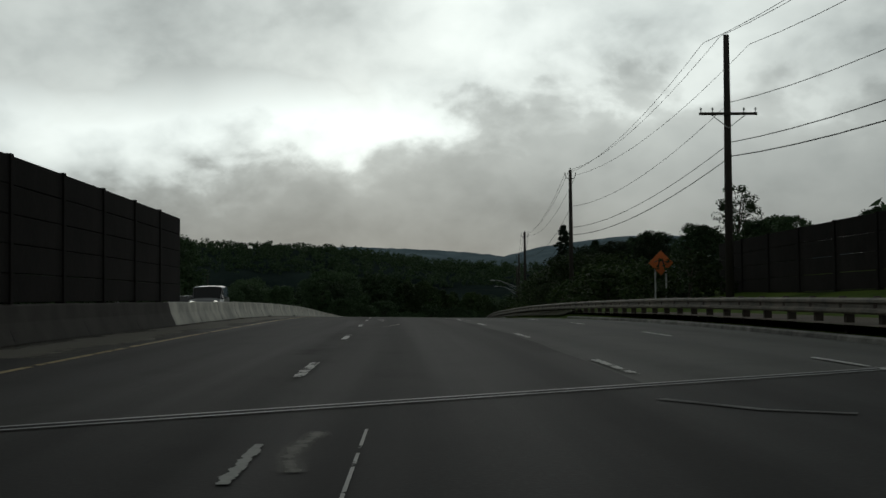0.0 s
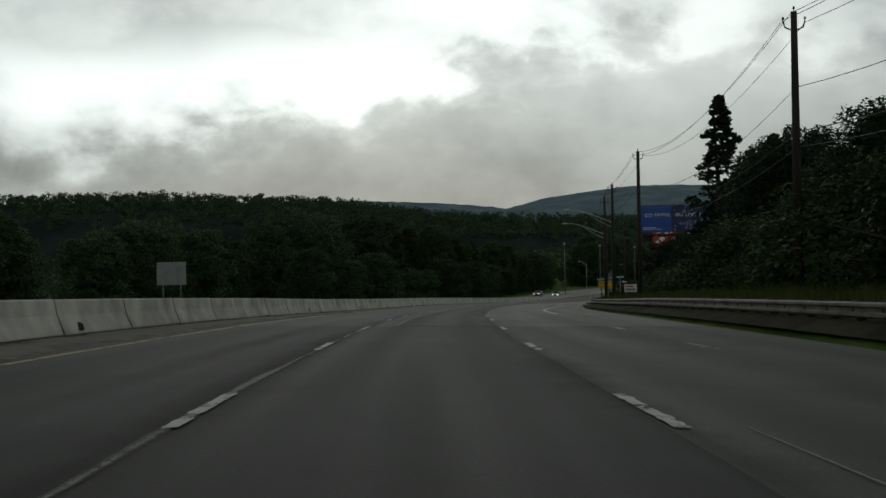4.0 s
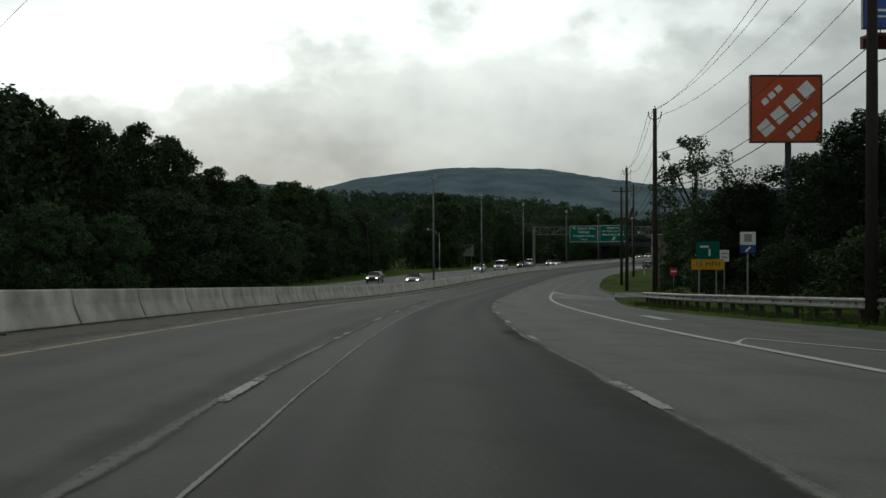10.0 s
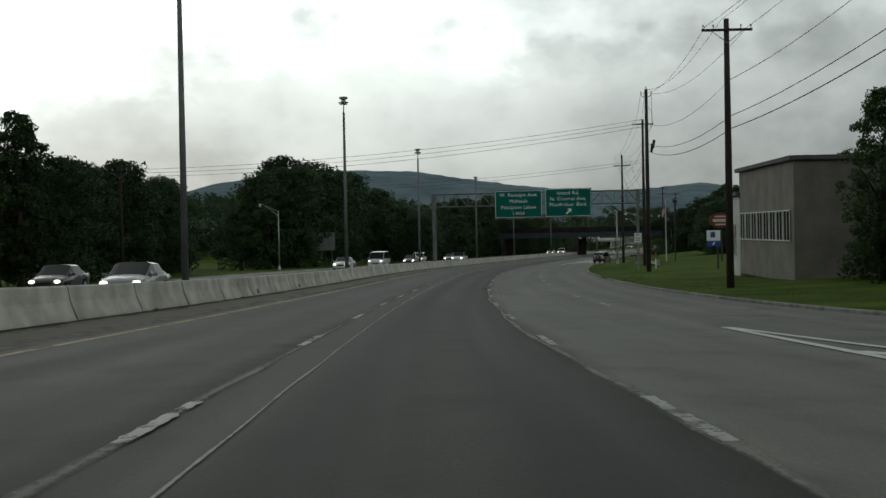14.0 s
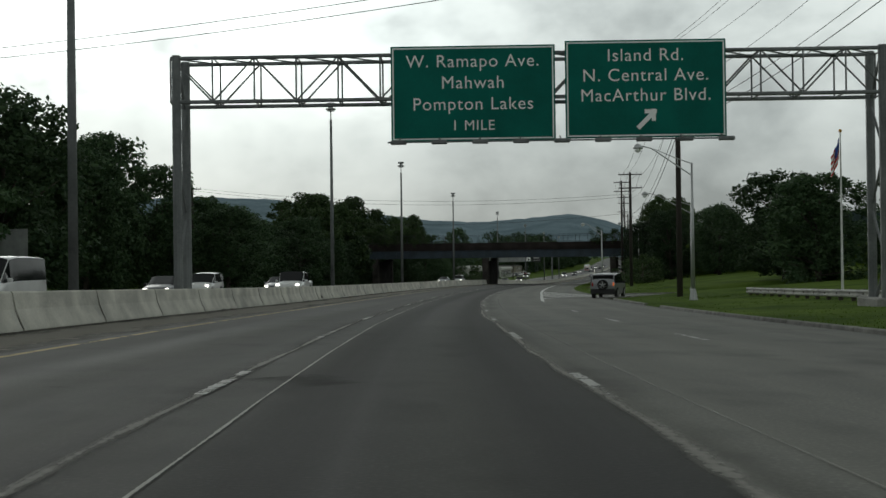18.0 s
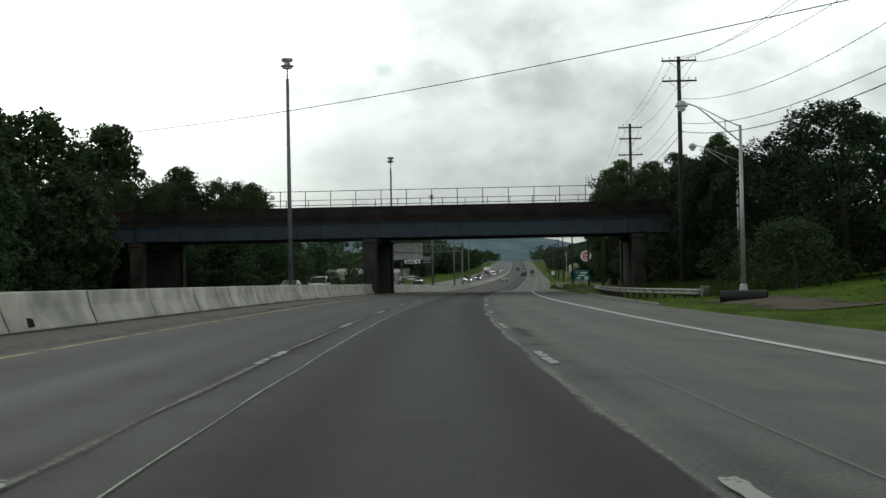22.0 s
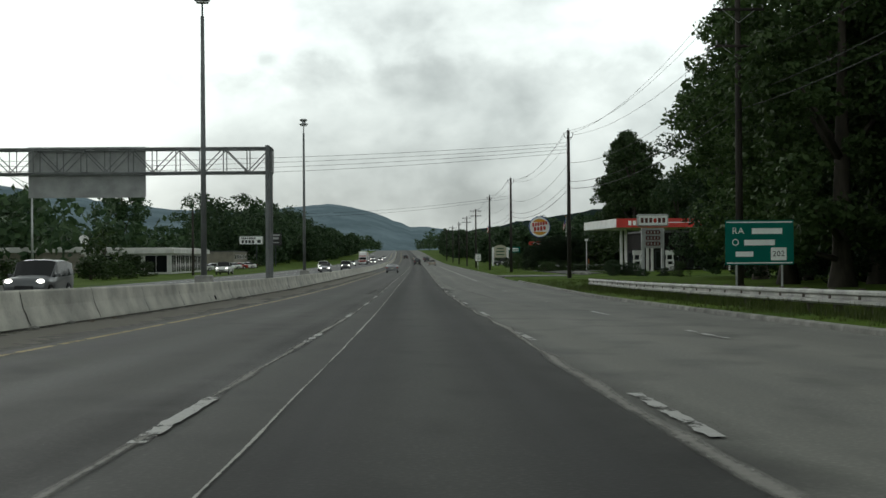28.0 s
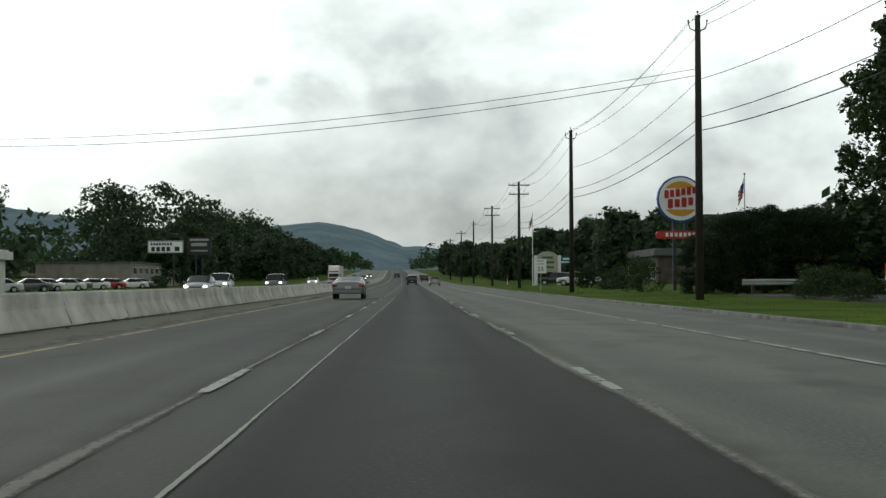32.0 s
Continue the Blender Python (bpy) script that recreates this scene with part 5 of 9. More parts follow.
XA = ((0.55, 2.4, 0),)
POLES = [  # station, offset, top over the road, crossarms, side brackets
    (-6, 13.5, 12.5, XA, False), (55, 13.6, 12.1, ((3.4, 2.5, 0.0),), False), (104, 13.4, 12.0, (), True), (163, 13.8, 11.7, (), True), (222, 13.8, 13.0, (), True),
    (247.5, 12.7, 12.4, (), True), (265.5, 12.2, 12.5, (), True), (312, 11.8, 12.4, XA, False), (363.5, 12.3, 12.8, (), True), (417, 13.4, 13.2, (), True),
    (449, 13.3, 12.9, XA, False), (497, 14.2, 15.5, (), True), (537.5, 16.0, 16.9, XA, False), (582, 13.6, 16.1, ((1.6, 2.4, 0),), False),
    (646, 15.1, 13.0, ((0.25, 2.6, 0), (1.75, 2.6, 0)), False), (708, 15.0, 16.4, ((0.3, 2.4, 0), (1.7, 2.4, 0)), False), (747, 14.8, 16.4, ((0.4, 2.4, 0), (1.5, 2.2, 0), (3.1, 2.4, 0)), False),
    (795, 14.5, 15.4, ((0.5, 2.6, 0), (1.7, 1.4, 0.3)), False), (857.5, 15.2, 13.8, ((0.6, 2.4, 0), (2.3, 2.2, 0)), False), (914, 13.8, 13.4, (), True), (974, 12.8, 12.9, (), True), (1016, 12.2, 12.6, (), True),
    (1061, 11.9, 12.0, ((0.4, 2.4, 0), (1.4, 2.2, 0)), False), (1110, 12, 12.0, ((0.4, 2.4, 0), (1.4, 2.2, 0)), False), (1165, 12, 12.0, (), True), (1220, 12, 12.0, XA, False), (1290, 12, 12.0, XA, False)]
ARM_LAMP = {247.5: 9.95, 265.5: 9.6}
for s, o, h, arms, br in POLES:
    utility_pole(s, o, h, arms, br, street_arm=ARM_LAMP.get(s, 0) and ARM_LAMP[s] - land(s, o), gear=s in (417, 497))


# ---- overhead lines ----
def wire(bm, a, b, sag, r=0.013, n=14):
    a, b = Vector(a), Vector(b)
    pts = []
    for i in range(n + 1):
        q = i / n
        p = a.lerp(b, q)
        p.z -= sag * 4 * q * (1 - q)
        pts.append(p)
    tube(bm, pts, r, 4)


def span(p, q):
    ob = thing("power_lines", pose(0, 0, 0), "thin dark power and telephone lines sagging between poles", "power line", "overhead lines beside the near lanes")
    d = abs(q[0] - p[0])
    for dx, dz, r in ((-1.0, 0.35, 0.013), (-0.25, 0.05, 0.013), (1.0, 0.4, 0.013), (0.1, 2.9, 0.014), (0.15, 4.6, 0.018), (0.15, 5.2, 0.022)):
        bm = bmesh.new()
        wx = 0.45 if p[4] else 1.0
        wy = 0.45 if q[4] else 1.0
        wire(bm, P(p[0], p[1] + dx * wx, p[2] - dz), P(q[0], q[1] + dx * wy, q[2] - dz), 0.0004 * d * d * (1.0 if dz < 4 else 0.8), r)
        part("cable", bm, M["wire"], ob)


for p, q in zip(POLES, POLES[1:]):
    span(p, q)
span((-70, 13.5, 12.5, (), False), POLES[0])


def crossing(s0, o0, h0, s1, o1, h1, n, sag, gap=0.3):
    ob = thing("power_lines", pose(0, 0, 0), "thin dark lines crossing high over the highway", "power line", "lines crossing the road")
    for k in range(n):
        bm = bmesh.new()
        wire(bm, P(s0, o0, h0 - gap * k), P(s1, o1, h1 - gap * k), sag * (1 + 0.1 * k), 0.014, 24)
        part("cable", bm, M["wire"], ob)


def left_pole(s, o, h, arms):
    ob = utility_pole(s, o, h, arms, not arms, label="dark wooden utility pole beyond the oncoming lanes")
    ob["group"] = "utility poles beyond the oncoming lanes"


left_pole(500, -32, 10, XA)
left_pole(657, -38, 13, XA)
left_pole(705, -36, 12, XA)
left_pole(887, -41.7, 13.9, XA)
left_pole(990, -33, 9.5, ())
crossing(497, 14.2, 13.0, 500, -32, 9.6, 3, 0.8)
crossing(537.5, 16.0, 12.3, 560, -40, 11, 2, 1.0)
crossing(646, 15.1, 10.6, 657, -38, 12.6, 2, 1.2)
crossing(646, 15.1, 8.5, 705, -36, 11.0, 1, 1.2)
crossing(914, 13.8, 12.3, 900, -62, 10.8, 4, 1.2)
crossing(974, 12.8, 10.5, 990, -33, 9.3, 2, 1.2)
left_pole(300, -64, 13.8, ())
crossing(265.5, 12.2, 11.0, 300, -64, 13.5, 2, 3.2)
crossing(265.5, 12.2, 8.9, 376, -43, 16.0, 1, 0.8)


# leaning timber and a stay wire beside the trees
ln = thing("leaning_pole", pose(0, 0, 0), "dark timber pole leaning out of the trees", "utility pole")
bm = bmesh.new()
tube(bm, [P(815, 21.7, 9.9), P(815.5, 25.3, 5.6), P(816, 29.5, land(816, 29.5) - 0.2)], [0.17, 0.2, 0.22], 8)
part("shaft", bm, M["pole"], ln)
st_ = thing("stay_wire", pose(0, 0, 0), "taut stay wire from a utility pole to the ground", "power line")
bm = bmesh.new()
wire(bm, P(795, 14.6, 11.0), P(797, 30, land(797, 30)), 0.0, 0.014, 2)
part("cable", bm, M["wire"], st_)


# ---- tall median lamps ----
def median_lamp():
    ob = thing("highway_lamp", at(434, -9.4, 0.0), "tall slender steel highway lamp post on a concrete footing", "street lamp", "tall lamps along the median")
    bm = bmesh.new()
    box(bm, (0, 0, 0.2), (0.75, 0.75, 0.9), 0.05)
    part("footing", bm, M["concrete"], ob)
    bm = bmesh.new()
    tube(bm, [(0, 0, 0.6), (0, 0, 6), (0, 0, 12.3)], [0.135, 0.115, 0.085], 12)
    part("shaft", bm, M["lamp_steel"], ob, smooth=True)
    bm = bmesh.new()
    tube(bm, [(0, 0, 12.3), (0, 0, 13.2)], [0.045, 0.04], 8)
    part("spigot", bm, M["lamp_steel"], ob)
    bm = bmesh.new()
    lathe(bm, [(0.05, 12.95), (0.36, 13.0), (0.38, 13.08), (0.2, 13.1), (0.17, 13.2), (0.17, 13.28), (0.3, 13.3), (0.33, 13.42), (0.28, 13.48)], 14)
    hd = part("lamp_head", bm, M["galv"], ob)
    bm = bmesh.new()
    lathe(bm, [(0.15, 13.28), (0.29, 13.3), (0.29, 13.34), (0.15, 13.36)], 14, (0, 0, -0.4))
    part("lens", bm, M["sign_white"], hd)
    return ob


first = median_lamp()
for s in (484, 533.8, 591, 637.8, 690, 750, 804, 856, 908):
    copy_thing(first, at(s, -9.4, 0.1 if s < 700 else 0.4))


# ---- overhead sign gantries ----
def letters(name, text, size, material, parent, x, z, y=-0.03, align="CENTER"):
    """A line of lettering, word by word."""
    c = bpy.data.curves.new(name, "FONT")
    c.body, c.size, c.align_x, c.align_y = text, size, align, "CENTER"
    c.extrude, c.space_character = 0.004, 1.1
    t = new(name, c)
    dg = bpy.context.evaluated_depsgraph_get()
    me = bpy.data.meshes.new_from_object(t.evaluated_get(dg))
    bpy.data.objects.remove(t)
    bm = bmesh.new()
    bm.from_mesh(me)
    seen, islands = set(), []
    for v in bm.verts:
        if v in seen:
            continue
        stack, isl = [v], []
        seen.add(v)
        while stack:
            q = stack.pop()
            isl.append(q)
            for e_ in q.link_edges:
                w = e_.other_vert(q)
                if w not in seen:
                    seen.add(w)
                    stack.append(w)
        islands.append((min(q.co.x for q in isl), max(q.co.x for q in isl), isl))
    islands.sort(key=lambda q: q[0])
    bm.verts.index_update()
    words, end = [], None
    for a, b, isl in islands:
        if end is None or a - end > 0.19 * size:
            words.append([])
        words[-1] += isl
        end = b if end is None else max(end, b)
    for w in words:
        keep = set(w)
        out = bm.copy()
        out.verts.ensure_lookup_table()
        idx = {q.index for q in keep}
        bmesh.ops.delete(out, geom=[q for q in out.verts if q.index not in idx], context="VERTS")
        part(name, out, material, parent, m=pose(x, y, z, 90, 0, 0))
    bm.free()


def truss_beam(bm, x0, x1, z0, z1, depth, bays):
    for y in (-depth / 2, depth / 2):
        for z in (z0, z1):
            rod(bm, (x0, y, z), (x1, y, z), 0.07, 0.07, 6)
        for i in range(bays + 1):
            x = x0 + (x1 - x0) * i / bays
            rod(bm, (x, y, z0), (x, y, z1), 0.035, 0.035, 5)
            if i < bays:
                xn = x0 + (x1 - x0) * (i + 1) / bays
                rod(bm, (x, y, z0 if i % 2 else z1), (xn, y, z1 if i % 2 else z0), 0.035, 0.035, 5)
    for i in range(bays + 1):
        x = x0 + (x1 - x0) * i / bays
        for z in (z0, z1):
            rod(bm, (x, -depth / 2, z), (x, depth / 2, z), 0.03, 0.03, 5)
        if i < bays:
            xn = x0 + (x1 - x0) * (i + 1) / bays
            rod(bm, (x, -depth / 2, z1), (xn, depth / 2, z1), 0.03, 0.03, 5)


def tower(parent, x, z_base, z_top, depth):
    bm = bmesh.new()
    for y in (-depth / 2, depth / 2):
        rod(bm, (x, y, z_base), (x, y, z_top), 0.16, 0.16, 10)
    part("gantry_leg", bm, M["lamp_steel"], parent)
    bm = bmesh.new()
    k = 5
    for i in range(k):
        a, b = z_base + (z_top - z_base) * i / k, z_base + (z_top - z_base) * (i + 1) / k
        rod(bm, (x, -depth / 2 if i % 2 else depth / 2, a), (x, depth / 2 if i % 2 else -depth / 2, b), 0.05, 0.05, 5)
    part("leg_bracing", bm, M["lamp_steel"], parent)
    bm = bmesh.new()
    box(bm, (x, 0, z_base + 0.2), (0.9, depth + 0.9, 0.7), 0.05)
    part("footing", bm, M["concrete"], parent)


def sign_panel(parent, x0, x1, z0, z1, y=-0.95, face=True):
    bm = bmesh.new()
    box(bm, ((x0 + x1) / 2, y, (z0 + z1) / 2), (x1 - x0, 0.05, z1 - z0), 0.01)
    p = part("sign_panel", bm, M["sign_green"] if face else M["sign_back"], parent)
    if face:
        bm = bmesh.new()
        t, yy = 0.05, y - 0.03
        for cx, cz, sx, sz in (((x0 + x1) / 2, z1 - 0.08, x1 - x0 - 0.1, t), ((x0 + x1) / 2, z0 + 0.08, x1 - x0 - 0.1, t), (x0 + 0.08, (z0 + z1) / 2, t, z1 - z0 - 0.22), (x1 - 0.08, (z0 + z1) / 2, t, z1 - z0 - 0.22)):
            box(bm, (cx, yy, cz), (sx, 0.012, sz))
        part("border", bm, M["sign_white"], p)
    bm = bmesh.new()
    for x in (x0 + 0.8, (x0 + x1) / 2, x1 - 0.8):
        box(bm, (x, y + 0.09, (z0 + z1) / 2), (0.08, 0.1, z1 - z0 - 0.2))
    part("bracket", bm, M["galv"], p)
    return p


g1 = thing("sign_gantry", at(546.5, 0, 0), "steel truss gantry over the lanes with two green direction signs", "sign gantry")
for x in (-9.3, 15.5):
    tower(g1, x, -0.2, 9.2, 1.5)
bm = bmesh.new()
truss_beam(bm, -9.5, 15.7, 7.55, 9.1, 1.5, 17)
part("truss", bm, M["lamp_steel"], g1)
pa = sign_panel(g1, -1.7, 4.05, 6.02, 9.36)
pb = sign_panel(g1, 4.4, 10.0, 6.05, 9.47)
for p, rows in ((pa, (("W. Ramapo Ave.", 1.17, 8.8, 0.62), ("Mahwah", 1.17, 8.05, 0.62), ("Pompton Lakes", 1.17, 7.3, 0.62), ("1 MILE", 1.17, 6.55, 0.5))), (pb, (("Island Rd.", 7.2, 8.92, 0.62), ("N. Central Ave.", 7.2, 8.22, 0.62), ("MacArthur Blvd.", 7.2, 7.52, 0.62)))):
    for txt, x, z, sz in rows:
        letters("lettering", txt, sz, M["sign_white"], p, x, z, -0.99)
bm = bmesh.new()
rot = Matrix.Rotation(radians(-45), 4, "Y")
box(bm, (7.2, -0.99, 6.66), (0.16, 0.012, 0.8), rot=Matrix.Rotation(radians(45), 4, "Y"))
box(bm, (7.47, -0.988, 6.84), (0.14, 0.012, 0.42))
box(bm, (7.36, -0.992, 6.96), (0.42, 0.012, 0.14))
part("arrow", bm, M["sign_white"], pb)
for x in np.linspace(-1.4, 9.8, 9):
    bm = bmesh.new()
    rod(bm, (x, -0.9, 6.15), (x, -1.9, 5.85), 0.03, 0.03, 5)
    box(bm, (x, -1.95, 5.9), (0.55, 0.22, 0.14), 0.03)
    part("sign_light", bm, M["lamp_steel"], g1)
bm = bmesh.new()
rod(bm, (-1.8, -1.5, 5.95), (10.0, -1.5, 5.95), 0.03, 0.03, 5)
part("light_rail", bm, M["lamp_steel"], g1)

g2 = thing("sign_gantry", at(881.4, 0, 0), "steel truss gantry over the oncoming lanes seen from behind", "sign gantry")
tower(g2, -9.3, -0.2, 9.2, 1.5)
tower(g2, -27.0, -0.2, 9.2, 1.5)
bm = bmesh.new()
truss_beam(bm, -27.2, -9.1, 7.5, 9.05, 1.5, 12)
part("truss", bm, M["lamp_steel"], g2)
sign_panel(g2, -25.0, -17.4, 6.0, 9.3, 0.95, False)


# ---- road bridge over the highway ----
BR0, BR1 = 721.5, 735.5
bridge = thing("bridge", at((BR0 + BR1) / 2, 0, -0.2), "old road bridge with blue steel girders and stained dark parapet", "bridge", kind="structure")
L2 = (BR1 - BR0) / 2
for y, m_, nm in ((-L2 + 0.25, M["steel_blue"], "fascia_girder"), (L2 - 0.25, M["steel_blue"], "fascia_girder")):
    bm = bmesh.new()
    box(bm, (-7.5, y, 5.55), (62, 0.06, 1.25))
    fg = part(nm, bm, m_, bridge)
    for z in (4.95, 6.15):
        bm = bmesh.new()
        box(bm, (-7.5, y, z), (62, 0.42, 0.06))
        part("flange", bm, m_, fg)
    for x in np.arange(-37, 22, 1.9):
        bm = bmesh.new()
        box(bm, (x, y, 5.55), (0.03, 0.3, 1.15))
        part("stiffener", bm, m_, fg)
for y in np.linspace(-L2 + 2.3, L2 - 2.3, 5):
    bm = bmesh.new()
    box(bm, (-7.5, y, 5.55), (62, 0.05, 1.2))
    gd = part("girder", bm, M["steel_dark"], bridge)
    for z in (4.97, 6.13):
        bm = bmesh.new()
        box(bm, (-7.5, y, z), (62, 0.38, 0.05))
        part("flange", bm, M["steel_dark"], gd)
bm = bmesh.new()
box(bm, (-7.5, 0, 6.4), (66, 2 * L2, 0.42), 0.03)
part("deck", bm, M["parapet"], bridge)
for y in (-L2 + 0.1, L2 - 0.1):
    bm = bmesh.new()
    box(bm, (-7.5, y, 6.95), (66, 0.34, 1.0), 0.04)
    box(bm, (-7.5, y - (0.12 if y < 0 else -0.12), 6.75), (66, 0.2, 0.16), 0.02)
    part("parapet", bm, M["parapet"], bridge)
    for x in np.arange(-36, 24, 2.05):
        bm = bmesh.new()
        rod(bm, (x, y, 7.4), (x, y, 8.75), 0.035, 0.035, 6)
        part("fence_post", bm, M["steel_dark"], bridge)
    for z in (7.62, 8.75):
        bm = bmesh.new()
        rod(bm, (-37, y, z), (24, y, z), 0.028, 0.028, 5)
        part("fence_rail", bm, M["steel_dark"], bridge, "dark tubular fence rail")


def pier(x, w):
    """A dark stained wall pier, under-bridge shade in its colour, between two paler end columns that carry the
    bearings.
    """
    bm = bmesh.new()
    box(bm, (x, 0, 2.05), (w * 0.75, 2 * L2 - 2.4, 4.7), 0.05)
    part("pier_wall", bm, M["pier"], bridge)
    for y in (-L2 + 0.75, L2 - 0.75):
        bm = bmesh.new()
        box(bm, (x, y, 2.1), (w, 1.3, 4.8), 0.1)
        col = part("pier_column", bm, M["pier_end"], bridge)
        bm = bmesh.new()
        box(bm, (x, y, 4.66), (w + 0.12, 1.42, 0.34), 0.05)
        part("column_cap", bm, M["pier_end"], col)
        bm = bmesh.new()
        box(bm, (x, y, 4.88), (0.35, 0.5, 0.12), 0.02)
        part("bearing", bm, M["steel_dark"], col)


pier(-8.3, 1.1)
pier(13.3, 1.1)
pier(-27.5, 1.1)
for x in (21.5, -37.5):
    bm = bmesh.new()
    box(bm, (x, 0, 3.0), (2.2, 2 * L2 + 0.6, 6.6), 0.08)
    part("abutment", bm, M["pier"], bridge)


def embankment(side):
    """The earth ramp that carries the crossing road up to the bridge."""
    bm = bmesh.new()
    xs = [20.5, 30, 60, 110] if side > 0 else [-36.5, -48, -80, -130]
    rows = []
    for x in xs:
        top = 6.6
        rows.append([bm.verts.new((x, y, z)) for y, z in ((-L2 - 13, -0.6), (-L2 - 1, top - 0.3), (-L2 + 1, top), (L2 - 1, top), (L2 + 1, top - 0.3), (L2 + 13, -0.6))])
    for a, b in zip(rows, rows[1:]):
        for k in range(5):
            bm.faces.new((a[k], b[k], b[k + 1], a[k + 1]) if side > 0 else (a[k + 1], b[k + 1], b[k], a[k]))
    bm.faces.new(rows[0])
    ob = part("embankment", bm, M["grass"], None, m=at((BR0 + BR1) / 2, 0, 0))
    tagged(ob, "overgrown green embankment carrying the crossing road", "embankment", kind="structure")


embankment(1)
embankment(-1)
for side in (1, -1):
    for k in range(16):
        x = (22 + 3.0 * k) if side > 0 else (-36 - 3.5 * k)
        tree("broad", BR0 - 3 - 9 * tree_rng.random(), x, tree_rng.uniform(4, 6.5), 1.2, "trees on the bridge embankment")


for k in range(22):
    x = (-17.5 - 1.5 * k) if k < 14 else (10.5 + 1.6 * (k - 14))
    tk, cr = NEAR["bush"][k % 3]
    vine = thing("bush", Matrix.Translation(P(BR0 + 0.35 + 0.3 * (k % 2), x, 6.85)) @ pose(0, 0, 0, 0, 0, 47 * k), "dark creeper grown over the bridge parapet and fence", "bush", "growth on the bridge")
    vine.scale = (0.75, 0.5, 0.55 + 0.15 * (k % 3))
    part("stem", tk, None, vine)
    part("crown", cr, None, vine)


# ---- billboard ----
bb = thing("billboard", at(330.5, 24, land(330, 24), 6), "large blue advertising billboard on a single dark post", "billboard")
bz = 11.5 - land(330, 24)
bm = bmesh.new()
box(bm, (0, 0, bz + 2.2), (14.6, 0.25, 4.4), 0.02)
pan = part("panel", bm, mat("billboard_navy", (0.006, 0.016, 0.06), 0.45, 0.5, 0.35, 3, 0.0, col2=(0.02, 0.05, 0.15)), bb)
bm = bmesh.new()
box(bm, (-4.8, -0.13, bz + 2.2), (4.9, 0.02, 4.3))
part("blue_field", bm, mat("billboard_blue", (0.02, 0.085, 0.36), 0.45, 0.1, 0.3, 3, 0), pan)
letters("lettering", "GO FRESH.", 0.8, M["sign_white"], pan, -4.55, bz + 2.75, -0.16)
letters("lettering", "GO LOCAL.", 0.8, M["sign_white"], pan, 0.55, bz + 2.75, -0.16)
bm = bmesh.new()
for z, w in ((0.75, 2.1), (0.5, 3.0)):
    bm = bmesh.new()
    box(bm, (-7.0 + w / 2, -0.15, bz + z), (w, 0.012, 0.1 if z > .6 else 0.07))
    part("small_print", bm, M["sign_white"], pan)
bl = mat("berry_blue", (0.025, 0.05, 0.17), 0.35, 0.5, 1.5, 8, 0.1, col2=(0.16, 0.21, 0.38))
rx = random.Random(3)
for k in range(60):
    x, z, r = rx.uniform(-2.0, 7.0), rx.uniform(0.2, 4.2), rx.uniform(0.1, 0.33)
    if 2.1 < z < 3.4 and x < 3.2:
        continue
    bm = bmesh.new()
    bmesh.ops.create_uvsphere(bm, u_segments=8, v_segments=5, radius=1, matrix=Matrix.Translation((x, -0.13, bz + z)) @ Matrix.Diagonal((r, 0.02, r, 1)))
    part("printed_berry", bm, bl, pan)
bm = bmesh.new()
box(bm, (5.3, -0.16, bz + 0.95), (2.2, 0.015, 0.42), 0.1)
part("red_logo", bm, M["sign_red"], pan)
bm = bmesh.new()
box(bm, (6.2, -0.165, bz + 0.75), (1.6, 0.015, 0.3), 0.08)
part("pale_logo", bm, mat("logo_pale_blue", (0.25, 0.5, 0.7), 0.5, 0.1), pan)
bm = bmesh.new()
box(bm, (0, -0.6, bz - 0.35), (14.6, 1.0, 0.12))
for x in np.linspace(-7, 7, 15):
    rod(bm, (x, -1.1, bz - 0.35), (x, -1.1, bz + 0.1), 0.025, 0.025, 4)
box(bm, (0, 0.3, bz - 0.5), (14.4, 0.3, 0.5))
part("catwalk", bm, mat("red_brown_steel", (0.12, 0.03, 0.02), 0.7, 0.3, 1, 10, 0.1), bb)
for x in (-5, -1.7, 1.7, 5):
    bm = bmesh.new()
    rod(bm, (x, -0.2, bz - 0.4), (x, -1.8, bz - 0.7), 0.03, 0.03, 5)
    box(bm, (x, -1.9, bz - 0.68), (0.6, 0.25, 0.18), 0.04)
    part("flood_light", bm, M["lamp_steel"], bb)
bm = bmesh.new()
rod(bm, (1.2, 0.6, -0.2), (1.2, 0.6, bz - 0.3), 0.45, 0.45, 16)
part("post", bm, M["steel_dark"], bb)
bm = bmesh.new()
box(bm, (0.6, -0.05, bz - 0.2), (1.6, 0.06, 0.3))
part("nameplate", bm, M["sign_white"], bb)


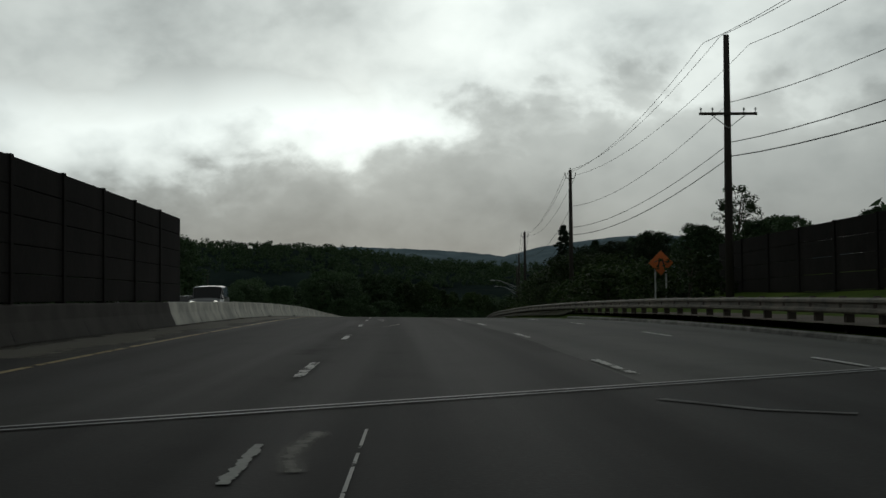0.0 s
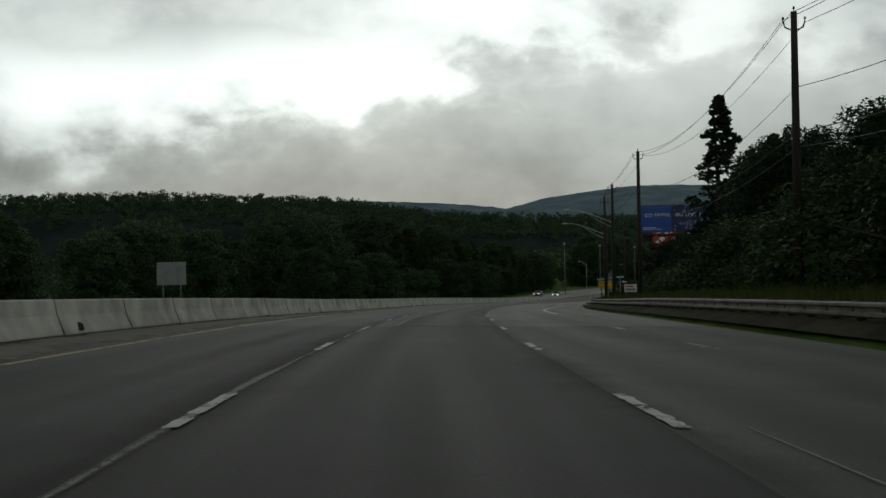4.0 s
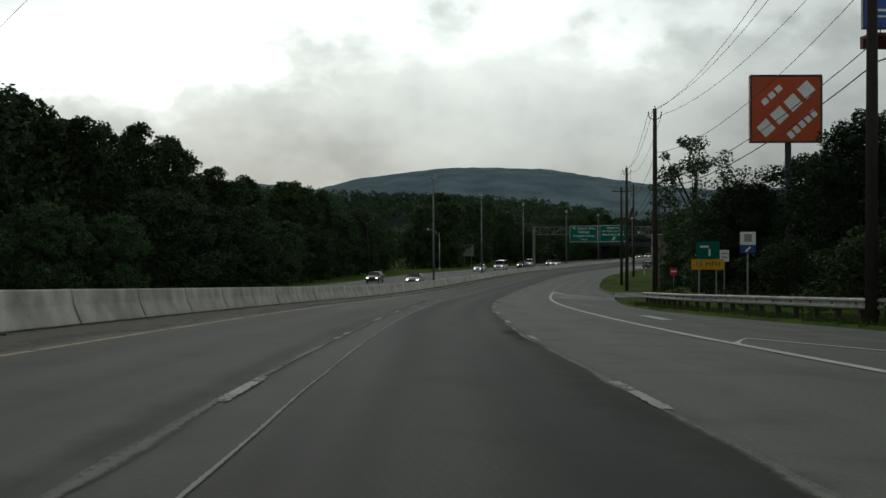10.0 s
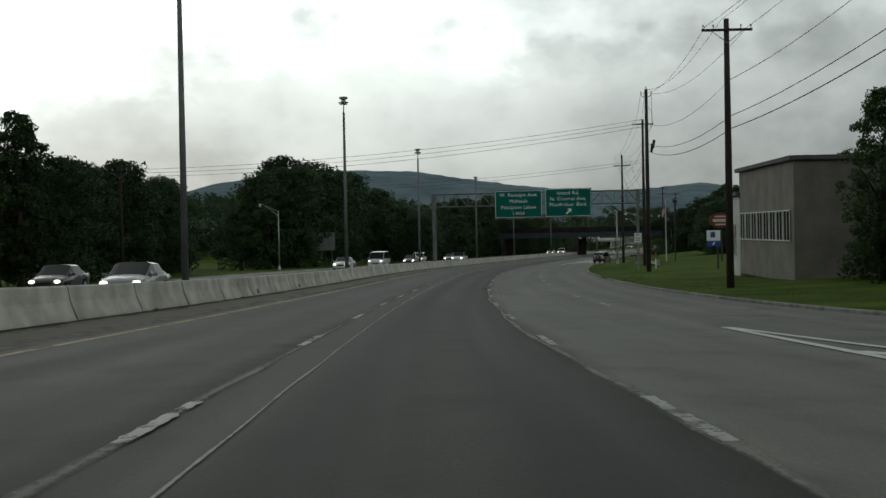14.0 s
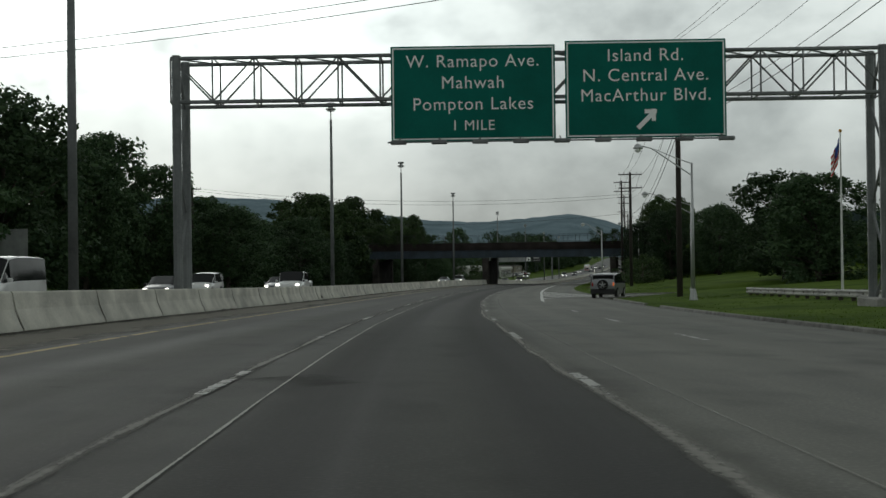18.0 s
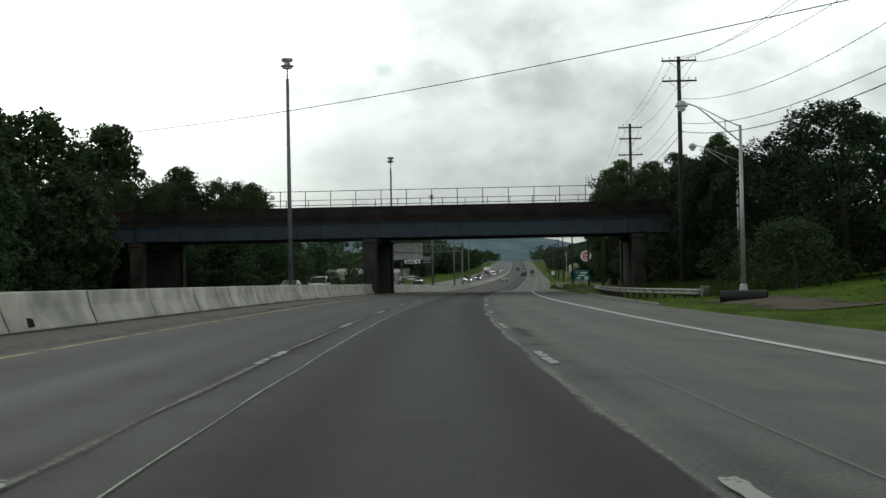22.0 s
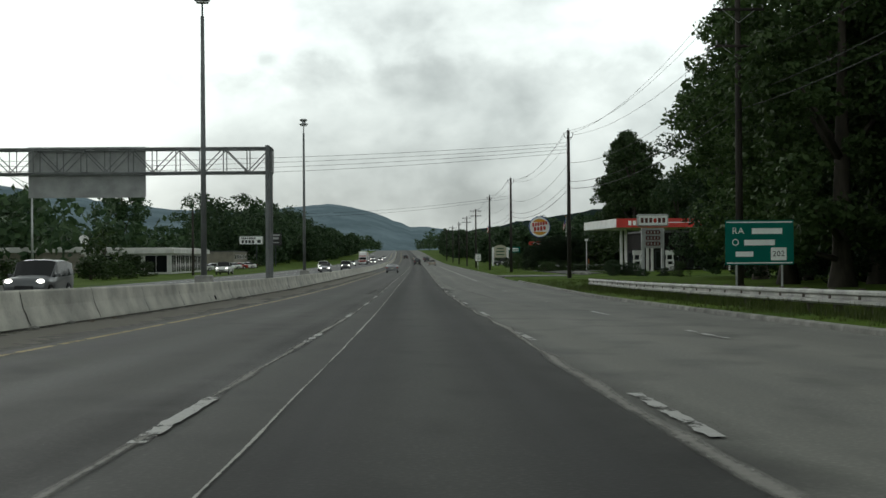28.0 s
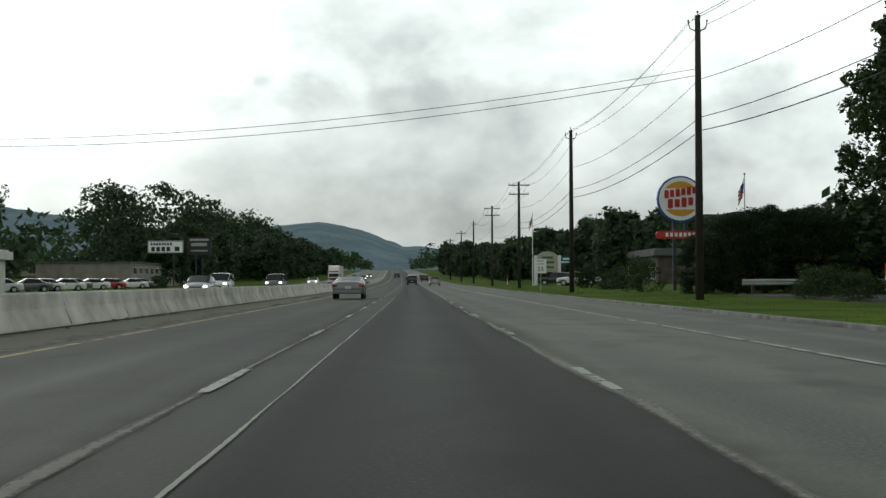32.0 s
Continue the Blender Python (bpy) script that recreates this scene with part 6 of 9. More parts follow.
# ---- painted lines, joints and patches on the near carriageway ----
def strip(name, pts, w, material, parent=road, h=0.013):
    """A painted line through (station, offset) points."""
    bm = bmesh.new()
    dense = []
    for (a, b), (c, d) in zip(pts, pts[1:]):
        n = max(1, int(abs(c - a) / 3) + int(abs(d - b) / 2))
        dense += [(a + (c - a) * i / n, b + (d - b) * i / n) for i in range(n)]
    dense.append(pts[-1])
    rows, uv = [], bm.loops.layers.uv.new("UVMap")
    for i, (s, o) in enumerate(dense):
        p, q = dense[max(i - 1, 0)], dense[min(i + 1, len(dense) - 1)]
        ds, do = q[0] - p[0], q[1] - p[1]
        ln = math.hypot(ds, do) or 1
        ns, no = -do / ln * w / 2, ds / ln * w / 2
        rows.append((bm.verts.new(P(s + ns, o + no, h)), bm.verts.new(P(s - ns, o - no, h))))
    for a, b in zip(rows, rows[1:]):
        f = bm.faces.new((a[0], a[1], b[1], b[0]))
        f.normal_update()
        if f.normal.z < 0:
            f.normal_flip()
    return part(name, bm, material, parent)


strip("edge_line", [(178, 5.4), (200, 5.5), (208, 5.7), (219, 6.1), (228, 6.6), (238, 7.2), (246, 8.8)], 0.14, M["line_solid"])
strip("edge_line", [(286, 5.7), (303, 5.5), (340, 5.55), (376, 5.6), (412, 5.75)], 0.2, M["line_solid"])
strip("edge_line", [(576, 4.88), (588, 5.15), (604, 5.45), (640, 5.5), (666, 5.4), (696, 4.97), (735, 4.75)], 0.2, M["line_solid"])
strip("edge_line", [(905, 5.2), (935, 5.35), (1010, 5.5), (1120, 5.6)], 0.12, M["line_white"])
# hooked corner line and island outline at the first side road
strip("island_line", [(262, 9.7), (256, 9.0), (258, 7.0), (264, 6.4), (286, 9.4), (262, 9.7)], 0.2, M["line_solid"])
strip("gore_line", [(300, 5.5), (303, 6.4), (298, 7.6)], 0.16, M["line_solid"])
strip("arrow_mark", [(318, 7.2), (324, 7.25)], 0.35, M["line_solid"])
# hatched gores before the second side road and before the ramp
strip("gore_line", [(412, 5.8), (400, 7.0), (386, 10.0), (378, 13.0)], 0.2, M["line_solid"])
for k in range(7):
    a = 404 - 4.2 * k
    strip("hatch_line", [(a, 5.75), (a - 2.5 - 0.9 * k, 5.75 + 1.05 * (k + 1))], 0.42, M["line_solid"])
strip("gore_line", [(585.3, 5.1), (588.4, 5.4), (592.7, 6.5), (596.6, 8.2), (599.5, 9.5)], 0.2, M["line_solid"])
for k in range(7):
    a = 600 + 4.0 * k
    strip("hatch_line", [(a, 5.55), (594.5 + 0.5 * k, 5.5 + (a - 595) / 5.0)], 0.36, M["line_solid"])
strip("gore_line", [(628, 5.5), (612, 8.6), (601, 9.6)], 0.16, M["line_solid"])

# darker deck paving before the joint
def deck_paving():
    v, f, uv = [], [], []
    for i in range(13):
        o = -7.95 + 15.4 * i / 12
        e_ = 6.2 + (o + 7.9) * 10.1 / 15.2
        for k in range(9):
            s = -30 + (e_ + 30) * k / 8
            v.append(tuple(P(s, o, 0.005)))
            uv.append((o, s))
            if i and k:
                a = i * 9 + k
                f.append((a - 10, a - 1, a, a - 9))
    me = bpy.data.meshes.new("deck_paving")
    me.from_pydata(v, [], f)
    lay = me.uv_layers.new(name="UVMap")
    for lp in me.loops:
        lay.data[lp.index].uv = uv[lp.vertex_index]
    me.materials.append(M["asphalt_deck"])
    part("deck_paving", me, None, road)


deck_paving()
# skewed bridge joint near the start: two steel edges and a dark gap
for d, w, m_ in ((0.0, 0.07, "lamp_steel"), (0.14, 0.10, "crack"), (0.28, 0.07, "lamp_steel")):
    strip("deck_joint", [(6.3 + d, -7.9), (16.4 + d, 7.3)], w, M[m_], road, 0.016)
strip("worn_line", [(2, -0.85), (9.1, -0.78)], 0.022, M["line_white"], road, 0.014)
smear("worn_dash", 6.6, 8.3, lambda s: -1.43, 0.18, M["wear_paint"], 0.0135, 0.3)
smear("pale_streak", 7.0, 9.0, lambda s: -1.15 + 0.05 * math.sin(s * 3), 0.3, M["wear_pale"], 0.0125, 0.3)
strip("worn_line", [(11.3, 1.7), (10.2, 2.3), (9.8, 2.9)], 0.12, M["seal"], road, 0.014)
smear("pale_streak", 37.2, 43.5, lambda s: float(np.interp(s, [37.2, 41.5, 43.5], [-1.22, -0.6, -0.5])), lambda s: 0.24 * min(1.0, (s - 37.2) * 0.6 + 0.1, (43.5 - s) * 0.6 + 0.1), M["wear_pale"], 0.0125, 0.3)
for k, (s0, o0, o1) in enumerate(((38.0, -7.5, 7.5), (47.0, -5.0, -2.0), (174.0, 2.0, 6.0), (257.4, -2.4, -0.6), (311.5, -1.0, 2.6), (351.5, -2.6, -1.2), (350.5, 2.2, 5.2), (440, -1.9, 2.0), (512, -3.5, 2.0), (545.5, -1.8, 1.0), (634.5, 0.0, 1.6), (697, 1.9, 4.5), (733.4, -5.2, -1.0), (733.2, 0.6, 5.6), (836.2, -1.2, 1.9), (836.6, 1.9, 5.2), (903, -2.6, 1.8), (931, -1.0, 2.8), (932.5, 3.5, 5.2))):
    w_ = wob(s0, 0.12, 1.3, k * 1.7)
    pts = [(w_(o0 + (o1 - o0) * i / 12), o0 + (o1 - o0) * i / 12) for i in range(13)]
    strip("cross_crack", pts, 0.018 + 0.008 * (k % 3), M["wear_crack"] if k % 3 else M["wear_fine"], road, 0.0145)
smear("pale_patch", 52.3, 54.9, lambda s: -1.2, lambda s: 0.66 * math.sqrt(max(0.01, 1 - ((s - 53.6) / 1.3) ** 2)), M["wear_pale"], 0.0125, 0.2)
smear("pale_streak", 47.8, 52.4, lambda s: -1.13 + 0.03 * math.sin(2.2 * s), 0.14, M["wear_pale"], 0.0125, 0.3)
squiggle = wob(2.27, 0.16, 0.35, 3.3)
smear("pale_streak", 48.5, 61, squiggle, 0.1, M["wear_pale"], 0.0125, 0.25)
# dark sunken patches along the joints
for s0, o0, ln, w in ((186, 1.75, 9, 0.7), (210, 2.3, 5, 0.7), (222, 2.2, 5, 0.6), (257, -2.3, 4, 0.6), (351, -2.3, 4, 0.6), (352, 2.1, 5, 0.9), (512, -1.2, 2, 1.6), (452, 1.6, 3, 0.7), (728, -2.6, 9, 1.0), (742, 1.8, 3, 0.6), (862, -2.3, 16, 0.8), (864, 1.9, 14, 1.1), (640, 1.75, 5, 0.5), (300, 1.7, 6, 0.6)):
    smear("dark_patch", s0, s0 + ln, wob(o0, 0.15, 0.6, s0), w, M["wear_hole"], 0.0095, 0.7)


# side-road openings and aprons
def apron(name, s0, s1, o0f, o1, label, material="asphalt_opp"):
    ob = ribbon(name, s0, s1, lambda s: edge(s) - 0.05, o1, 0.17, M[material], 3.0, 0.25, None, 6)
    tagged(ob, label, "side road", kind="structure")


apron("side_road", 243, 255, 0, 60, "grey asphalt mouth of a side road")
apron("side_road", 377, 404, 0, 60, "grey asphalt mouth of a side road")


def slip_road():
    v, f, uv = [], [], []
    for i, d in enumerate((-0.05, 2, 4, 7, 10, 15, 25, 40, 60)):
        for k in range(7):
            o = edge(595) + d
            s = slip_near(o) + (slip_far(o) - slip_near(o)) * k / 6
            o = max(o, edge(s) - 0.05)
            v.append(tuple(P(s, o, 0.012)))
            uv.append((o, s))
            if i and k:
                f.append((7 * i + k - 8, 7 * i + k - 1, 7 * i + k, 7 * i + k - 7))
    me = bpy.data.meshes.new("side_road")
    me.from_pydata(v, [], f)
    lay = me.uv_layers.new(name="UVMap")
    for lp in me.loops:
        lay.data[lp.index].uv = uv[lp.vertex_index]
    me.materials.append(M["asphalt_right"])
    tagged(new("side_road", me), "grey asphalt slip road turning off", "side road", kind="structure")
    for name, line in (("near", slip_near), ("far", slip_far)):
        kb = thing("kerb", pose(0, 0, 0), "worn pale concrete kerb round the mouth of the slip road", "kerb", kind="structure")
        sg = -1 if name == "near" else 1
        os_ = [edge(595) + 0.4 + 1.6 * j for j in range(10)]
        for a, b in zip(os_, os_[1:]):
            bm = bmesh.new()
            rings = [[bm.verts.new(P(line(o) + sg * x, o, z)) for x, z in ((0, -0.12), (0.02, 0.09), (0.05, 0.115), (0.2, 0.115), (0.22, -0.12))] for o in (a, b - 0.03)]
            for k in range(4):
                bm.faces.new((rings[0][k], rings[1][k], rings[1][k + 1], rings[0][k + 1]))
            bm.faces.new(rings[0])
            bm.faces.new(rings[1][::-1])
            bmesh.ops.recalc_face_normals(bm, faces=bm.faces)
            part("kerb_stone", bm, M["kerb"], kb)


slip_road()
apron("driveway", 927, 938, 0, 50, "grey asphalt driveway of the filling station")


# ---- steel guardrails ----
def guardrail(s0, s1, off, label="weathered steel guardrail on short posts beside the road", h=0.62, end_plate=True, steel="rail"):
    f = off if callable(off) else (lambda s, v=off: v)
    ob = thing("guardrail", pose(0, 0, 0), label, "guardrail", "guardrails beside the near lanes")
    prof = [(0.05, 0.16), (0.0, 0.12), (0.0, 0.07), (0.07, 0.03), (0.07, -0.03), (0.0, -0.07), (0.0, -0.12), (0.05, -0.16)]
    n = max(2, int((s1 - s0) / 3.8))
    for i in range(n):
        bm = bmesh.new()
        rows = []
        for q in (s0 + (s1 - s0) * i / n, s0 + (s1 - s0) * (i + 1) / n + 0.1):
            rows.append([(bm.verts.new(P(q, f(q) + x, h + z))) for x, z in prof] + [bm.verts.new(P(q, f(q) + x + 0.012, h + z)) for x, z in prof[::-1]])
        k = len(rows[0])
        for j in range(k):
            bm.faces.new((rows[0][j], rows[0][(j + 1) % k], rows[1][(j + 1) % k], rows[1][j]))
        bm.faces.new(rows[0][::-1])
        bm.faces.new(rows[1])
        part("rail", bm, M[steel], ob)
    m = max(2, int((s1 - s0) / 1.9))
    bm = bmesh.new()
    box(bm, (0, 0, 0.2), (0.16, 0.2, 1.1), 0.01)
    me = finish("post", bm, M["post"])
    bm = bmesh.new()
    box(bm, (-0.13, 0, 0.66), (0.12, 0.14, 0.3), 0.01)
    mb = finish("block", bm, M["post"])
    for i in range(m + 1):
        q = s0 + (s1 - s0) * i / m
        p = part("post", me, None, ob, m=at(q, f(q) + 0.24, h - 0.62))
        part("block", mb, None, p)
    if end_plate:
        bm = bmesh.new()
        for k in range(5):
            box(bm, (0.0, 0.0, 0.42 + 0.12 * k), (0.5, 0.05, 0.10), 0.02)
        part("end_plate", bm, M["galv"], ob, m=at(s0 - 0.1, f(s0) + 0.1, h - 0.62))


guardrail(-60, 236, lambda s: edge(s) + 0.7, steel="rail_dull")
guardrail(256, 350, lambda s: edge(s) + 1.0)
guardrail(523, 576, 16.6)
guardrail(686, 745.5, lambda s: float(np.interp(s, [686, 697, 705, 716, 745.5], [13.0, 11.2, 10.3, 10.2, 10.9])), h=0.34)
guardrail(806, 868, lambda s: edge(s) + 1.5, h=0.5)


def cross_rail(s, o0, o1):
    ob = thing("guardrail", at(s, 0, land(s, (o0 + o1) / 2)), "pale steel guardrail across the end of a car park", "guardrail", "guardrails beside the near lanes")
    n = int((o1 - o0) / 3.8)
    for i in range(n):
        bm = bmesh.new()
        prism(bm, [(o0 + 3.8 * i, 0.5), (o0 + 3.8 * i + 3.85, 0.5), (o0 + 3.8 * i + 3.85, 0.82), (o0 + 3.8 * i, 0.82)], -0.02, 0.02)
        for z in (0.58, 0.74):
            rod(bm, (o0 + 3.8 * i, -0.03, z), (o0 + 3.8 * i + 3.85, -0.03, z), 0.06, 0.06, 6)
        part("rail", bm, M["alu"], ob)
        bm = bmesh.new()
        box(bm, (o0 + 3.8 * i + 0.6, 0.12, 0.3), (0.15, 0.15, 1.0), 0.01)
        part("post", bm, M["post"], ob)


cross_rail(985, 17.5, 29)


# ---- sound walls at the start ----
def sound_wall(s0, s1, o, z0, z1, label, group):
    ob = thing("sound_wall", pose(0, 0, 0), label, "sound wall", group, "structure")
    n = int((s1 - s0) / 4)
    for i in range(n):
        a = s0 + (s1 - s0) * i / n
        L = (s1 - s0) / n
        rows = 5
        for k in range(rows):
            hz = (z1 - z0) / rows
            bm = bmesh.new()
            box(bm, (0, L / 2, z0 + hz * (k + 0.5)), (0.12, L - 0.22, hz - 0.015), 0.012)
            part("plank", bm, M["wall_dark"], ob, m=at(a, o, 0, grade=True))
        bm = bmesh.new()
        box(bm, (0, 0, (z0 + z1) / 2), (0.2, 0.2, z1 - z0 + 0.05), 0.01)
        part("wall_post", bm, M["wall_dark"], ob, m=at(a, o, 0, grade=True))


sound_wall(-60, 46.5, -8.3, 0.82, 3.75, "dark brown plank sound wall standing on the concrete barrier", "sound walls")
sound_wall(-60, 62, 15.0, 0.4, 3.5, "dark brown plank sound wall behind the guardrail", "sound walls")


def earth_verge():
    """Dry bank of earth that rises from the asphalt's edge to the guardrail."""
    v, f = [], []
    ss, ds = np.arange(62, 239, 3.0), (0.02, 0.25, 0.6, 1.1, 1.9)
    for i, q in enumerate(ss):
        for k, d in enumerate(ds):
            v.append(tuple(Q(q, edge(q) + d, 0.05 + 0.03 * noise.noise(Vector((q * 0.6, d * 3, 2.0))))))
            if i and k:
                n = i * len(ds) + k
                f.append((n - len(ds) - 1, n - len(ds), n, n - 1))
    me = bpy.data.meshes.new("earth_verge")
    me.from_pydata(v, [], f)
    me.materials.append(M["verge_earth"])
    me.shade_smooth()
    part("earth_verge", me, None, road)


earth_verge()
ribbon("grey_verge", -60, 62, lambda s: edge(s) + 0.25, 14.9, 0.28, M["earth"], 4, 0, road, 2)


# ---- road signs ----
def post_sign(name, s, o, panels, posts, label, turn=0.0, wood=False, group=""):
    """panels: (x, z, width, height, material key, texts or bars)."""
    ob = thing(name, at(s, o, land(s, o), turn), label, "road sign", group)
    top = max(p[1] for p in panels)
    for x in posts:
        bm = bmesh.new()
        if wood:
            box(bm, (x, 0.08, top / 2), (0.13, 0.13, top + 0.2), 0.01)
        else:
            box(bm, (x, 0.05, top / 2), (0.07, 0.05, top + 0.2), 0.005)
        part("post", bm, M["post"] if wood else M["galv"], ob)
    for x, z, w, h, key, marks in panels:
        bm = bmesh.new()
        box(bm, (x, 0, z), (w, 0.025, h), 0.008, Matrix.Rotation(radians(45), 4, "Y") if name == "warning_sign" else None)
        p = part("panel", bm, M[key], ob)
        bm = bmesh.new()
        box(bm, (x, 0.016, z), (w * 0.98, 0.006, h * 0.98), 0, Matrix.Rotation(radians(45), 4, "Y") if name == "warning_sign" else None)
        part("panel_back", bm, M["sign_back"], p)
        for mk in marks:
            if mk[0] == "text":
                letters("lettering", mk[1], mk[4], M[mk[5]], p, x + mk[2], z + mk[3], -0.018)
            else:
                bm = bmesh.new()
                box(bm, (x + mk[1], -0.016, z + mk[2]), (mk[3], 0.006, mk[4]), rot=Matrix.Rotation(radians(mk[6] if len(mk) > 6 else 0), 4, "Y"))
                part("marking", bm, M[mk[5]], p)
    return ob


post_sign("exit_lane_sign", 293, 12.05, [(0, 3.25, 1.95, 0.42, "sign_green", [("text", "SHOPPING CTR", 0, 0, 0.30, "sign_white"), ("bar", 0, 0.185, 1.85, 0.02, "sign_white"), ("bar", 0, -0.185, 1.85, 0.02, "sign_white")]),
                                          (0, 2.5, 1.95, 1.05, "sign_yellow", [("text", "RIGHT LANE", 0, 0.3, 0.30, "sign_black"), ("text", "FOR", 0, 0, 0.30, "sign_black"), ("text", "EXIT ONLY", 0, -0.3, 0.30, "sign_black")])],
          (-0.55, 0.55), "green and yellow exit lane sign on two posts behind the guardrail", 0, True)
post_sign("notice_sign", 286, 12.8, [(0, 1.25, 1.2, 0.62, "sign_white", [("bar", -0.2, 0.16, 0.7, 0.12, "sign_black"), ("bar", 0, -0.1, 1.0, 0.13, "sign_black")])], (-0.4, 0.4), "small white notice board with unreadable dark print")
M["sign_blue"] = mat("sign_blue", (0.02, 0.07, 0.32), 0.5, 0.12, 1, 15, 0)
post_sign("service_sign", 337, 13.6, [(0, 3.2, 0.72, 0.6, "sign_white", [("bar", 0, 0.02, 0.34, 0.36, "sign_back")]), (0, 2.7, 0.72, 0.36, "sign_blue", [("bar", 0, 0, 0.1, 0.3, "sign_white", 45)])], (0,), "small white and blue service sign on a post")
post_sign("exit_speed_sign", 354, 14.4, [(0, 3.1, 1.35, 1.0, "sign_green", [("bar", -0.2, 0.2, 0.5, 0.12, "sign_white"), ("bar", 0.1, -0.15, 0.12, 0.4, "sign_white")]), (0, 2.25, 1.9, 0.62, "sign_yellow", [("text", "15 MPH", 0, 0, 0.42, "sign_black")])], (-0.5, 0.5), "green and yellow ramp sign reading 15 MPH")
post_sign("regulation_sign", 362, 16.6, [(0, 2.9, 0.6, 0.76, "sign_white", [("bar", 0, 0.15, 0.36, 0.1, "sign_back"), ("bar", 0, -0.1, 0.36, 0.1, "sign_back")])], (0,), "small white regulatory sign on a post")
post_sign("street_name_sign", 256, 13.6, [(0, 2.9, 1.0, 0.26, "sign_green", [("bar", 0, 0, 0.75, 0.1, "sign_white")])], (0,), "green street name blade on a thin post")
post_sign("yard_sign", 232, 13.6, [(0, 1.3, 1.1, 0.7, "sign_white", [("bar", -0.1, 0.18, 0.7, 0.12, "sign_red"), ("bar", 0, -0.12, 0.9, 0.2, "sign_back")])], (-0.4, 0.4), "small pale yard sign among tall grass")
post_sign("warning_sign", 59, 11.5, [(0, 1.9, 0.8, 0.8, "sign_orange", [("bar", -0.09, 0, 0.06, 0.42, "sign_black", 8), ("bar", 0.11, 0, 0.06, 0.42, "sign_black", -14)])], (-0.25, 0.25), "orange construction warning sign with a black symbol")
post_sign("do_not_enter_sign", 411, 17.9, [(0, 2.0, 0.75, 0.75, "sign_red", [("bar", 0, 0, 0.55, 0.14, "sign_white")])], (0,), "red square entry prohibition sign with a white bar")
post_sign("regulation_sign", 498, 13.4, [(0, 2.9, 0.62, 0.8, "sign_white", [("bar", -0.03, 0.25, 0.26, 0.12, "sign_back"), ("bar", 0, -0.05, 0.36, 0.08, "sign_back"), ("bar", 0, -0.22, 0.36, 0.08, "sign_back")])], (0,), "small white prohibition sign on a leaning post")
post_sign("service_sign", 494, 19.2, [(0, 2.75, 1.1, 0.85, "sign_white", [("bar", -0.05, 0.08, 0.36, 0.45, "sign_blue")]), (0, 2.08, 1.1, 0.45, "sign_blue", [("bar", 0, 0.02, 0.1, 0.3, "sign_white", 45)])], (0.35,), "white and blue service sign on a wooden post", 0, True)
post_sign("direction_sign", 848, 13.6, [(0, 2.0, 2.7, 1.75, "sign_green", [("text", "RA", -0.85, 0.45, 0.36, "sign_white"), ("bar", 0.3, 0.45, 1.2, 0.22, "sign_white"), ("text", "O", -0.95, 0.0, 0.36, "sign_white"), ("bar", 0.0, 0.0, 1.2, 0.22, "sign_white"), ("bar", 0.75, -0.45, 0.62, 0.5, "sign_white"), ("text", "202", 0.75, -0.45, 0.3, "sign_black"), ("bar", -0.6, -0.45, 0.7, 0.2, "sign_white"), ("bar", 0, 0.8, 2.6, 0.04, "sign_white"), ("bar", 0, -0.8, 2.6, 0.04, "sign_white")])], (-0.9, 0.9), "green direction sign with white lettering on two posts")
post_sign("speed_limit_sign", 1024, 10.6, [(0, 2.1, 0.95, 1.2, "sign_white", [("text", "SPEED", 0, 0.42, 0.22, "sign_black"), ("text", "LIMIT", 0, 0.17, 0.22, "sign_black"), ("text", "55", 0, -0.25, 0.5, "sign_black")])], (0,), "white speed limit sign reading 55")
# plain boards seen from behind beyond the oncoming lanes
for s, o, w, h, zc in ((224, -26.4, 2.6, 2.0, 3.4), (599, -35.8, 3.0, 3.0, 4.15), (314, -35, 1.5, 1.2, 2.2), (384, -37, 1.2, 1.2, 2.4), (136, -30.5, 1.5, 1.8, 3.0), (1010, -60, 1.0, 1.0, 2.0)):
    post_sign("road_sign_back", s, o, [(0, zc, w, h, "sign_back", [("bar", -w * 0.3, 0, 0.1, h, "galv"), ("bar", w * 0.3, 0, 0.1, h, "galv")])], (-w * 0.3, w * 0.3), "grey metal back of a sign facing oncoming traffic", 0, False, "sign backs beyond the oncoming lanes")


def marker_post(s, o):
    ob = thing("marker_post", at(s, o, land(s, o)), "slim white marker post with an orange top", "marker post")
    for z, h, key in ((0.45, 0.95, "sign_white"), (1.25, 0.65, "sign_orange")):
        bm = bmesh.new()
        rod(bm, (0, 0, z - h / 2), (0, 0, z + h / 2), 0.055, 0.055, 8)
        part("lower_post" if z < 1 else "orange_top", bm, M[key], ob)


marker_post(508, 15.6)
marker_post(983, 24.5)
marker_post(1120, 15)


# orange square shop sign on a pole, its lettering drawn as plain pale bars
SGN_S, SGN_O, SGN_H = 359.0, 19.9, 12.1
hd = thing("shop_sign", at(SGN_S, SGN_O, land(SGN_S, SGN_O), 4), "orange square shop sign with diagonal pale marks on a dark pole", "shop sign")
z0 = SGN_H - land(SGN_S, SGN_O)
bm = bmesh.new()
box(bm, (0, 0, z0), (4.5, 0.4, 4.2), 0.03)
pn = part("panel", bm, mat("shop_orange", (0.5, 0.07, 0.012), 0.5, 0.1, 0.6, 10, 0), hd)
bm = bmesh.new()
for cx, cz, sx, sz in ((0, 2.06, 4.5, 0.12), (0, -2.06, 4.5, 0.12), (-2.2, 0, 0.12, 4.0), (2.2, 0, 0.12, 4.0)):
    box(bm, (cx, -0.21, z0 + cz), (sx, 0.03, sz))
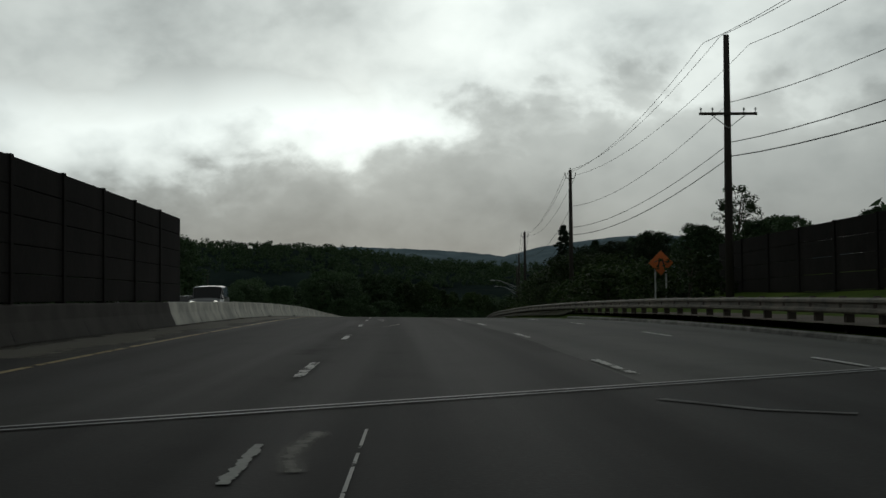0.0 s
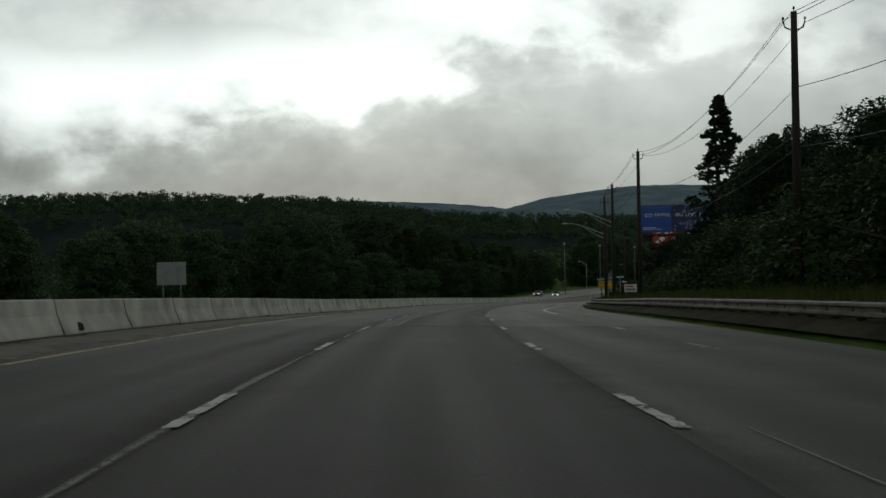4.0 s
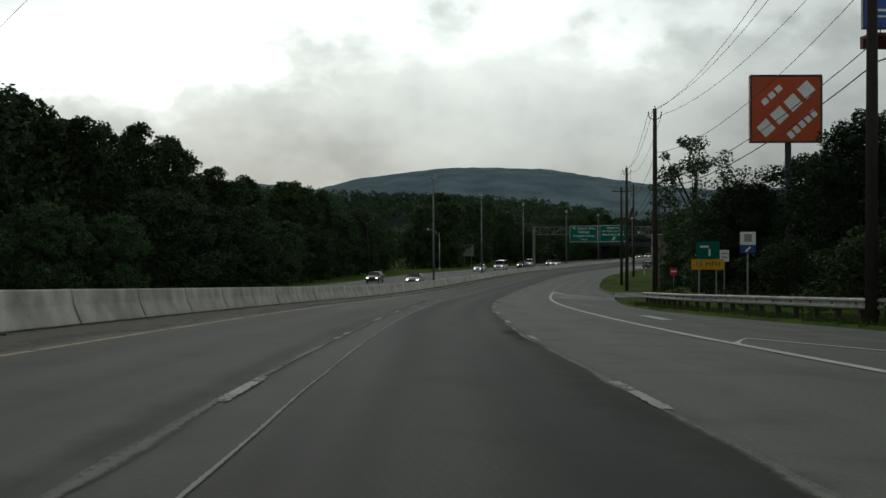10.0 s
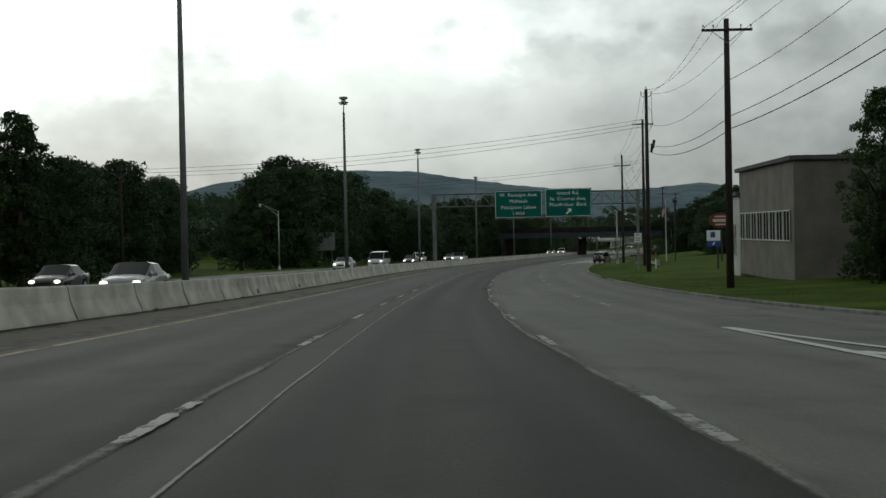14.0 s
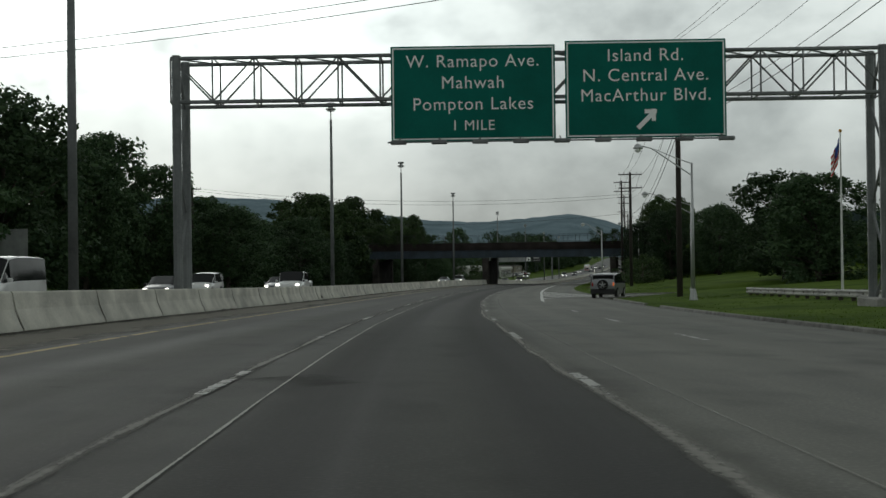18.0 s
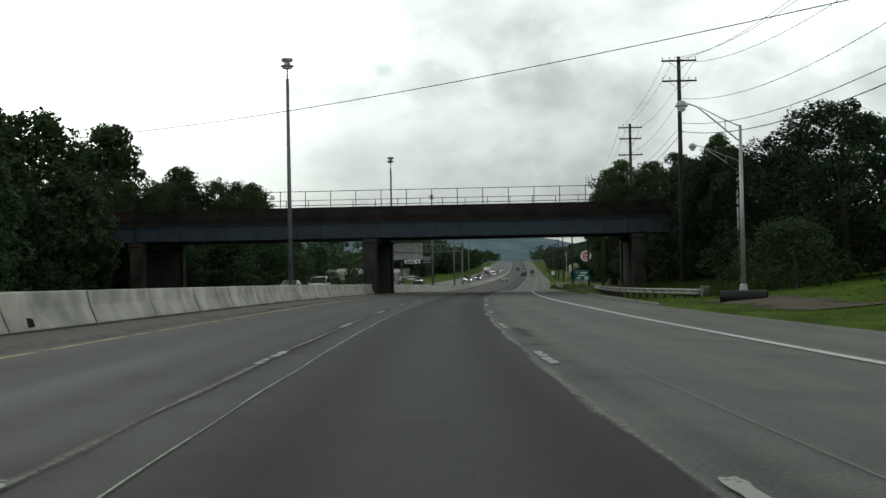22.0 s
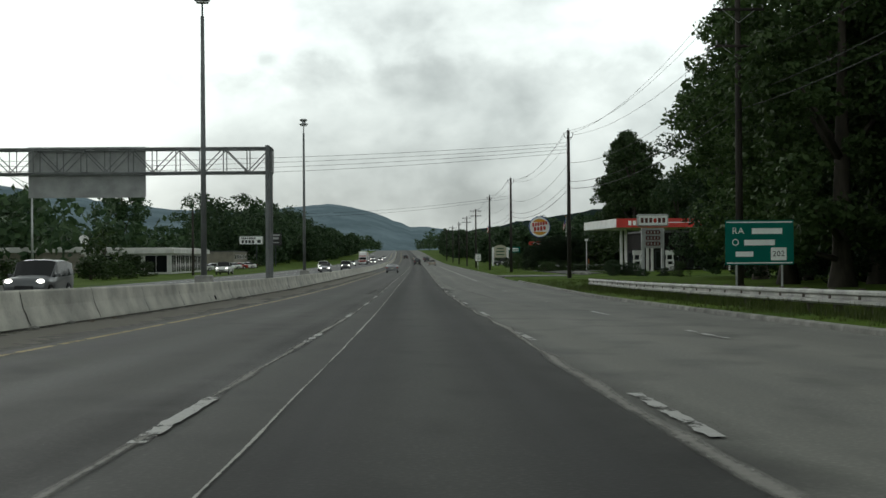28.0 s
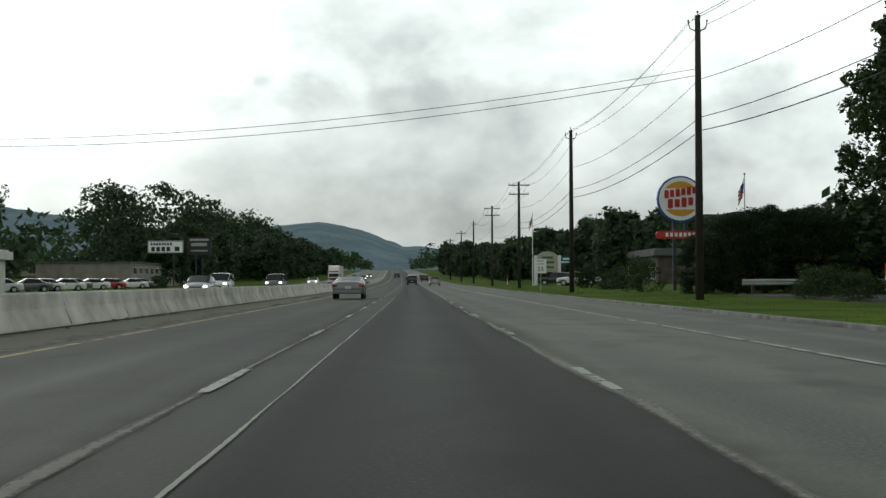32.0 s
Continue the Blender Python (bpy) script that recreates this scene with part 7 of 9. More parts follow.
part("rim", bm, M["steel_dark"], pn)
for k, (dx, dz, ln, th) in enumerate(((-0.9, 0.85, 1.7, 0.36), (0.0, 0.0, 4.6, 0.85), (1.0, -0.95, 2.4, 0.45))):
    n = (3, 4, 5)[k]
    for i in range(n):
        q = (i + 0.5) / n - 0.5
        c, s_ = math.cos(radians(43)), math.sin(radians(43))
        bm = bmesh.new()
        box(bm, (dx + q * ln * c, -0.22, z0 + dz + q * ln * s_), (ln / n * 0.72, 0.02, th), 0.004, rot=Matrix.Rotation(radians(-43), 4, "Y"))
        part("pale_mark", bm, M["sign_white"], pn)
bm = bmesh.new()
rod(bm, (0.2, 0.1, -0.2), (0.2, 0.1, z0 - 2.0), 0.2, 0.2, 10)
part("post", bm, M["steel_dark"], hd)


# davit street lamps on the near side
def davit(s, o, h, reach):
    ob = thing("street_lamp", at(s, o, land(s, o)), "aluminium street lamp with a long curved arm", "street lamp", "aluminium lamps beside the near lanes")
    hh = h - land(s, o)
    bm = bmesh.new()
    tube(bm, [(0, 0, 0.5), (0, 0, hh * 0.5), (0, 0, hh)], [0.11, 0.09, 0.06], 10)
    part("shaft", bm, M["alu"], ob, smooth=True)
    bm = bmesh.new()
    lathe(bm, [(0.24, -0.1), (0.22, 0.1), (0.15, 0.55), (0.12, 0.6)], 8)
    part("base_cover", bm, M["alu"], ob)
    bm = bmesh.new()
    tube(bm, [(0, 0, hh - 0.7), (-reach * 0.45, 0, hh + 0.15), (-reach * 0.8, 0, hh + 0.8), (-reach, 0, hh + 0.95)], [0.035, 0.032, 0.03, 0.03], 7)
    tube(bm, [(0, 0, hh - 0.05), (-reach * 0.35, 0, hh + 0.3), (-reach * 0.75, 0, hh + 0.78)], [0.03, 0.025, 0.02], 6)
    rod(bm, (-reach * 0.28, 0, hh - 0.22), (-reach * 0.28, 0, hh + 0.25), 0.02, 0.02, 5)
    arm = part("arm", bm, M["alu"], ob)
    bm = bmesh.new()
    lathe(bm, [(0.04, 0.16), (0.17, 0.1), (0.26, -0.04), (0.28, -0.1), (0.22, -0.12)], 12, (-reach - 0.2, 0, hh + 0.92))
    hd_ = part("lamp_head", bm, M["alu"], arm, smooth=True)
    bm = bmesh.new()
    lathe(bm, [(0.2, -0.1), (0.17, -0.24), (0.08, -0.32)], 12, (-reach - 0.2, 0, hh + 0.92))
    part("globe", bm, M["sign_white"], hd_, smooth=True)


davit(571.5, 12.9, 7.65, 2.7)
davit(603.4, 17.2, 7.1, 3.4)
davit(671, 12.2, 7.4, 2.2)
davit(700, 17.5, 8.5, 2.6)
for s, o in ((565, -34), (715, -33), (900, -30)):
    davit(s, o, 8.0, 2.4)


# trampled bare earth on the verge
def ground_patch(name, s0, s1, o0, o1, material, parent):
    v, f, uv = [], [], []
    n, m = 10, 8
    for i in range(n + 1):
        for k in range(m + 1):
            s, o = s0 + (s1 - s0) * i / n, o0 + (o1 - o0) * k / m
            v.append(tuple(Q(s, o, 0.06 * noise.noise(Vector((s * 0.2, o * 0.3, 1.0))) + 0.035)))
            uv.append((k / m, s))
            if i and k:
                a = i * (m + 1) + k
                f.append((a - m - 2, a - 1, a, a - m - 1))
    me = bpy.data.meshes.new(name)
    me.from_pydata(v, [], f)
    lay = me.uv_layers.new(name="UVMap")
    for lp in me.loops:
        lay.data[lp.index].uv = uv[lp.vertex_index]
    me.materials.append(material)
    return tagged(part(name, me, None), "trampled patch of bare earth and gravel on the verge", "earth", kind="structure")


ground_patch("bare_earth", 752, 770, 8.4, 15, M["wear_earth"], None)
ground_patch("bare_earth", 655, 672, 10.2, 13.5, M["wear_earth"], None)
ground_patch("bare_earth", 240, 246, 9.8, 13, M["wear_earth"], None)


# tall grass and weeds, past counting
def tufts(name, spots, label, h, seed, n_per=14):
    rs = np.random.RandomState(seed)
    vs, fs, k = [], [], 0
    for s, o in spots:
        p = np.array(Q(s, o, -0.05))
        n = n_per
        a = rs.random(n) * 6.283
        r = 0.35 * rs.random(n)
        b = p + np.stack([r * np.cos(a), r * np.sin(a), np.zeros(n)], 1)
        hh = h * (0.5 + 0.7 * rs.random(n))
        tip = b + np.stack([rs.normal(size=n) * 0.2 * h, rs.normal(size=n) * 0.2 * h, hh], 1)
        w = np.stack([np.cos(a + 1.5), np.sin(a + 1.5), np.zeros(n)], 1) * 0.035 * max(0.6, h)
        vs.append(np.stack([b - w, b + w, tip], 1).reshape(-1, 3))
        fs.append(k + np.arange(3 * n).reshape(-1, 3))
        k += 3 * n
    me = raw_mesh(name, np.concatenate(vs), np.concatenate(fs), M["lawn_blade" if "lawn" in name else "blade"])
    tagged(new(name, me), label, "grass", kind="stuff")


rt = random.Random(8)
tufts("tall_grass", [(s_, edge(s_) + rt.uniform(1.4, 6.5)) for s_ in (rt.uniform(100, 240) for _ in range(1500))], "tall unmown grass behind the guardrail", 0.75, 3, 16)
tufts("verge_grass", [(s_, edge(s_) + rt.uniform(0.3, 2.2)) for s_ in (rt.uniform(258, 352) for _ in range(700))], "short rough grass under the guardrail", 0.22, 4, 16)
tufts("weeds", [(s_, edge(s_) + rt.uniform(4.5, 9.0)) for s_ in (rt.uniform(682, 735) for _ in range(800))], "weeds and tall grass below the bridge", 0.7, 5, 14)
tufts("verge_grass", [(s_, edge(s_) + rt.uniform(0.3, 7)) for s_ in (rt.uniform(740, 905) for _ in range(2200))], "grass verge in front of the trees", 0.16, 6, 14)
tufts("verge_grass", [(s_, edge(s_) + rt.uniform(1.2, 2.2)) for s_ in (rt.uniform(804, 870) for _ in range(700))], "longer grass round the guardrail posts", 0.34, 12, 14)
tufts("lawn_grass", [(s_, edge(s_) + rt.uniform(0.3, 10)) for s_ in (rt.uniform(410, 584) for _ in range(2600))], "mown lawn beside the kerb", 0.10, 7, 14)
tufts("lawn_grass", [(s_, edge(s_) + rt.uniform(0.3, 9)) for s_ in (rt.uniform(613, 682) for _ in range(900))] + [(s_, edge(s_) + rt.uniform(0.3, 9)) for s_ in (rt.uniform(938, 1100) for _ in range(1800))], "mown lawn beside the kerb", 0.10, 9, 14)
tufts("barrier_weeds", [(s_, -7.85 + 0.1 * rt.random()) for s_ in (rt.choice(range(10, 160)) * 6.1 - 0.1 + rt.uniform(-0.5, 0.5) for _ in range(150))], "dry weeds in the joints at the barrier's foot", 0.16, 10, 10)


# ---- vehicles ----
M["tyre"] = mat("black_tyre", (0.012, 0.012, 0.012), 0.85, 0.2, 3, 20, 0.1)
M["rim"] = mat("alloy_rim", (0.45, 0.45, 0.46), 0.35, 0.1, 3, 20, 0, metal=0.7)
M["trim"] = mat("black_trim", (0.015, 0.015, 0.016), 0.6, 0.1, 3, 20, 0)
M["tail"] = mat("red_lens", (0.35, 0.01, 0.008), 0.25, 0.1, 3, 20, 0)
M["amber_on"] = glow_mat("lit_amber_lens", (0.9, 0.2, 0.05), 0.45)
M["head_on"] = glow_mat("lit_headlight", (1.0, 0.97, 0.88), 4.0)
M["head_off"] = mat("clear_lens", (0.5, 0.5, 0.52), 0.2, 0.1, 3, 20, 0)
M["plate"] = mat("pale_plate", (0.5, 0.48, 0.38), 0.6, 0.1, 3, 20, 0)


def paint(name, col, rough=0.3, metal=0.0):
    m = mat(name, col, rough, 0.08, 1.0, 40, 0.0, metal)
    m.node_tree.nodes["Principled BSDF"].inputs["Coat Weight"].default_value = 0.5
    return m


PAINT = {"silver": paint("silver_paint", (0.27, 0.275, 0.29), 0.35, 0.5), "white": paint("white_car_paint", (0.7, 0.7, 0.69)), "dark": paint("dark_car_paint", (0.02, 0.022, 0.026)),
         "red": paint("red_car_paint", (0.35, 0.02, 0.015)), "grey": paint("grey_car_paint", (0.12, 0.125, 0.13), 0.35, 0.4), "coupe_grey": paint("pewter_paint", (0.2, 0.2, 0.21), 0.38, 0.4), "tan": paint("tan_car_paint", (0.3, 0.27, 0.22), 0.35, 0.4)}
# stations along the car: y, sill height, belt height, roof height, half widths at sill, belt and roof
SHAPE = {
    "sedan": ([(-2.35, 0.42, 0.62, 0.66, 0.7, 0.72, 0.6), (-2.25, 0.28, 0.9, 0.95, 0.84, 0.86, 0.7), (-1.55, 0.24, 0.95, 1.02, 0.88, 0.89, 0.66), (-0.85, 0.22, 0.94, 1.42, 0.89, 0.9, 0.70), (0.25, 0.22, 0.93, 1.45, 0.89, 0.9, 0.71), (1.15, 0.22, 0.92, 1, 0.89, 0.9, 0.72), (2.1, 0.26, 0.78, 0.82, 0.84, 0.84, 0.66), (2.35, 0.4, 0.6, 0.64, 0.68, 0.7, 0.56)], 2, 5, 0.32, (-1.38, 1.42)),
    "coupe": ([(-2.15, 0.45, 0.72, 0.78, 0.72, 0.76, 0.62), (-2.05, 0.3, 0.9, 0.96, 0.86, 0.9, 0.72), (-1.45, 0.24, 0.93, 1.06, 0.91, 0.93, 0.66), (-0.55, 0.2, 0.9, 1.27, 0.9, 0.9, 0.68), (0.25, 0.2, 0.88, 1.3, 0.89, 0.89, 0.69), (1.05, 0.2, 0.86, 0.94, 0.9, 0.9, 0.72), (1.95, 0.24, 0.72, 0.76, 0.86, 0.86, 0.64), (2.15, 0.36, 0.56, 0.6, 0.7, 0.72, 0.56)], 2, 5, 0.34, (-1.3, 1.3)),
    "suv": ([(-2.22, 0.45, 1.02, 1.08, 0.74, 0.8, 0.7), (-2.15, 0.36, 1.08, 1.66, 0.86, 0.88, 0.78), (-1.2, 0.32, 1.07, 1.76, 0.9, 0.91, 0.81), (-0.3, 0.3, 1.06, 1.77, 0.9, 0.91, 0.81), (0.35, 0.3, 1.05, 1.72, 0.9, 0.91, 0.81), (1.05, 0.3, 1.04, 1.1, 0.9, 0.91, 0.76), (2.05, 0.34, 0.95, 1, 0.87, 0.87, 0.72), (2.22, 0.46, 0.72, 0.78, 0.74, 0.76, 0.64)], 1, 5, 0.37, (-1.35, 1.4)),
    "van": ([(-2.75, 0.45, 1.1, 1.2, 0.84, 0.9, 0.82), (-2.7, 0.36, 1.14, 2.02, 0.94, 0.97, 0.87), (-1.2, 0.34, 1.14, 2.06, 0.97, 0.98, 0.88), (0.4, 0.34, 1.14, 2.06, 0.97, 0.98, 0.88), (1.25, 0.34, 1.12, 1.98, 0.97, 0.98, 0.88), (1.95, 0.34, 1.08, 1.16, 0.96, 0.97, 0.82), (2.6, 0.36, 0.98, 1.02, 0.93, 0.93, 0.8), (2.75, 0.46, 0.78, 0.84, 0.8, 0.84, 0.72)], 1, 5, 0.36, (-1.7, 1.8)),
    "pickup": ([(-2.7, 0.55, 0.98, 1, 0.84, 0.86, 0.84), (-2.65, 0.48, 1.05, 1.08, 0.92, 0.93, 0.88), (-1, 0.42, 1.05, 1.08, 0.94, 0.95, 0.9), (-0.85, 0.4, 1.08, 1.72, 0.94, 0.95, 0.85), (0.55, 0.4, 1.08, 1.78, 0.94, 0.95, 0.85), (1.25, 0.4, 1.06, 1.14, 0.94, 0.95, 0.8), (2.5, 0.44, 0.98, 1.02, 0.92, 0.92, 0.78), (2.7, 0.52, 0.78, 0.84, 0.8, 0.84, 0.72)], 3, 5, 0.39, (-1.7, 1.75)),
}


def build_car(kind, colour, lamps_on, label, rear_on=False, spare=False):
    st, c0, c1, wr, axles = SHAPE[kind]
    ob = thing(kind if kind in ("van", "pickup", "coupe") else kind + "_car", pose(0, 0, -50), label, "car" if kind not in ("van", "pickup") else kind, "cars on the road")
    # body: lower sides, bonnet, boot and roof; glass: the band between belt and roof over the cabin
    bm = bmesh.new()
    panes = {k: bmesh.new() for k in ("windscreen", "rear_window", "right_side", "left_side")}
    rows = []
    dense = []
    for a, b in zip(st, st[1:]):
        for q in (0, 0.5):
            dense.append(tuple(a[i] + (b[i] - a[i]) * q for i in range(7)))
    dense.append(st[-1])
    idx = lambda k: 2 * k
    for (y, zs, zb, zr, ws, wb, wr_) in dense:
        lift = 0.0
        for ax in axles:
            d = abs(y - ax)
            if d < wr + 0.08:
                lift = max(lift, math.sqrt(max(0, (wr + 0.08) ** 2 - d * d)) + wr - zs)
        pts = [(ws * 0.97, zs + max(0, lift)), (ws + (wb - ws) * 0.5 + 0.03, max(zs + max(0, lift), zs + (zb - zs) * 0.55)), (wb, zb), (wr_ + 0.03, zr - 0.06), (wr_ * 0.75, zr), (0, zr + 0.02)]
        rows.append([bm.verts.new((x, y, z)) for x, z in pts] + [bm.verts.new((-x, y, z)) for x, z in pts[-2::-1]])
    n = len(rows[0])
    cab0, cab1 = idx(c0) - 1, idx(c1)
    for i, (a, b) in enumerate(zip(rows, rows[1:])):
        for k in range(n - 1):
            cabin = cab0 <= i < cab1
            quad = (a[k], a[k + 1], b[k + 1], b[k])
            if cabin and k in (2, n - 4):
                gl = panes["right_side" if k == 2 else "left_side"]
                g = [gl.verts.new(v.co + Vector((0.006 if v.co.x > 0 else -0.006, 0, 0))) for v in quad]
                gl.faces.new(g[::-1])
            bm.faces.new(quad[::-1])
    bm.faces.new(rows[0])
    bm.faces.new(rows[-1][::-1])
    # wind screens follow the body's slope, a finger's width proud of it
    ranges = [("windscreen", idx(c1) - 2, idx(c1), 1)]
    if kind in ("sedan", "coupe"):
        ranges.append(("rear_window", idx(c0), idx(c0) + 2, -1))
    elif kind == "pickup":
        ranges.append(("rear_window", idx(c0) - 2, idx(c0), -1))
    for pane, i0, i1, sgn in ranges:
        gl = panes[pane]
        for i in range(i0, i1):
            for k in range(3, n - 4):
                quad = (rows[i][k], rows[i][k + 1], rows[i + 1][k + 1], rows[i + 1][k])
                gl.faces.new([gl.verts.new((v.co.x * 0.97, v.co.y + 0.012 * sgn, v.co.z + 0.012)) for v in quad][::-1])
    if kind in ("suv", "van"):
        y0 = st[1][0]
        box(panes["rear_window"], (0, y0 + 0.0, (st[1][2] + st[1][3]) / 2 + 0.02), (st[1][6] * 1.9, 0.07, (st[1][3] - st[1][2]) * 0.86), 0.02)
    bmesh.ops.recalc_face_normals(bm, faces=bm.faces)
    body = part("body", bm, PAINT[colour], ob, smooth=True)
    for k, gl in panes.items():
        bmesh.ops.recalc_face_normals(gl, faces=gl.faces)
        part("side_window" if "side" in k else k, gl, M["dark_glass"], body)
    ye, yf = st[0][0], st[-1][0]
    wb = st[1][5]
    bm = bmesh.new()
    box(bm, (0, ye + 0.02, 0.42 if not spare else 0.5), (wb * (1.75 if not spare else 1.98), 0.12 if not spare else 0.2, 0.22 if not spare else 0.36), 0.05)
    part("rear_bumper", bm, M["trim"] if kind in ("suv", "van", "pickup") else PAINT[colour], ob)
    bm = bmesh.new()
    box(bm, (0, yf - 0.05, 0.42), (wb * 1.7, 0.14, 0.24), 0.06)
    part("front_bumper", bm, M["trim"] if kind in ("suv", "pickup") else PAINT[colour], ob)
    bm = bmesh.new()
    box(bm, (0, yf - 0.03, 0.64), (wb * 0.9, 0.08, 0.16), 0.02)
    part("grille", bm, M["trim"], ob)
    for sx in (-1, 1):
        bm = bmesh.new()
        bmesh.ops.create_uvsphere(bm, u_segments=10, v_segments=6, radius=1, matrix=Matrix.Translation((sx * wb * 0.74, yf - 0.12, st[-2][2] - 0.06)) @ Matrix.Diagonal((0.16, 0.12, 0.09, 1)))
        part("headlight", bm, M["head_on"] if lamps_on else M["head_off"], ob)
        bm = bmesh.new()
        box(bm, (sx * wb * 0.84, ye + 0.05, st[1][2] - 0.13 if kind != "suv" else 1.0), (0.12 if kind == "suv" else 0.3, 0.16, 0.26 if kind == "suv" else 0.13), 0.03)
        part("tail_light", bm, M["amber_on"] if rear_on and sx > 0 else M["tail"], ob)
        bm = bmesh.new()
        box(bm, (sx * (st[4][5] + 0.1), st[c1][0] - 0.35, st[4][2] + 0.07), (0.2, 0.1, 0.13), 0.03)
        part("mirror", bm, M["trim"] if spare else PAINT[colour], ob)
        for ax in axles:
            x = sx * (st[3][5] - 0.1)
            bm = bmesh.new()
            rod(bm, (x - sx * 0.1, ax, wr), (x + sx * 0.1, ax, wr), wr, wr, 18)
            ty = part("wheel", bm, M["tyre"], ob)
            bm = bmesh.new()
            rod(bm, (x + sx * 0.085, ax, wr), (x + sx * 0.108, ax, wr), wr * 0.66, wr * 0.6, 14)
            part("rim", bm, M["rim"], ty)
    bm = bmesh.new()
    box(bm, (0, ye - 0.05, 0.66 if kind != "suv" else 0.6), (0.34, 0.02, 0.16))
    part("rear_plate", bm, M["plate"], ob)
    if spare:
        bm = bmesh.new()
        rod(bm, (0, ye - 0.16, 0.96), (0, ye + 0.04, 0.96), 0.37, 0.37, 20)
        sp = part("spare_wheel", bm, M["tyre"], ob)
        bm = bmesh.new()
        rod(bm, (0, ye - 0.166, 0.96), (0, ye - 0.15, 0.96), 0.235, 0.235, 16, mi=1)
        rod(bm, (0, ye - 0.185, 0.96), (0, ye - 0.16, 0.96), 0.25, 0.235, 18, cap=False)
        for k in range(5):
            a = 1.2566 * k
            rod(bm, (0, ye - 0.18, 0.96), (0.22 * math.sin(a), ye - 0.18, 0.96 + 0.22 * math.cos(a)), 0.045, 0.045, 6)
        rod(bm, (0, ye - 0.21, 0.96), (0, ye - 0.17, 0.96), 0.07, 0.07, 8)
        part("rim", bm, [M["rim"], M["tyre"]], sp)
        for sx in (-0.6, 0.6):
            bm = bmesh.new()
            rod(bm, (sx, -1.9, 1.81), (sx, 0.3, 1.83), 0.025, 0.025, 6)
            part("roof_rail", bm, M["trim"], ob)
    return ob


def set_down(ob, s, o, turn):
    ob.matrix_basis = at(s, o, 0.0, turn, grade=True)
    return ob


set_down(build_car("coupe", "coupe_grey", False, "silver two-door coupe driving ahead on the highway"), 992, -3.7, 0)
suv = set_down(build_car("suv", "silver", False, "silver off-roader with spare wheel turning into the slip road", True, True), 594, 10.05, -14)
suv.matrix_basis = at(594, 10.05, 0.015, -14)
protos = {("sedan", "silver"): build_car("sedan", "silver", True, "silver sedan coming the other way with headlights on"),
          ("sedan", "white"): build_car("sedan", "white", True, "white sedan coming the other way with headlights on"),
          ("sedan", "dark"): build_car("sedan", "dark", True, "dark sedan coming the other way with headlights on"),
          ("sedan", "red"): build_car("sedan", "red", True, "red sedan coming the other way with headlights on"),
          ("suv", "white"): build_car("suv", "white", True, "white off-roader coming the other way with headlights on"),
          ("suv", "grey"): build_car("suv", "grey", True, "grey off-roader coming the other way with headlights on"),
          ("van", "white"): build_car("van", "white", True, "white van coming the other way with headlights on"),
          ("pickup", "white"): build_car("pickup", "white", True, "white pickup coming the other way with headlights on")}
used = set()


def oncoming(kind, colour, s, o, turn=180.0):
    p = protos[(kind, colour)]
    if p in used:
        return copy_thing(p, at(s, o, 0.0, turn, grade=False))
    used.add(p)
    return set_down(p, s, o, turn)


for kind, colour, s, o in (("suv", "grey", 76, -11.3), ("sedan", "silver", 93, -15.5), ("van", "white", 118, -20.0), ("sedan", "silver", 438, -12.3), ("sedan", "dark", 452, -20.0), ("sedan", "white", 530, -17.4), ("van", "white", 548, -16.6),
                           ("suv", "white", 594, -19.2), ("sedan", "dark", 575, -17), ("pickup", "white", 593, -12.5), ("sedan", "silver", 606, -16.0), ("suv", "white", 752, -17.3), ("sedan", "silver", 748, -19.6), ("sedan", "white", 760, -12.6), ("sedan", "silver", 830, -17.3), ("suv", "grey", 853, -15.9),
                           ("sedan", "silver", 1006, -14.6), ("pickup", "white", 984, -27.5), ("suv", "white", 1029, -16.6), ("suv", "grey", 1046, -13.6), ("sedan", "white", 1147, -17.3), ("sedan", "silver", 1210, -13.5), ("suv", "white", 1255, -17), ("sedan", "dark", 1290, -13), ("sedan", "white", 1330, -17), ("sedan", "silver", 1365, -13)):
    oncoming(kind, colour, s, o)

ahead = {"dark": build_car("suv", "dark", False, "dark off-roader driving ahead in the distance"), "silver": build_car("sedan", "tan", False, "tan sedan driving ahead in the distance")}
set_down(ahead["dark"], 1162, 0.2, 0)
set_down(ahead["silver"], 1140, 4.0, 0)
for c, s, o in (("dark", 1225, 0.3), ("dark", 1290, 4.0), ("silver", 1330, 0.2), ("dark", 1370, -3.5), ("dark", 1250, 3.9)):
    copy_thing(ahead[c], at(s, o))
parked = {"white": build_car("sedan", "white", False, "white sedan parked in the car lot"), "grey": build_car("sedan", "grey", False, "grey sedan parked in the car lot"), "red": build_car("sedan", "red", False, "red sedan parked in the car lot")}
for p in parked.values():
    p["group"] = "cars parked in the lot"
lot = [("white", 1046, -41), ("grey", 1053, -40), ("white", 1060, -40.5), ("white", 1067, -40), ("grey", 1074, -41), ("white", 1081, -40.4), ("red", 1088, -40), ("white", 1095, -41), ("white", 1103, -40), ("grey", 1112, -41)]
first_of = set()
for c, s, o in lot:
    m = at(s, o, land(s, o) + 0.05, 120)
    if c in first_of:
        copy_thing(parked[c], m)
    else:
        first_of.add(c)
        parked[c].matrix_basis = m
pk = build_car("suv", "dark", False, "dark off-roader parked beside the bank sign")
pk.matrix_basis = at(1098, 20, land(1098, 20) + 0.05, 80)
pk2 = build_car("pickup", "white", False, "white pickup parked beside the bank sign")
pk2.matrix_basis = at(1080, 21, land(1080, 21) + 0.05, 70)


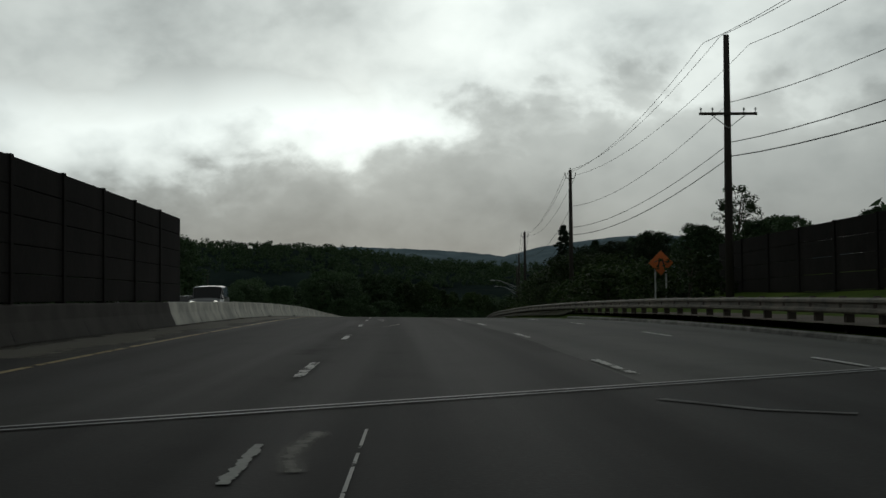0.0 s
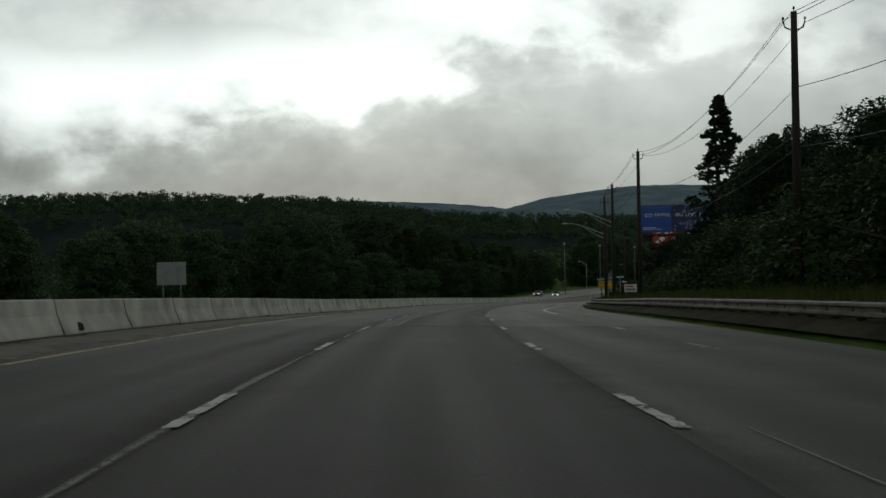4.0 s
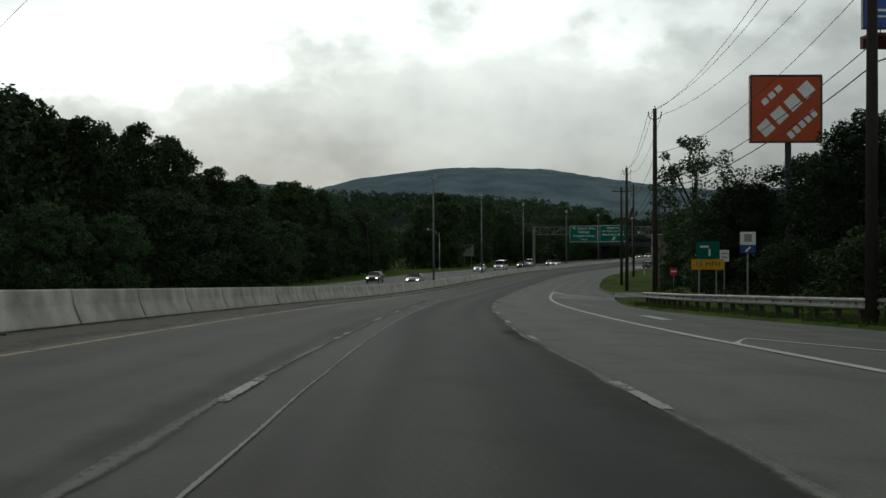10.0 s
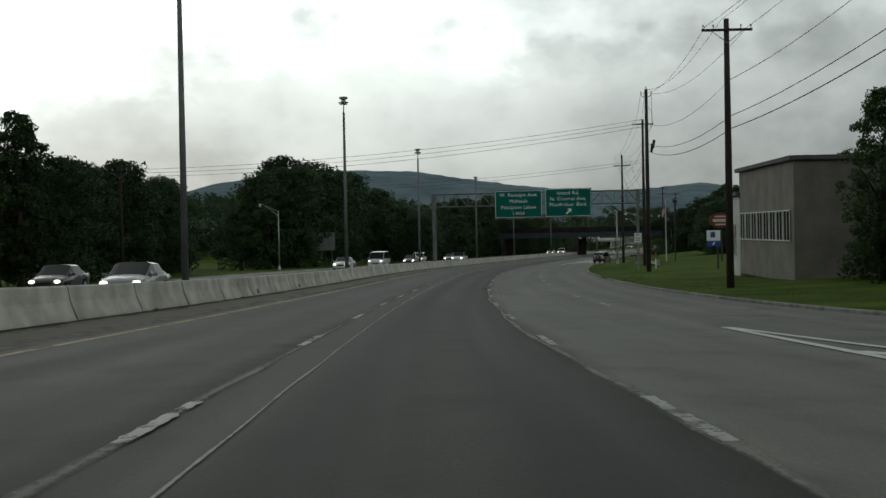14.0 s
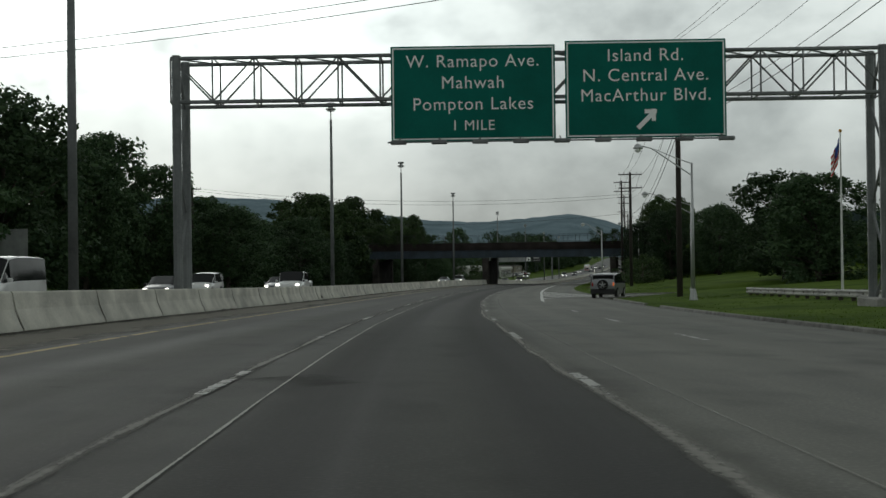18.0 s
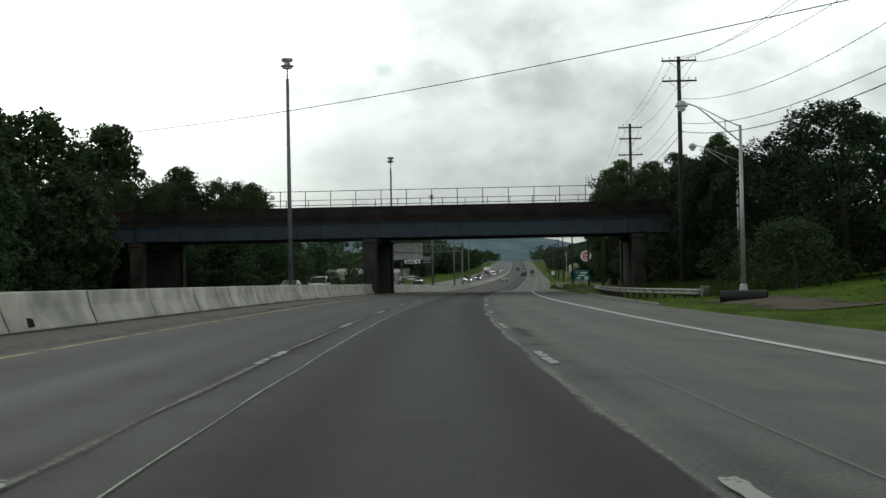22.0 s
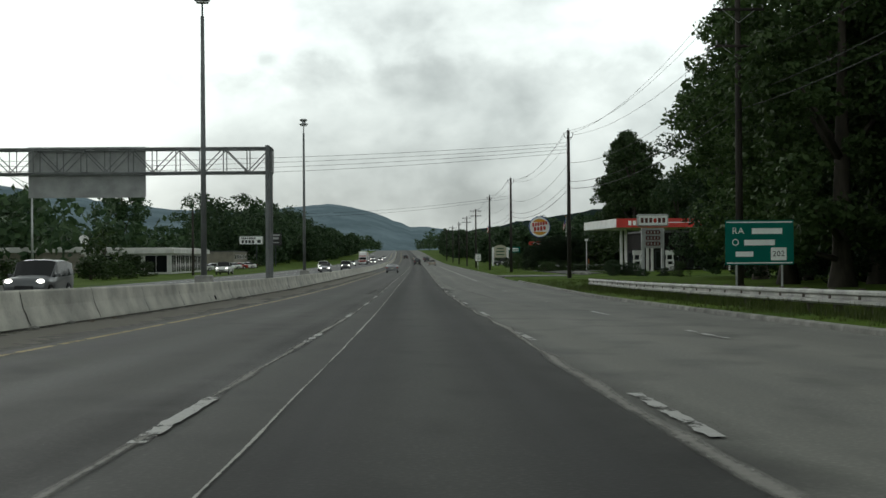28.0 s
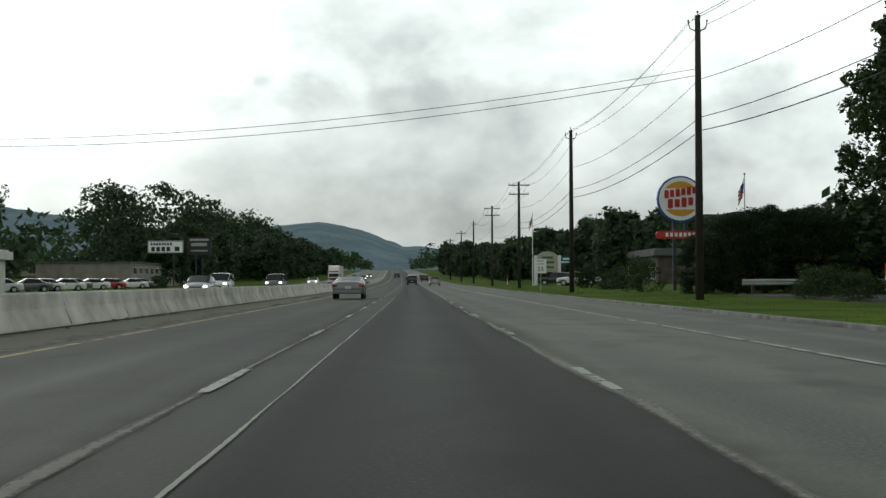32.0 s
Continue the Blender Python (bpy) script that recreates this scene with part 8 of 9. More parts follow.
def truck(s, o):
    ob = thing("truck", at(s, o, 0, 180, grade=True), "red and white lorry with a white box trailer", "truck", "cars on the road")
    wp, rp = PAINT["white"], PAINT["red"]
    bm = bmesh.new()
    prism(bm, [(-1.2, 0.75), (1.2, 0.75), (1.2, 1.35), (-1.2, 1.35)], -1.9, 0.0)
    bmesh.ops.bevel(bm, geom=list(bm.edges), offset=0.12, segments=2, affect="EDGES")
    part("bonnet", bm, rp, ob)
    bm = bmesh.new()
    a = [(-1.22, -1.9, 1.2), (1.22, -1.9, 1.2), (1.22, -4.6, 1.2), (-1.22, -4.6, 1.2)]
    b = [(-1.15, -2.2, 2.35), (1.15, -2.2, 2.35), (1.2, -4.6, 2.6), (-1.2, -4.6, 2.6)]
    c = [(-1.05, -3.0, 3.75), (1.05, -3.0, 3.75), (1.15, -4.6, 3.95), (-1.15, -4.6, 3.95)]
    rows = [[bm.verts.new(v) for v in r] for r in (a, b, c)]
    for p, q in zip(rows, rows[1:]):
        for k in range(4):
            bm.faces.new((p[k], p[(k + 1) % 4], q[(k + 1) % 4], q[k]))
    bm.faces.new(rows[0][::-1])
    bm.faces.new(rows[2])
    bmesh.ops.recalc_face_normals(bm, faces=bm.faces)
    bmesh.ops.bevel(bm, geom=list(bm.edges), offset=0.06, segments=1, affect="EDGES")
    cab = part("cab", bm, wp, ob)
    bm = bmesh.new()
    box(bm, (0, -2.06, 1.85), (2.05, 0.06, 0.75), 0.02, Matrix.Rotation(radians(14), 4, "X"))
    part("windscreen", bm, M["dark_glass"], cab)
    bm = bmesh.new()
    box(bm, (0, -2.35, 2.6), (2.1, 0.1, 0.35), 0.04, Matrix.Rotation(radians(25), 4, "X"))
    part("visor", bm, rp, cab)
    for sx in (-1, 1):
        bm = bmesh.new()
        box(bm, (sx * 1.2, -2.7, 1.95), (0.04, 0.8, 0.65), 0.01)
        part("side_window", bm, M["dark_glass"], cab)
        bm = bmesh.new()
        box(bm, (sx * 1.42, -2.1, 1.9), (0.12, 0.14, 0.6), 0.04)
        part("mirror", bm, M["trim"], cab)
        bm = bmesh.new()
        box(bm, (sx * 0.9, 0.0, 0.95), (0.35, 0.1, 0.2), 0.03)
        part("headlight", bm, M["head_off"], ob)
    bm = bmesh.new()
    box(bm, (0, 0.0, 0.55), (2.4, 0.3, 0.4), 0.08)
    part("bumper", bm, wp, ob)
    bm = bmesh.new()
    for k in range(4):
        box(bm, (0, 0.02, 0.85 + 0.12 * k), (1.1, 0.08, 0.05))
    part("grille", bm, M["trim"], ob)
    bm = bmesh.new()
    box(bm, (0, -11.6, 2.5), (2.55, 13.4, 2.75), 0.05)
    tr = part("trailer", bm, wp, ob)
    for sx in (-1.285, 1.285):
        bm = bmesh.new()
        box(bm, (sx, -7.6, 3.1), (0.012, 2.0, 0.8))
        part("yellow_placard", bm, M["sign_yellow"], tr)
    bm = bmesh.new()
    box(bm, (0, -9, 0.95), (1.0, 17, 0.22))
    part("chassis", bm, M["trim"], ob)
    for y in (-0.9, -4.9, -6.1, -16.0, -17.2):
        for sx in (-1, 1):
            bm = bmesh.new()
            rod(bm, (sx * 0.75, y, 0.5), (sx * 1.22, y, 0.5), 0.5, 0.5, 16)
            w = part("wheel", bm, M["tyre"], ob)
            bm = bmesh.new()
            rod(bm, (sx * 1.2, y, 0.5), (sx * 1.24, y, 0.5), 0.27, 0.25, 12)
            part("rim", bm, M["rim"], w)


truck(1190, -16.2)


# ---- buildings ----
M["brick_dark"] = mat("dark_brick", (0.075, 0.06, 0.052), 0.9, 0.3, 1.2, 14, 0.3)
M["block_tan"] = mat("tan_block", (0.20, 0.185, 0.16), 0.9, 0.2, 0.8, 10, 0.2)
M["white_wall"] = mat("white_wall", (0.55, 0.55, 0.52), 0.8, 0.15, 0.8, 10, 0.1)
M["flat_roof"] = mat("flat_roof_felt", (0.1, 0.1, 0.1), 0.9, 0.3, 0.8, 10, 0.2)
M["beige_wall"] = mat("beige_wall", (0.24, 0.22, 0.18), 0.85, 0.2, 0.8, 10, 0.1)


def block_building(name, s, o, w, d, h, wall, label, windows=(), fascia=None, turn=0.0, frame_key="white_paint"):
    """w along the road, d away from it; its road face stands at o. windows: (y from near end, z, width, height)."""
    side = 1 if o > 0 else -1
    ob = thing(name, at(s, o, land(s, o) - 0.1, turn), label, "building")
    bm = bmesh.new()
    box(bm, (side * d / 2, w / 2, h / 2), (d, w, h), 0.03)
    part("wall", bm, M[wall], ob)
    bm = bmesh.new()
    box(bm, (side * d / 2, w / 2, h + 0.12), (d + 0.5, w + 0.5, 0.25), 0.03)
    part("roof", bm, M["flat_roof"] if not fascia else M[fascia], ob)
    if fascia:
        bm = bmesh.new()
        box(bm, (side * d / 2, w / 2, h - 0.35), (d + 1.2, w + 1.2, 0.8), 0.04)
        part("fascia", bm, M[fascia], ob)
    for y, z, ww, hh, face in windows:
        win = bmesh.new()
        if face == "road":
            box(win, (-side * 0.02, y, z), (0.06, ww, hh))
        else:
            box(win, (side * y, -0.02, z), (ww, 0.06, hh))
        wo = part("window", win, M["dark_glass"], ob)
        bm = bmesh.new()
        t = 0.07
        for a, b, c, e in ((0, hh / 2, ww + t, t), (0, -hh / 2, ww + t, t), (-ww / 2, 0, t, hh), (ww / 2, 0, t, hh), (0, 0, t * 0.7, hh)):
            if face == "road":
                box(bm, (-side * 0.06, y + a, z + b), (0.05, c, e))
            else:
                box(bm, (side * y + a, -0.06, z + b), (c, 0.05, e))
        part("frame", bm, M[frame_key], wo)
    return ob


block_building("workshop_building", 455, 17.7, 15, 24, 6.4, "block_tan", "tan block building with a band of windows", [(1.5 + 1.75 * k, 3.0, 1.45, 1.6, "road") for k in range(8)])
block_building("white_annex", 470.3, 17.6, 4, 16, 5.2, "white_wall", "white annex at the end of the block building", [(2, 2.4, 1.0, 2.0, "road")])
block_building("brick_building", 268, 24.5, 26, 12, 3.4, "brick_dark", "low dark brick building with tall narrow recesses", [(2 + 2.4 * k, 1.6, 1.0, 2.4, "road") for k in range(10)], frame_key="brick_dark")
block_building("showroom", 1010, -40, 35, 14, 4.1, "white_wall", "long low white showroom with large dark windows", [(2.2 + 4.1 * k, 1.7, 3.6, 2.8, "road") for k in range(8)] + [(2.4 + 4.2 * k, 1.7, 3.6, 2.8, "end") for k in range(3)], "white_wall")
block_building("warehouse", 1040, -60, 60, 20, 4.6, "beige_wall", "low pale warehouse behind the bushes", [(4 + 6 * k, 2.6, 2.0, 1.2, "road") for k in range(9)], "white_wall")
block_building("shop_building", 1140, -48, 62, 16, 4.2, "beige_wall", "low beige shop building behind parked cars", [(4 + 5 * k, 2.9, 2.6, 1.1, "road") for k in range(11)])
block_building("white_house", 205, -48, 8, 9, 5.5, "white_wall", "small white building among the trees", [(2, 3.5, 1.0, 1.4, "road"), (5, 3.5, 1.0, 1.4, "road")])
block_building("restaurant", 1030, 36, 30, 16, 4.2, "brick_dark", "low dark restaurant building behind shrubs", [(3 + 4.5 * k, 1.8, 3.0, 1.9, "road") for k in range(6)], "flat_roof")
block_building("bank_building", 1085, 32, 28, 16, 4.6, "brick_dark", "low dark bank building behind the car park", [(3 + 4.5 * k, 1.8, 3.0, 1.9, "road") for k in range(6)], "flat_roof")
block_building("far_store", 1500, -150, 70, 40, 9, "beige_wall", "large pale store building far down the valley", [], "white_wall")
for k, (s, o, w, d, h) in enumerate(((760, -190, 60, 40, 8), (820, -250, 50, 30, 9), (700, -150, 30, 20, 6), (900, -300, 80, 40, 9))):
    block_building("far_store", s, o, w, d, h, "beige_wall" if k % 2 else "white_wall", "pale flat-roofed store building far down the valley", [], "white_wall")


# satellite dish on the warehouse roof
ob = thing("satellite_dish", at(1041, -62, land(1041, -62) + 4.7), "white satellite dish on a short mast on the roof", "satellite dish")
bm = bmesh.new()
rod(bm, (0, 0, 0), (0, 0, 1.2), 0.05, 0.05, 8)
part("mast", bm, M["galv"], ob)
bm = bmesh.new()
lathe(bm, [(0.05, 0.0), (0.5, 0.08), (0.9, 0.26), (0.92, 0.28), (0.5, 0.12), (0.04, 0.04)], 16)
part("dish", bm, M["white_paint"], ob, m=pose(0, 0, 1.3, 70, 0, 30))


# shop sign board on posts, its name drawn as bars
def board_sign(name, s, o, w, h, zc, base, bars, label, legs, thick=0.3):
    ob = thing(name, at(s, o, land(s, o)), label, "shop sign")
    zc -= land(s, o)
    bm = bmesh.new()
    box(bm, (0, 0, zc), (w, thick, h), 0.02)
    p = part("panel", bm, M[base], ob)
    for x, z, bw, bh, key in bars:
        bm = bmesh.new()
        box(bm, (x, -thick / 2 - 0.01, zc + z), (bw, 0.03, bh), 0.004)
        part("marking", bm, M[key], p)
    for x in legs:
        bm = bmesh.new()
        box(bm, (x, 0.05, (zc - h / 2) / 2), (0.22, 0.22, zc - h / 2 + 0.2), 0.01)
        part("post", bm, M["steel_dark"], ob)
    return ob


board_sign("shop_sign", 1163, -46.2, 6.6, 2.3, 7.3, "sign_white", [(0, 1.05, 6.4, 0.08, "sign_black"), (0, -1.05, 6.4, 0.08, "sign_black"), (-3.2, 0, 0.08, 2.2, "sign_black"), (3.2, 0, 0.08, 2.2, "sign_black")] +
           [(-2.6 + 0.52 * k, 0.55, 0.36, 0.5, "sign_black") for k in range(8)] + [(-2.3 + 0.95 * k, -0.4, 0.66, 0.85, "sign_black") for k in range(4)] + [(2.2, -0.35, 0.9, 0.85, "sign_black")], "white shop sign with black border and lettering bars", (1.5,))
board_sign("dealer_sign", 1165, -40.2, 4.6, 3.4, 7.5, "sign_black", [(0, 1.2, 3.6, 0.4, "sign_back"), (0, 0.3, 3.0, 0.6, "sign_back"), (0, -0.9, 3.2, 0.25, "sign_back")], "tall black dealer sign with grey marks", (-0.6, 0.6))
board_sign("shop_sign", 1120, 24, 3.0, 1.4, 4.0, "sign_green", [(-1.0, 0.2, 0.6, 0.5, "sign_white"), (0.4, 0.2, 1.4, 0.35, "sign_white"), (0.2, -0.3, 1.8, 0.2, "sign_white")], "green bank sign with white marks", (0,))


# monument sign with pale posts and arched head
ob = thing("monument_sign", at(1104, 19.6, land(1104, 19.6)), "pale monument sign with two posts and an arched panel", "shop sign")
for x in (-1.7, 1.7):
    bm = bmesh.new()
    box(bm, (x, 0, 2.1), (0.5, 0.5, 4.4), 0.05)
    part("post", bm, M["white_paint"], ob)
bm = bmesh.new()
out = [(-1.4, 1.9), (1.4, 1.9), (1.4, 4.2)] + [(1.4 * math.cos(a), 4.2 + 0.7 * math.sin(a)) for a in np.linspace(0.3, 2.84, 7)] + [(-1.4, 4.2)]
prism(bm, out, -0.15, 0.15)
mp_ = part("arched_panel", bm, mat("monument_cream", (0.38, 0.37, 0.27), 0.6, 0.15), ob)
for z, w in ((4.0, 1.6), (3.3, 2.0), (2.6, 1.8)):
    bm = bmesh.new()
    box(bm, (0, -0.17, z), (w, 0.03, 0.3))
    part("marking", bm, mat("monument_green", (0.05, 0.1, 0.05), 0.6, 0.1), mp_)


# round restaurant sign on two posts; its name is drawn as plain bars
bk = thing("restaurant_sign", at(1016, 20.6, land(1016, 20.6)), "round cream and orange restaurant sign on two dark posts", "shop sign")
zc = 7.25 - land(1016, 20.6)
M["bun"] = mat("bun_orange", (0.72, 0.33, 0.03), 0.5, 0.08)
for r, y0, y1, key, nm in ((1.78, -0.22, 0.22, "sign_blue", "rim"), (1.66, -0.25, 0.25, "sign_white", "disc")):
    bm = bmesh.new()
    rod(bm, (0, y0, zc), (0, y1, zc), r, r, 40)
    dk = part(nm, bm, M[key], bk)
for sgn, lo in ((1, 0.75), (-1, 0.75)):
    bm = bmesh.new()
    th = np.linspace(math.asin(lo / 1.4), math.pi - math.asin(lo / 1.4), 14)
    prism(bm, [(1.35 * math.cos(a), zc + sgn * (0.2 + 1.15 * math.sin(a))) for a in (th if sgn > 0 else th[::-1])], -0.27, -0.24)
    part("bun_half", bm, M["bun"], dk)
for z, hh, n, w in ((0.36, 0.62, 6, 2.6), (-0.38, 0.72, 4, 2.1)):
    for i in range(n):
        bm = bmesh.new()
        box(bm, (-w / 2 + w * (i + 0.5) / n, -0.28, zc + z + 0.06 * i), (w / n * 0.72, 0.04, hh * (0.85 if i % 2 else 1)), 0.06)
        part("red_letter_bar", bm, M["sign_red"], dk)
bm = bmesh.new()
prism(bm, [(-1.75, zc - 3.05), (1.7, zc - 3.05), (1.9, zc - 2.75), (1.7, zc - 2.45), (-1.75, zc - 2.45), (-1.9, zc - 2.75)], -0.15, 0.15)
bn = part("red_banner", bm, M["sign_red"], bk)
for k in range(7):
    bm = bmesh.new()
    box(bm, (-1.05 + 0.35 * k, -0.17, zc - 2.75), (0.22, 0.02, 0.3))
    part("pale_letter_bar", bm, M["sign_white"], bn)
for x in (-0.45, 0.45):
    bm = bmesh.new()
    box(bm, (x, 0, (zc - 1.5) / 2), (0.26, 0.26, zc - 1.3), 0.01)
    part("post", bm, M["steel_dark"], bk)


def flag(s, o, h):
    ob = thing("flagpole", at(s, o, land(s, o)), "limp red, white and blue flag on a white pole", "flagpole", "flags beside the near lanes")
    hh = h - land(s, o)
    bm = bmesh.new()
    tube(bm, [(0, 0, 0), (0, 0, hh)], [0.07, 0.035], 8)
    part("pole", bm, M["white_paint"], ob)
    bm = bmesh.new()
    bmesh.ops.create_uvsphere(bm, u_segments=8, v_segments=6, radius=0.09, matrix=Matrix.Translation((0, 0, hh + 0.05)))
    part("finial", bm, M["bun"], ob)
    n = 7
    for k in range(n):
        bm = bmesh.new()
        rows = []
        for i in range(9):
            x = -0.05 - 0.42 * i / 8
            z = hh - 0.25 - 1.05 * k / n - 1.0 * (i / 8) ** 0.8
            y = 0.1 * math.sin(i * 1.6 + 0.5)
            if k < 4 and i < 4:
                continue
            rows.append((bm.verts.new((x, y, z)), bm.verts.new((x, y, z - 1.05 / n))))
        for a, b in zip(rows, rows[1:]):
            bm.faces.new((a[0], a[1], b[1], b[0]))
        part("stripe", bm, M["sign_red"] if k % 2 == 0 else M["sign_white"], ob)
    bm = bmesh.new()
    rows = []
    for i in range(5):
        x = -0.05 - 0.42 * i / 8
        z = hh - 0.25 - 1.0 * (i / 8) ** 0.8
        y = 0.1 * math.sin(i * 1.6 + 0.5)
        rows.append((bm.verts.new((x, y + 0.003, z)), bm.verts.new((x, y + 0.003, z - 0.6))))
    for a, b in zip(rows, rows[1:]):
        bm.faces.new((a[0], a[1], b[1], b[0]))
    part("blue_canton", bm, M["sign_blue"], ob)


flag(1094, 16.5, 10.0)
flag(1012, 24.6, 8.8)
flag(566, 19.5, 8.6)
bare = thing("flagpole", at(955, 38, land(955, 38)), "tall bare white flagpole behind the filling station", "flagpole")
bm = bmesh.new()
tube(bm, [(0, 0, 0), (0, 0, 21)], [0.11, 0.045], 8)
part("pole", bm, M["white_paint"], bare)
bm = bmesh.new()
bmesh.ops.create_uvsphere(bm, u_segments=8, v_segments=6, radius=0.14, matrix=Matrix.Translation((0, 0, 21.1)))
part("finial", bm, M["bun"], bare)


# oval market sign among the trees
mk = thing("market_sign", at(536, 24.5, land(536, 24.5)), "dark red oval market sign on a tall pole", "shop sign")
zc = 5.2 - land(536, 24.5)
bm = bmesh.new()
bmesh.ops.create_cone(bm, cap_ends=True, segments=28, radius1=1, radius2=1, depth=0.3, matrix=Matrix.Translation((0, 0, zc)) @ Matrix.Diagonal((1.35, 1, 0.85, 1)) @ Matrix.Rotation(radians(90), 4, "X"))
ov = part("oval_panel", bm, mat("oxblood", (0.16, 0.015, 0.015), 0.5, 0.1), mk)
for z, w, h in ((0.45, 1.5, 0.16), (0.0, 1.9, 0.34), (-0.45, 1.4, 0.16)):
    bm = bmesh.new()
    box(bm, (0, -0.17, zc + z), (w, 0.03, h), 0.01)
    part("cream_bar", bm, mat("sign_cream", (0.6, 0.55, 0.42), 0.6, 0.1), ov)
bm = bmesh.new()
rod(bm, (0, 0.1, -0.1), (0, 0.1, zc - 0.6), 0.1, 0.1, 8)
part("post", bm, M["steel_dark"], mk)
for s, o, h in ((545, 27, 9.5), (560, 20.5, 8.8)):
    fl = thing("flood_lamp", at(s, o, land(s, o)), "dark flood lamp on a tall square post", "street lamp")
    bm = bmesh.new()
    box(bm, (0, 0, h / 2 - 0.5), (0.14, 0.14, h - 1), 0.01)
    part("post", bm, M["steel_dark"], fl)
    bm = bmesh.new()
    box(bm, (0, -0.3, h - 0.85), (0.6, 0.7, 0.35), 0.08, Matrix.Rotation(radians(20), 4, "X"))
    part("lamp_head", bm, M["steel_dark"], fl)


# ---- filling station ----
gs = thing("station_canopy", at(941.4, 22.2, land(941.4, 22.2), 4.6), "white and red filling station canopy on white columns", "canopy")
lb = land(941.4, 22.2)
ct, cb = 6.3 - lb, 5.3 - lb
bm = bmesh.new()
box(bm, (5.1, 8.75, (ct + cb) / 2), (10.2, 17.5, ct - cb - 0.02), 0.03)
part("roof_slab", bm, M["white_paint"], gs)
bm = bmesh.new()
box(bm, (5.1, -0.03, (ct + cb) / 2), (10.22, 0.08, ct - cb), 0.01)
rf = part("red_fascia", bm, M["sign_red"], gs)
for k in range(6):
    bm = bmesh.new()
    if k == 3:
        bmesh.ops.create_cone(bm, cap_ends=True, segments=10, radius1=0.26, radius2=0.02, depth=0.6, matrix=Matrix.Translation((1.5 + 0.52 * k, -0.09, (ct + cb) / 2)))
    else:
        box(bm, (1.5 + 0.52 * k, -0.09, (ct + cb) / 2), (0.34, 0.03, 0.5))
    part("pale_letter_bar", bm, M["sign_white"], rf)
bm = bmesh.new()
box(bm, (7.4, -0.085, (ct + cb) / 2 + 0.05), (5.2, 0.02, 0.08))
part("white_stripe", bm, M["sign_white"], rf)
for x in (2.55, 3.1, 5.7, 6.25):
    bm = bmesh.new()
    box(bm, (x, 8.5, cb / 2), (0.26, 0.34, cb), 0.02)
    part("column", bm, M["white_paint"], gs)
ribbon_ob = ribbon("station_forecourt", 938, 982, 16.5, 45, 0.28, M["asphalt_lane"], 4, 0.3, None, 4)
tagged(ribbon_ob, "oil-stained asphalt forecourt under the canopy", "forecourt", kind="structure")


def pump(s, o):
    ob = thing("fuel_pump", at(s, o, 0.28), "white fuel pump with a red top", "fuel pump", "pumps under the canopy")
    bm = bmesh.new()
    box(bm, (0, 0, 0.08), (1.3, 1.1, 0.16), 0.03)
    part("plinth", bm, M["kerb"], ob)
    bm = bmesh.new()
    box(bm, (0, 0, 0.8), (0.9, 0.55, 1.3), 0.04)
    part("cabinet", bm, M["white_paint"], ob)
    bm = bmesh.new()
    for x in (-0.36, 0.36):
        box(bm, (x, 0, 1.75), (0.1, 0.3, 0.6))
    part("upright", bm, M["white_paint"], ob)
    bm = bmesh.new()
    box(bm, (0, 0, 2.25), (1.0, 0.5, 0.55), 0.04)
    part("header", bm, M["white_paint"], ob)
    bm = bmesh.new()
    box(bm, (0, -0.285, 1.05), (0.55, 0.02, 0.35))
    part("display", bm, M["dark_glass"], ob)
    bm = bmesh.new()
    tube(bm, [(0.46, -0.1, 1.2), (0.7, -0.2, 0.7), (0.6, -0.2, 0.4), (0.47, -0.1, 0.9)], 0.025, 5)
    part("hose", bm, M["trim"], ob)


for s, o in ((950.0, 25.9), (949.2, 29.6)):
    pump(s, o)
# Assumed shop: its near-black walls stand in for shade under the canopy.
block_building("station_kiosk", 966, 29.5, 14, 22, 5.0, "wall_dark", "assumed station shop, its dark walls standing in for shade under the canopy", [(2 + 3 * k, 1.6, 2.2, 1.9, "road") for k in range(4)] + [(3 + 4.2 * k, 1.5, 3.0, 2.2, "end") for k in range(4)], frame_key="steel_dark")


def lot_lamp(s, o, h):
    ob = thing("lot_lamp", at(s, o, land(s, o)), "slim white lamp post with a small box head", "street lamp")
    bm = bmesh.new()
    rod(bm, (0, 0, -0.1), (0, 0, h), 0.06, 0.05, 8)
    part("post", bm, M["white_paint"], ob)
    bm = bmesh.new()
    box(bm, (0, 0, h + 0.12), (0.42, 0.42, 0.28), 0.04)
    part("lamp_head", bm, M["white_paint"], ob)


lot_lamp(968.2, 22.3, 4.0)

lk = thing("price_sign", at(917, 21.85, land(917, 21.85)), "grey fuel price sign with red price panels", "shop sign")
b0 = land(917, 21.85)
bm = bmesh.new()
box(bm, (0, 0, 5.35 - b0), (2.9, 0.4, 1.15), 0.12)
hp = part("name_panel", bm, M["sign_back"], lk)
bm = bmesh.new()
box(bm, (0, -0.21, 5.35 - b0), (2.6, 0.02, 0.85), 0.05)
part("pale_field", bm, M["sign_white"], hp)
M["dark_red"] = mat("dark_red_paint", (0.09, 0.015, 0.012), 0.5, 0.1)
for k in range(6):
    bm = bmesh.new()
    if k == 3:
        bmesh.ops.create_uvsphere(bm, u_segments=8, v_segments=6, radius=1, matrix=Matrix.Translation((-1.0 + 0.4 * k, -0.235, 5.33 - b0)) @ Matrix.Diagonal((0.16, 0.02, 0.22, 1)))
    else:
        box(bm, (-1.0 + 0.4 * k, -0.235, 5.35 - b0), (0.26, 0.02, 0.44))
    part("dark_letter_bar", bm, M["sign_red"] if k == 3 else M["dark_red"], hp)
bm = bmesh.new()
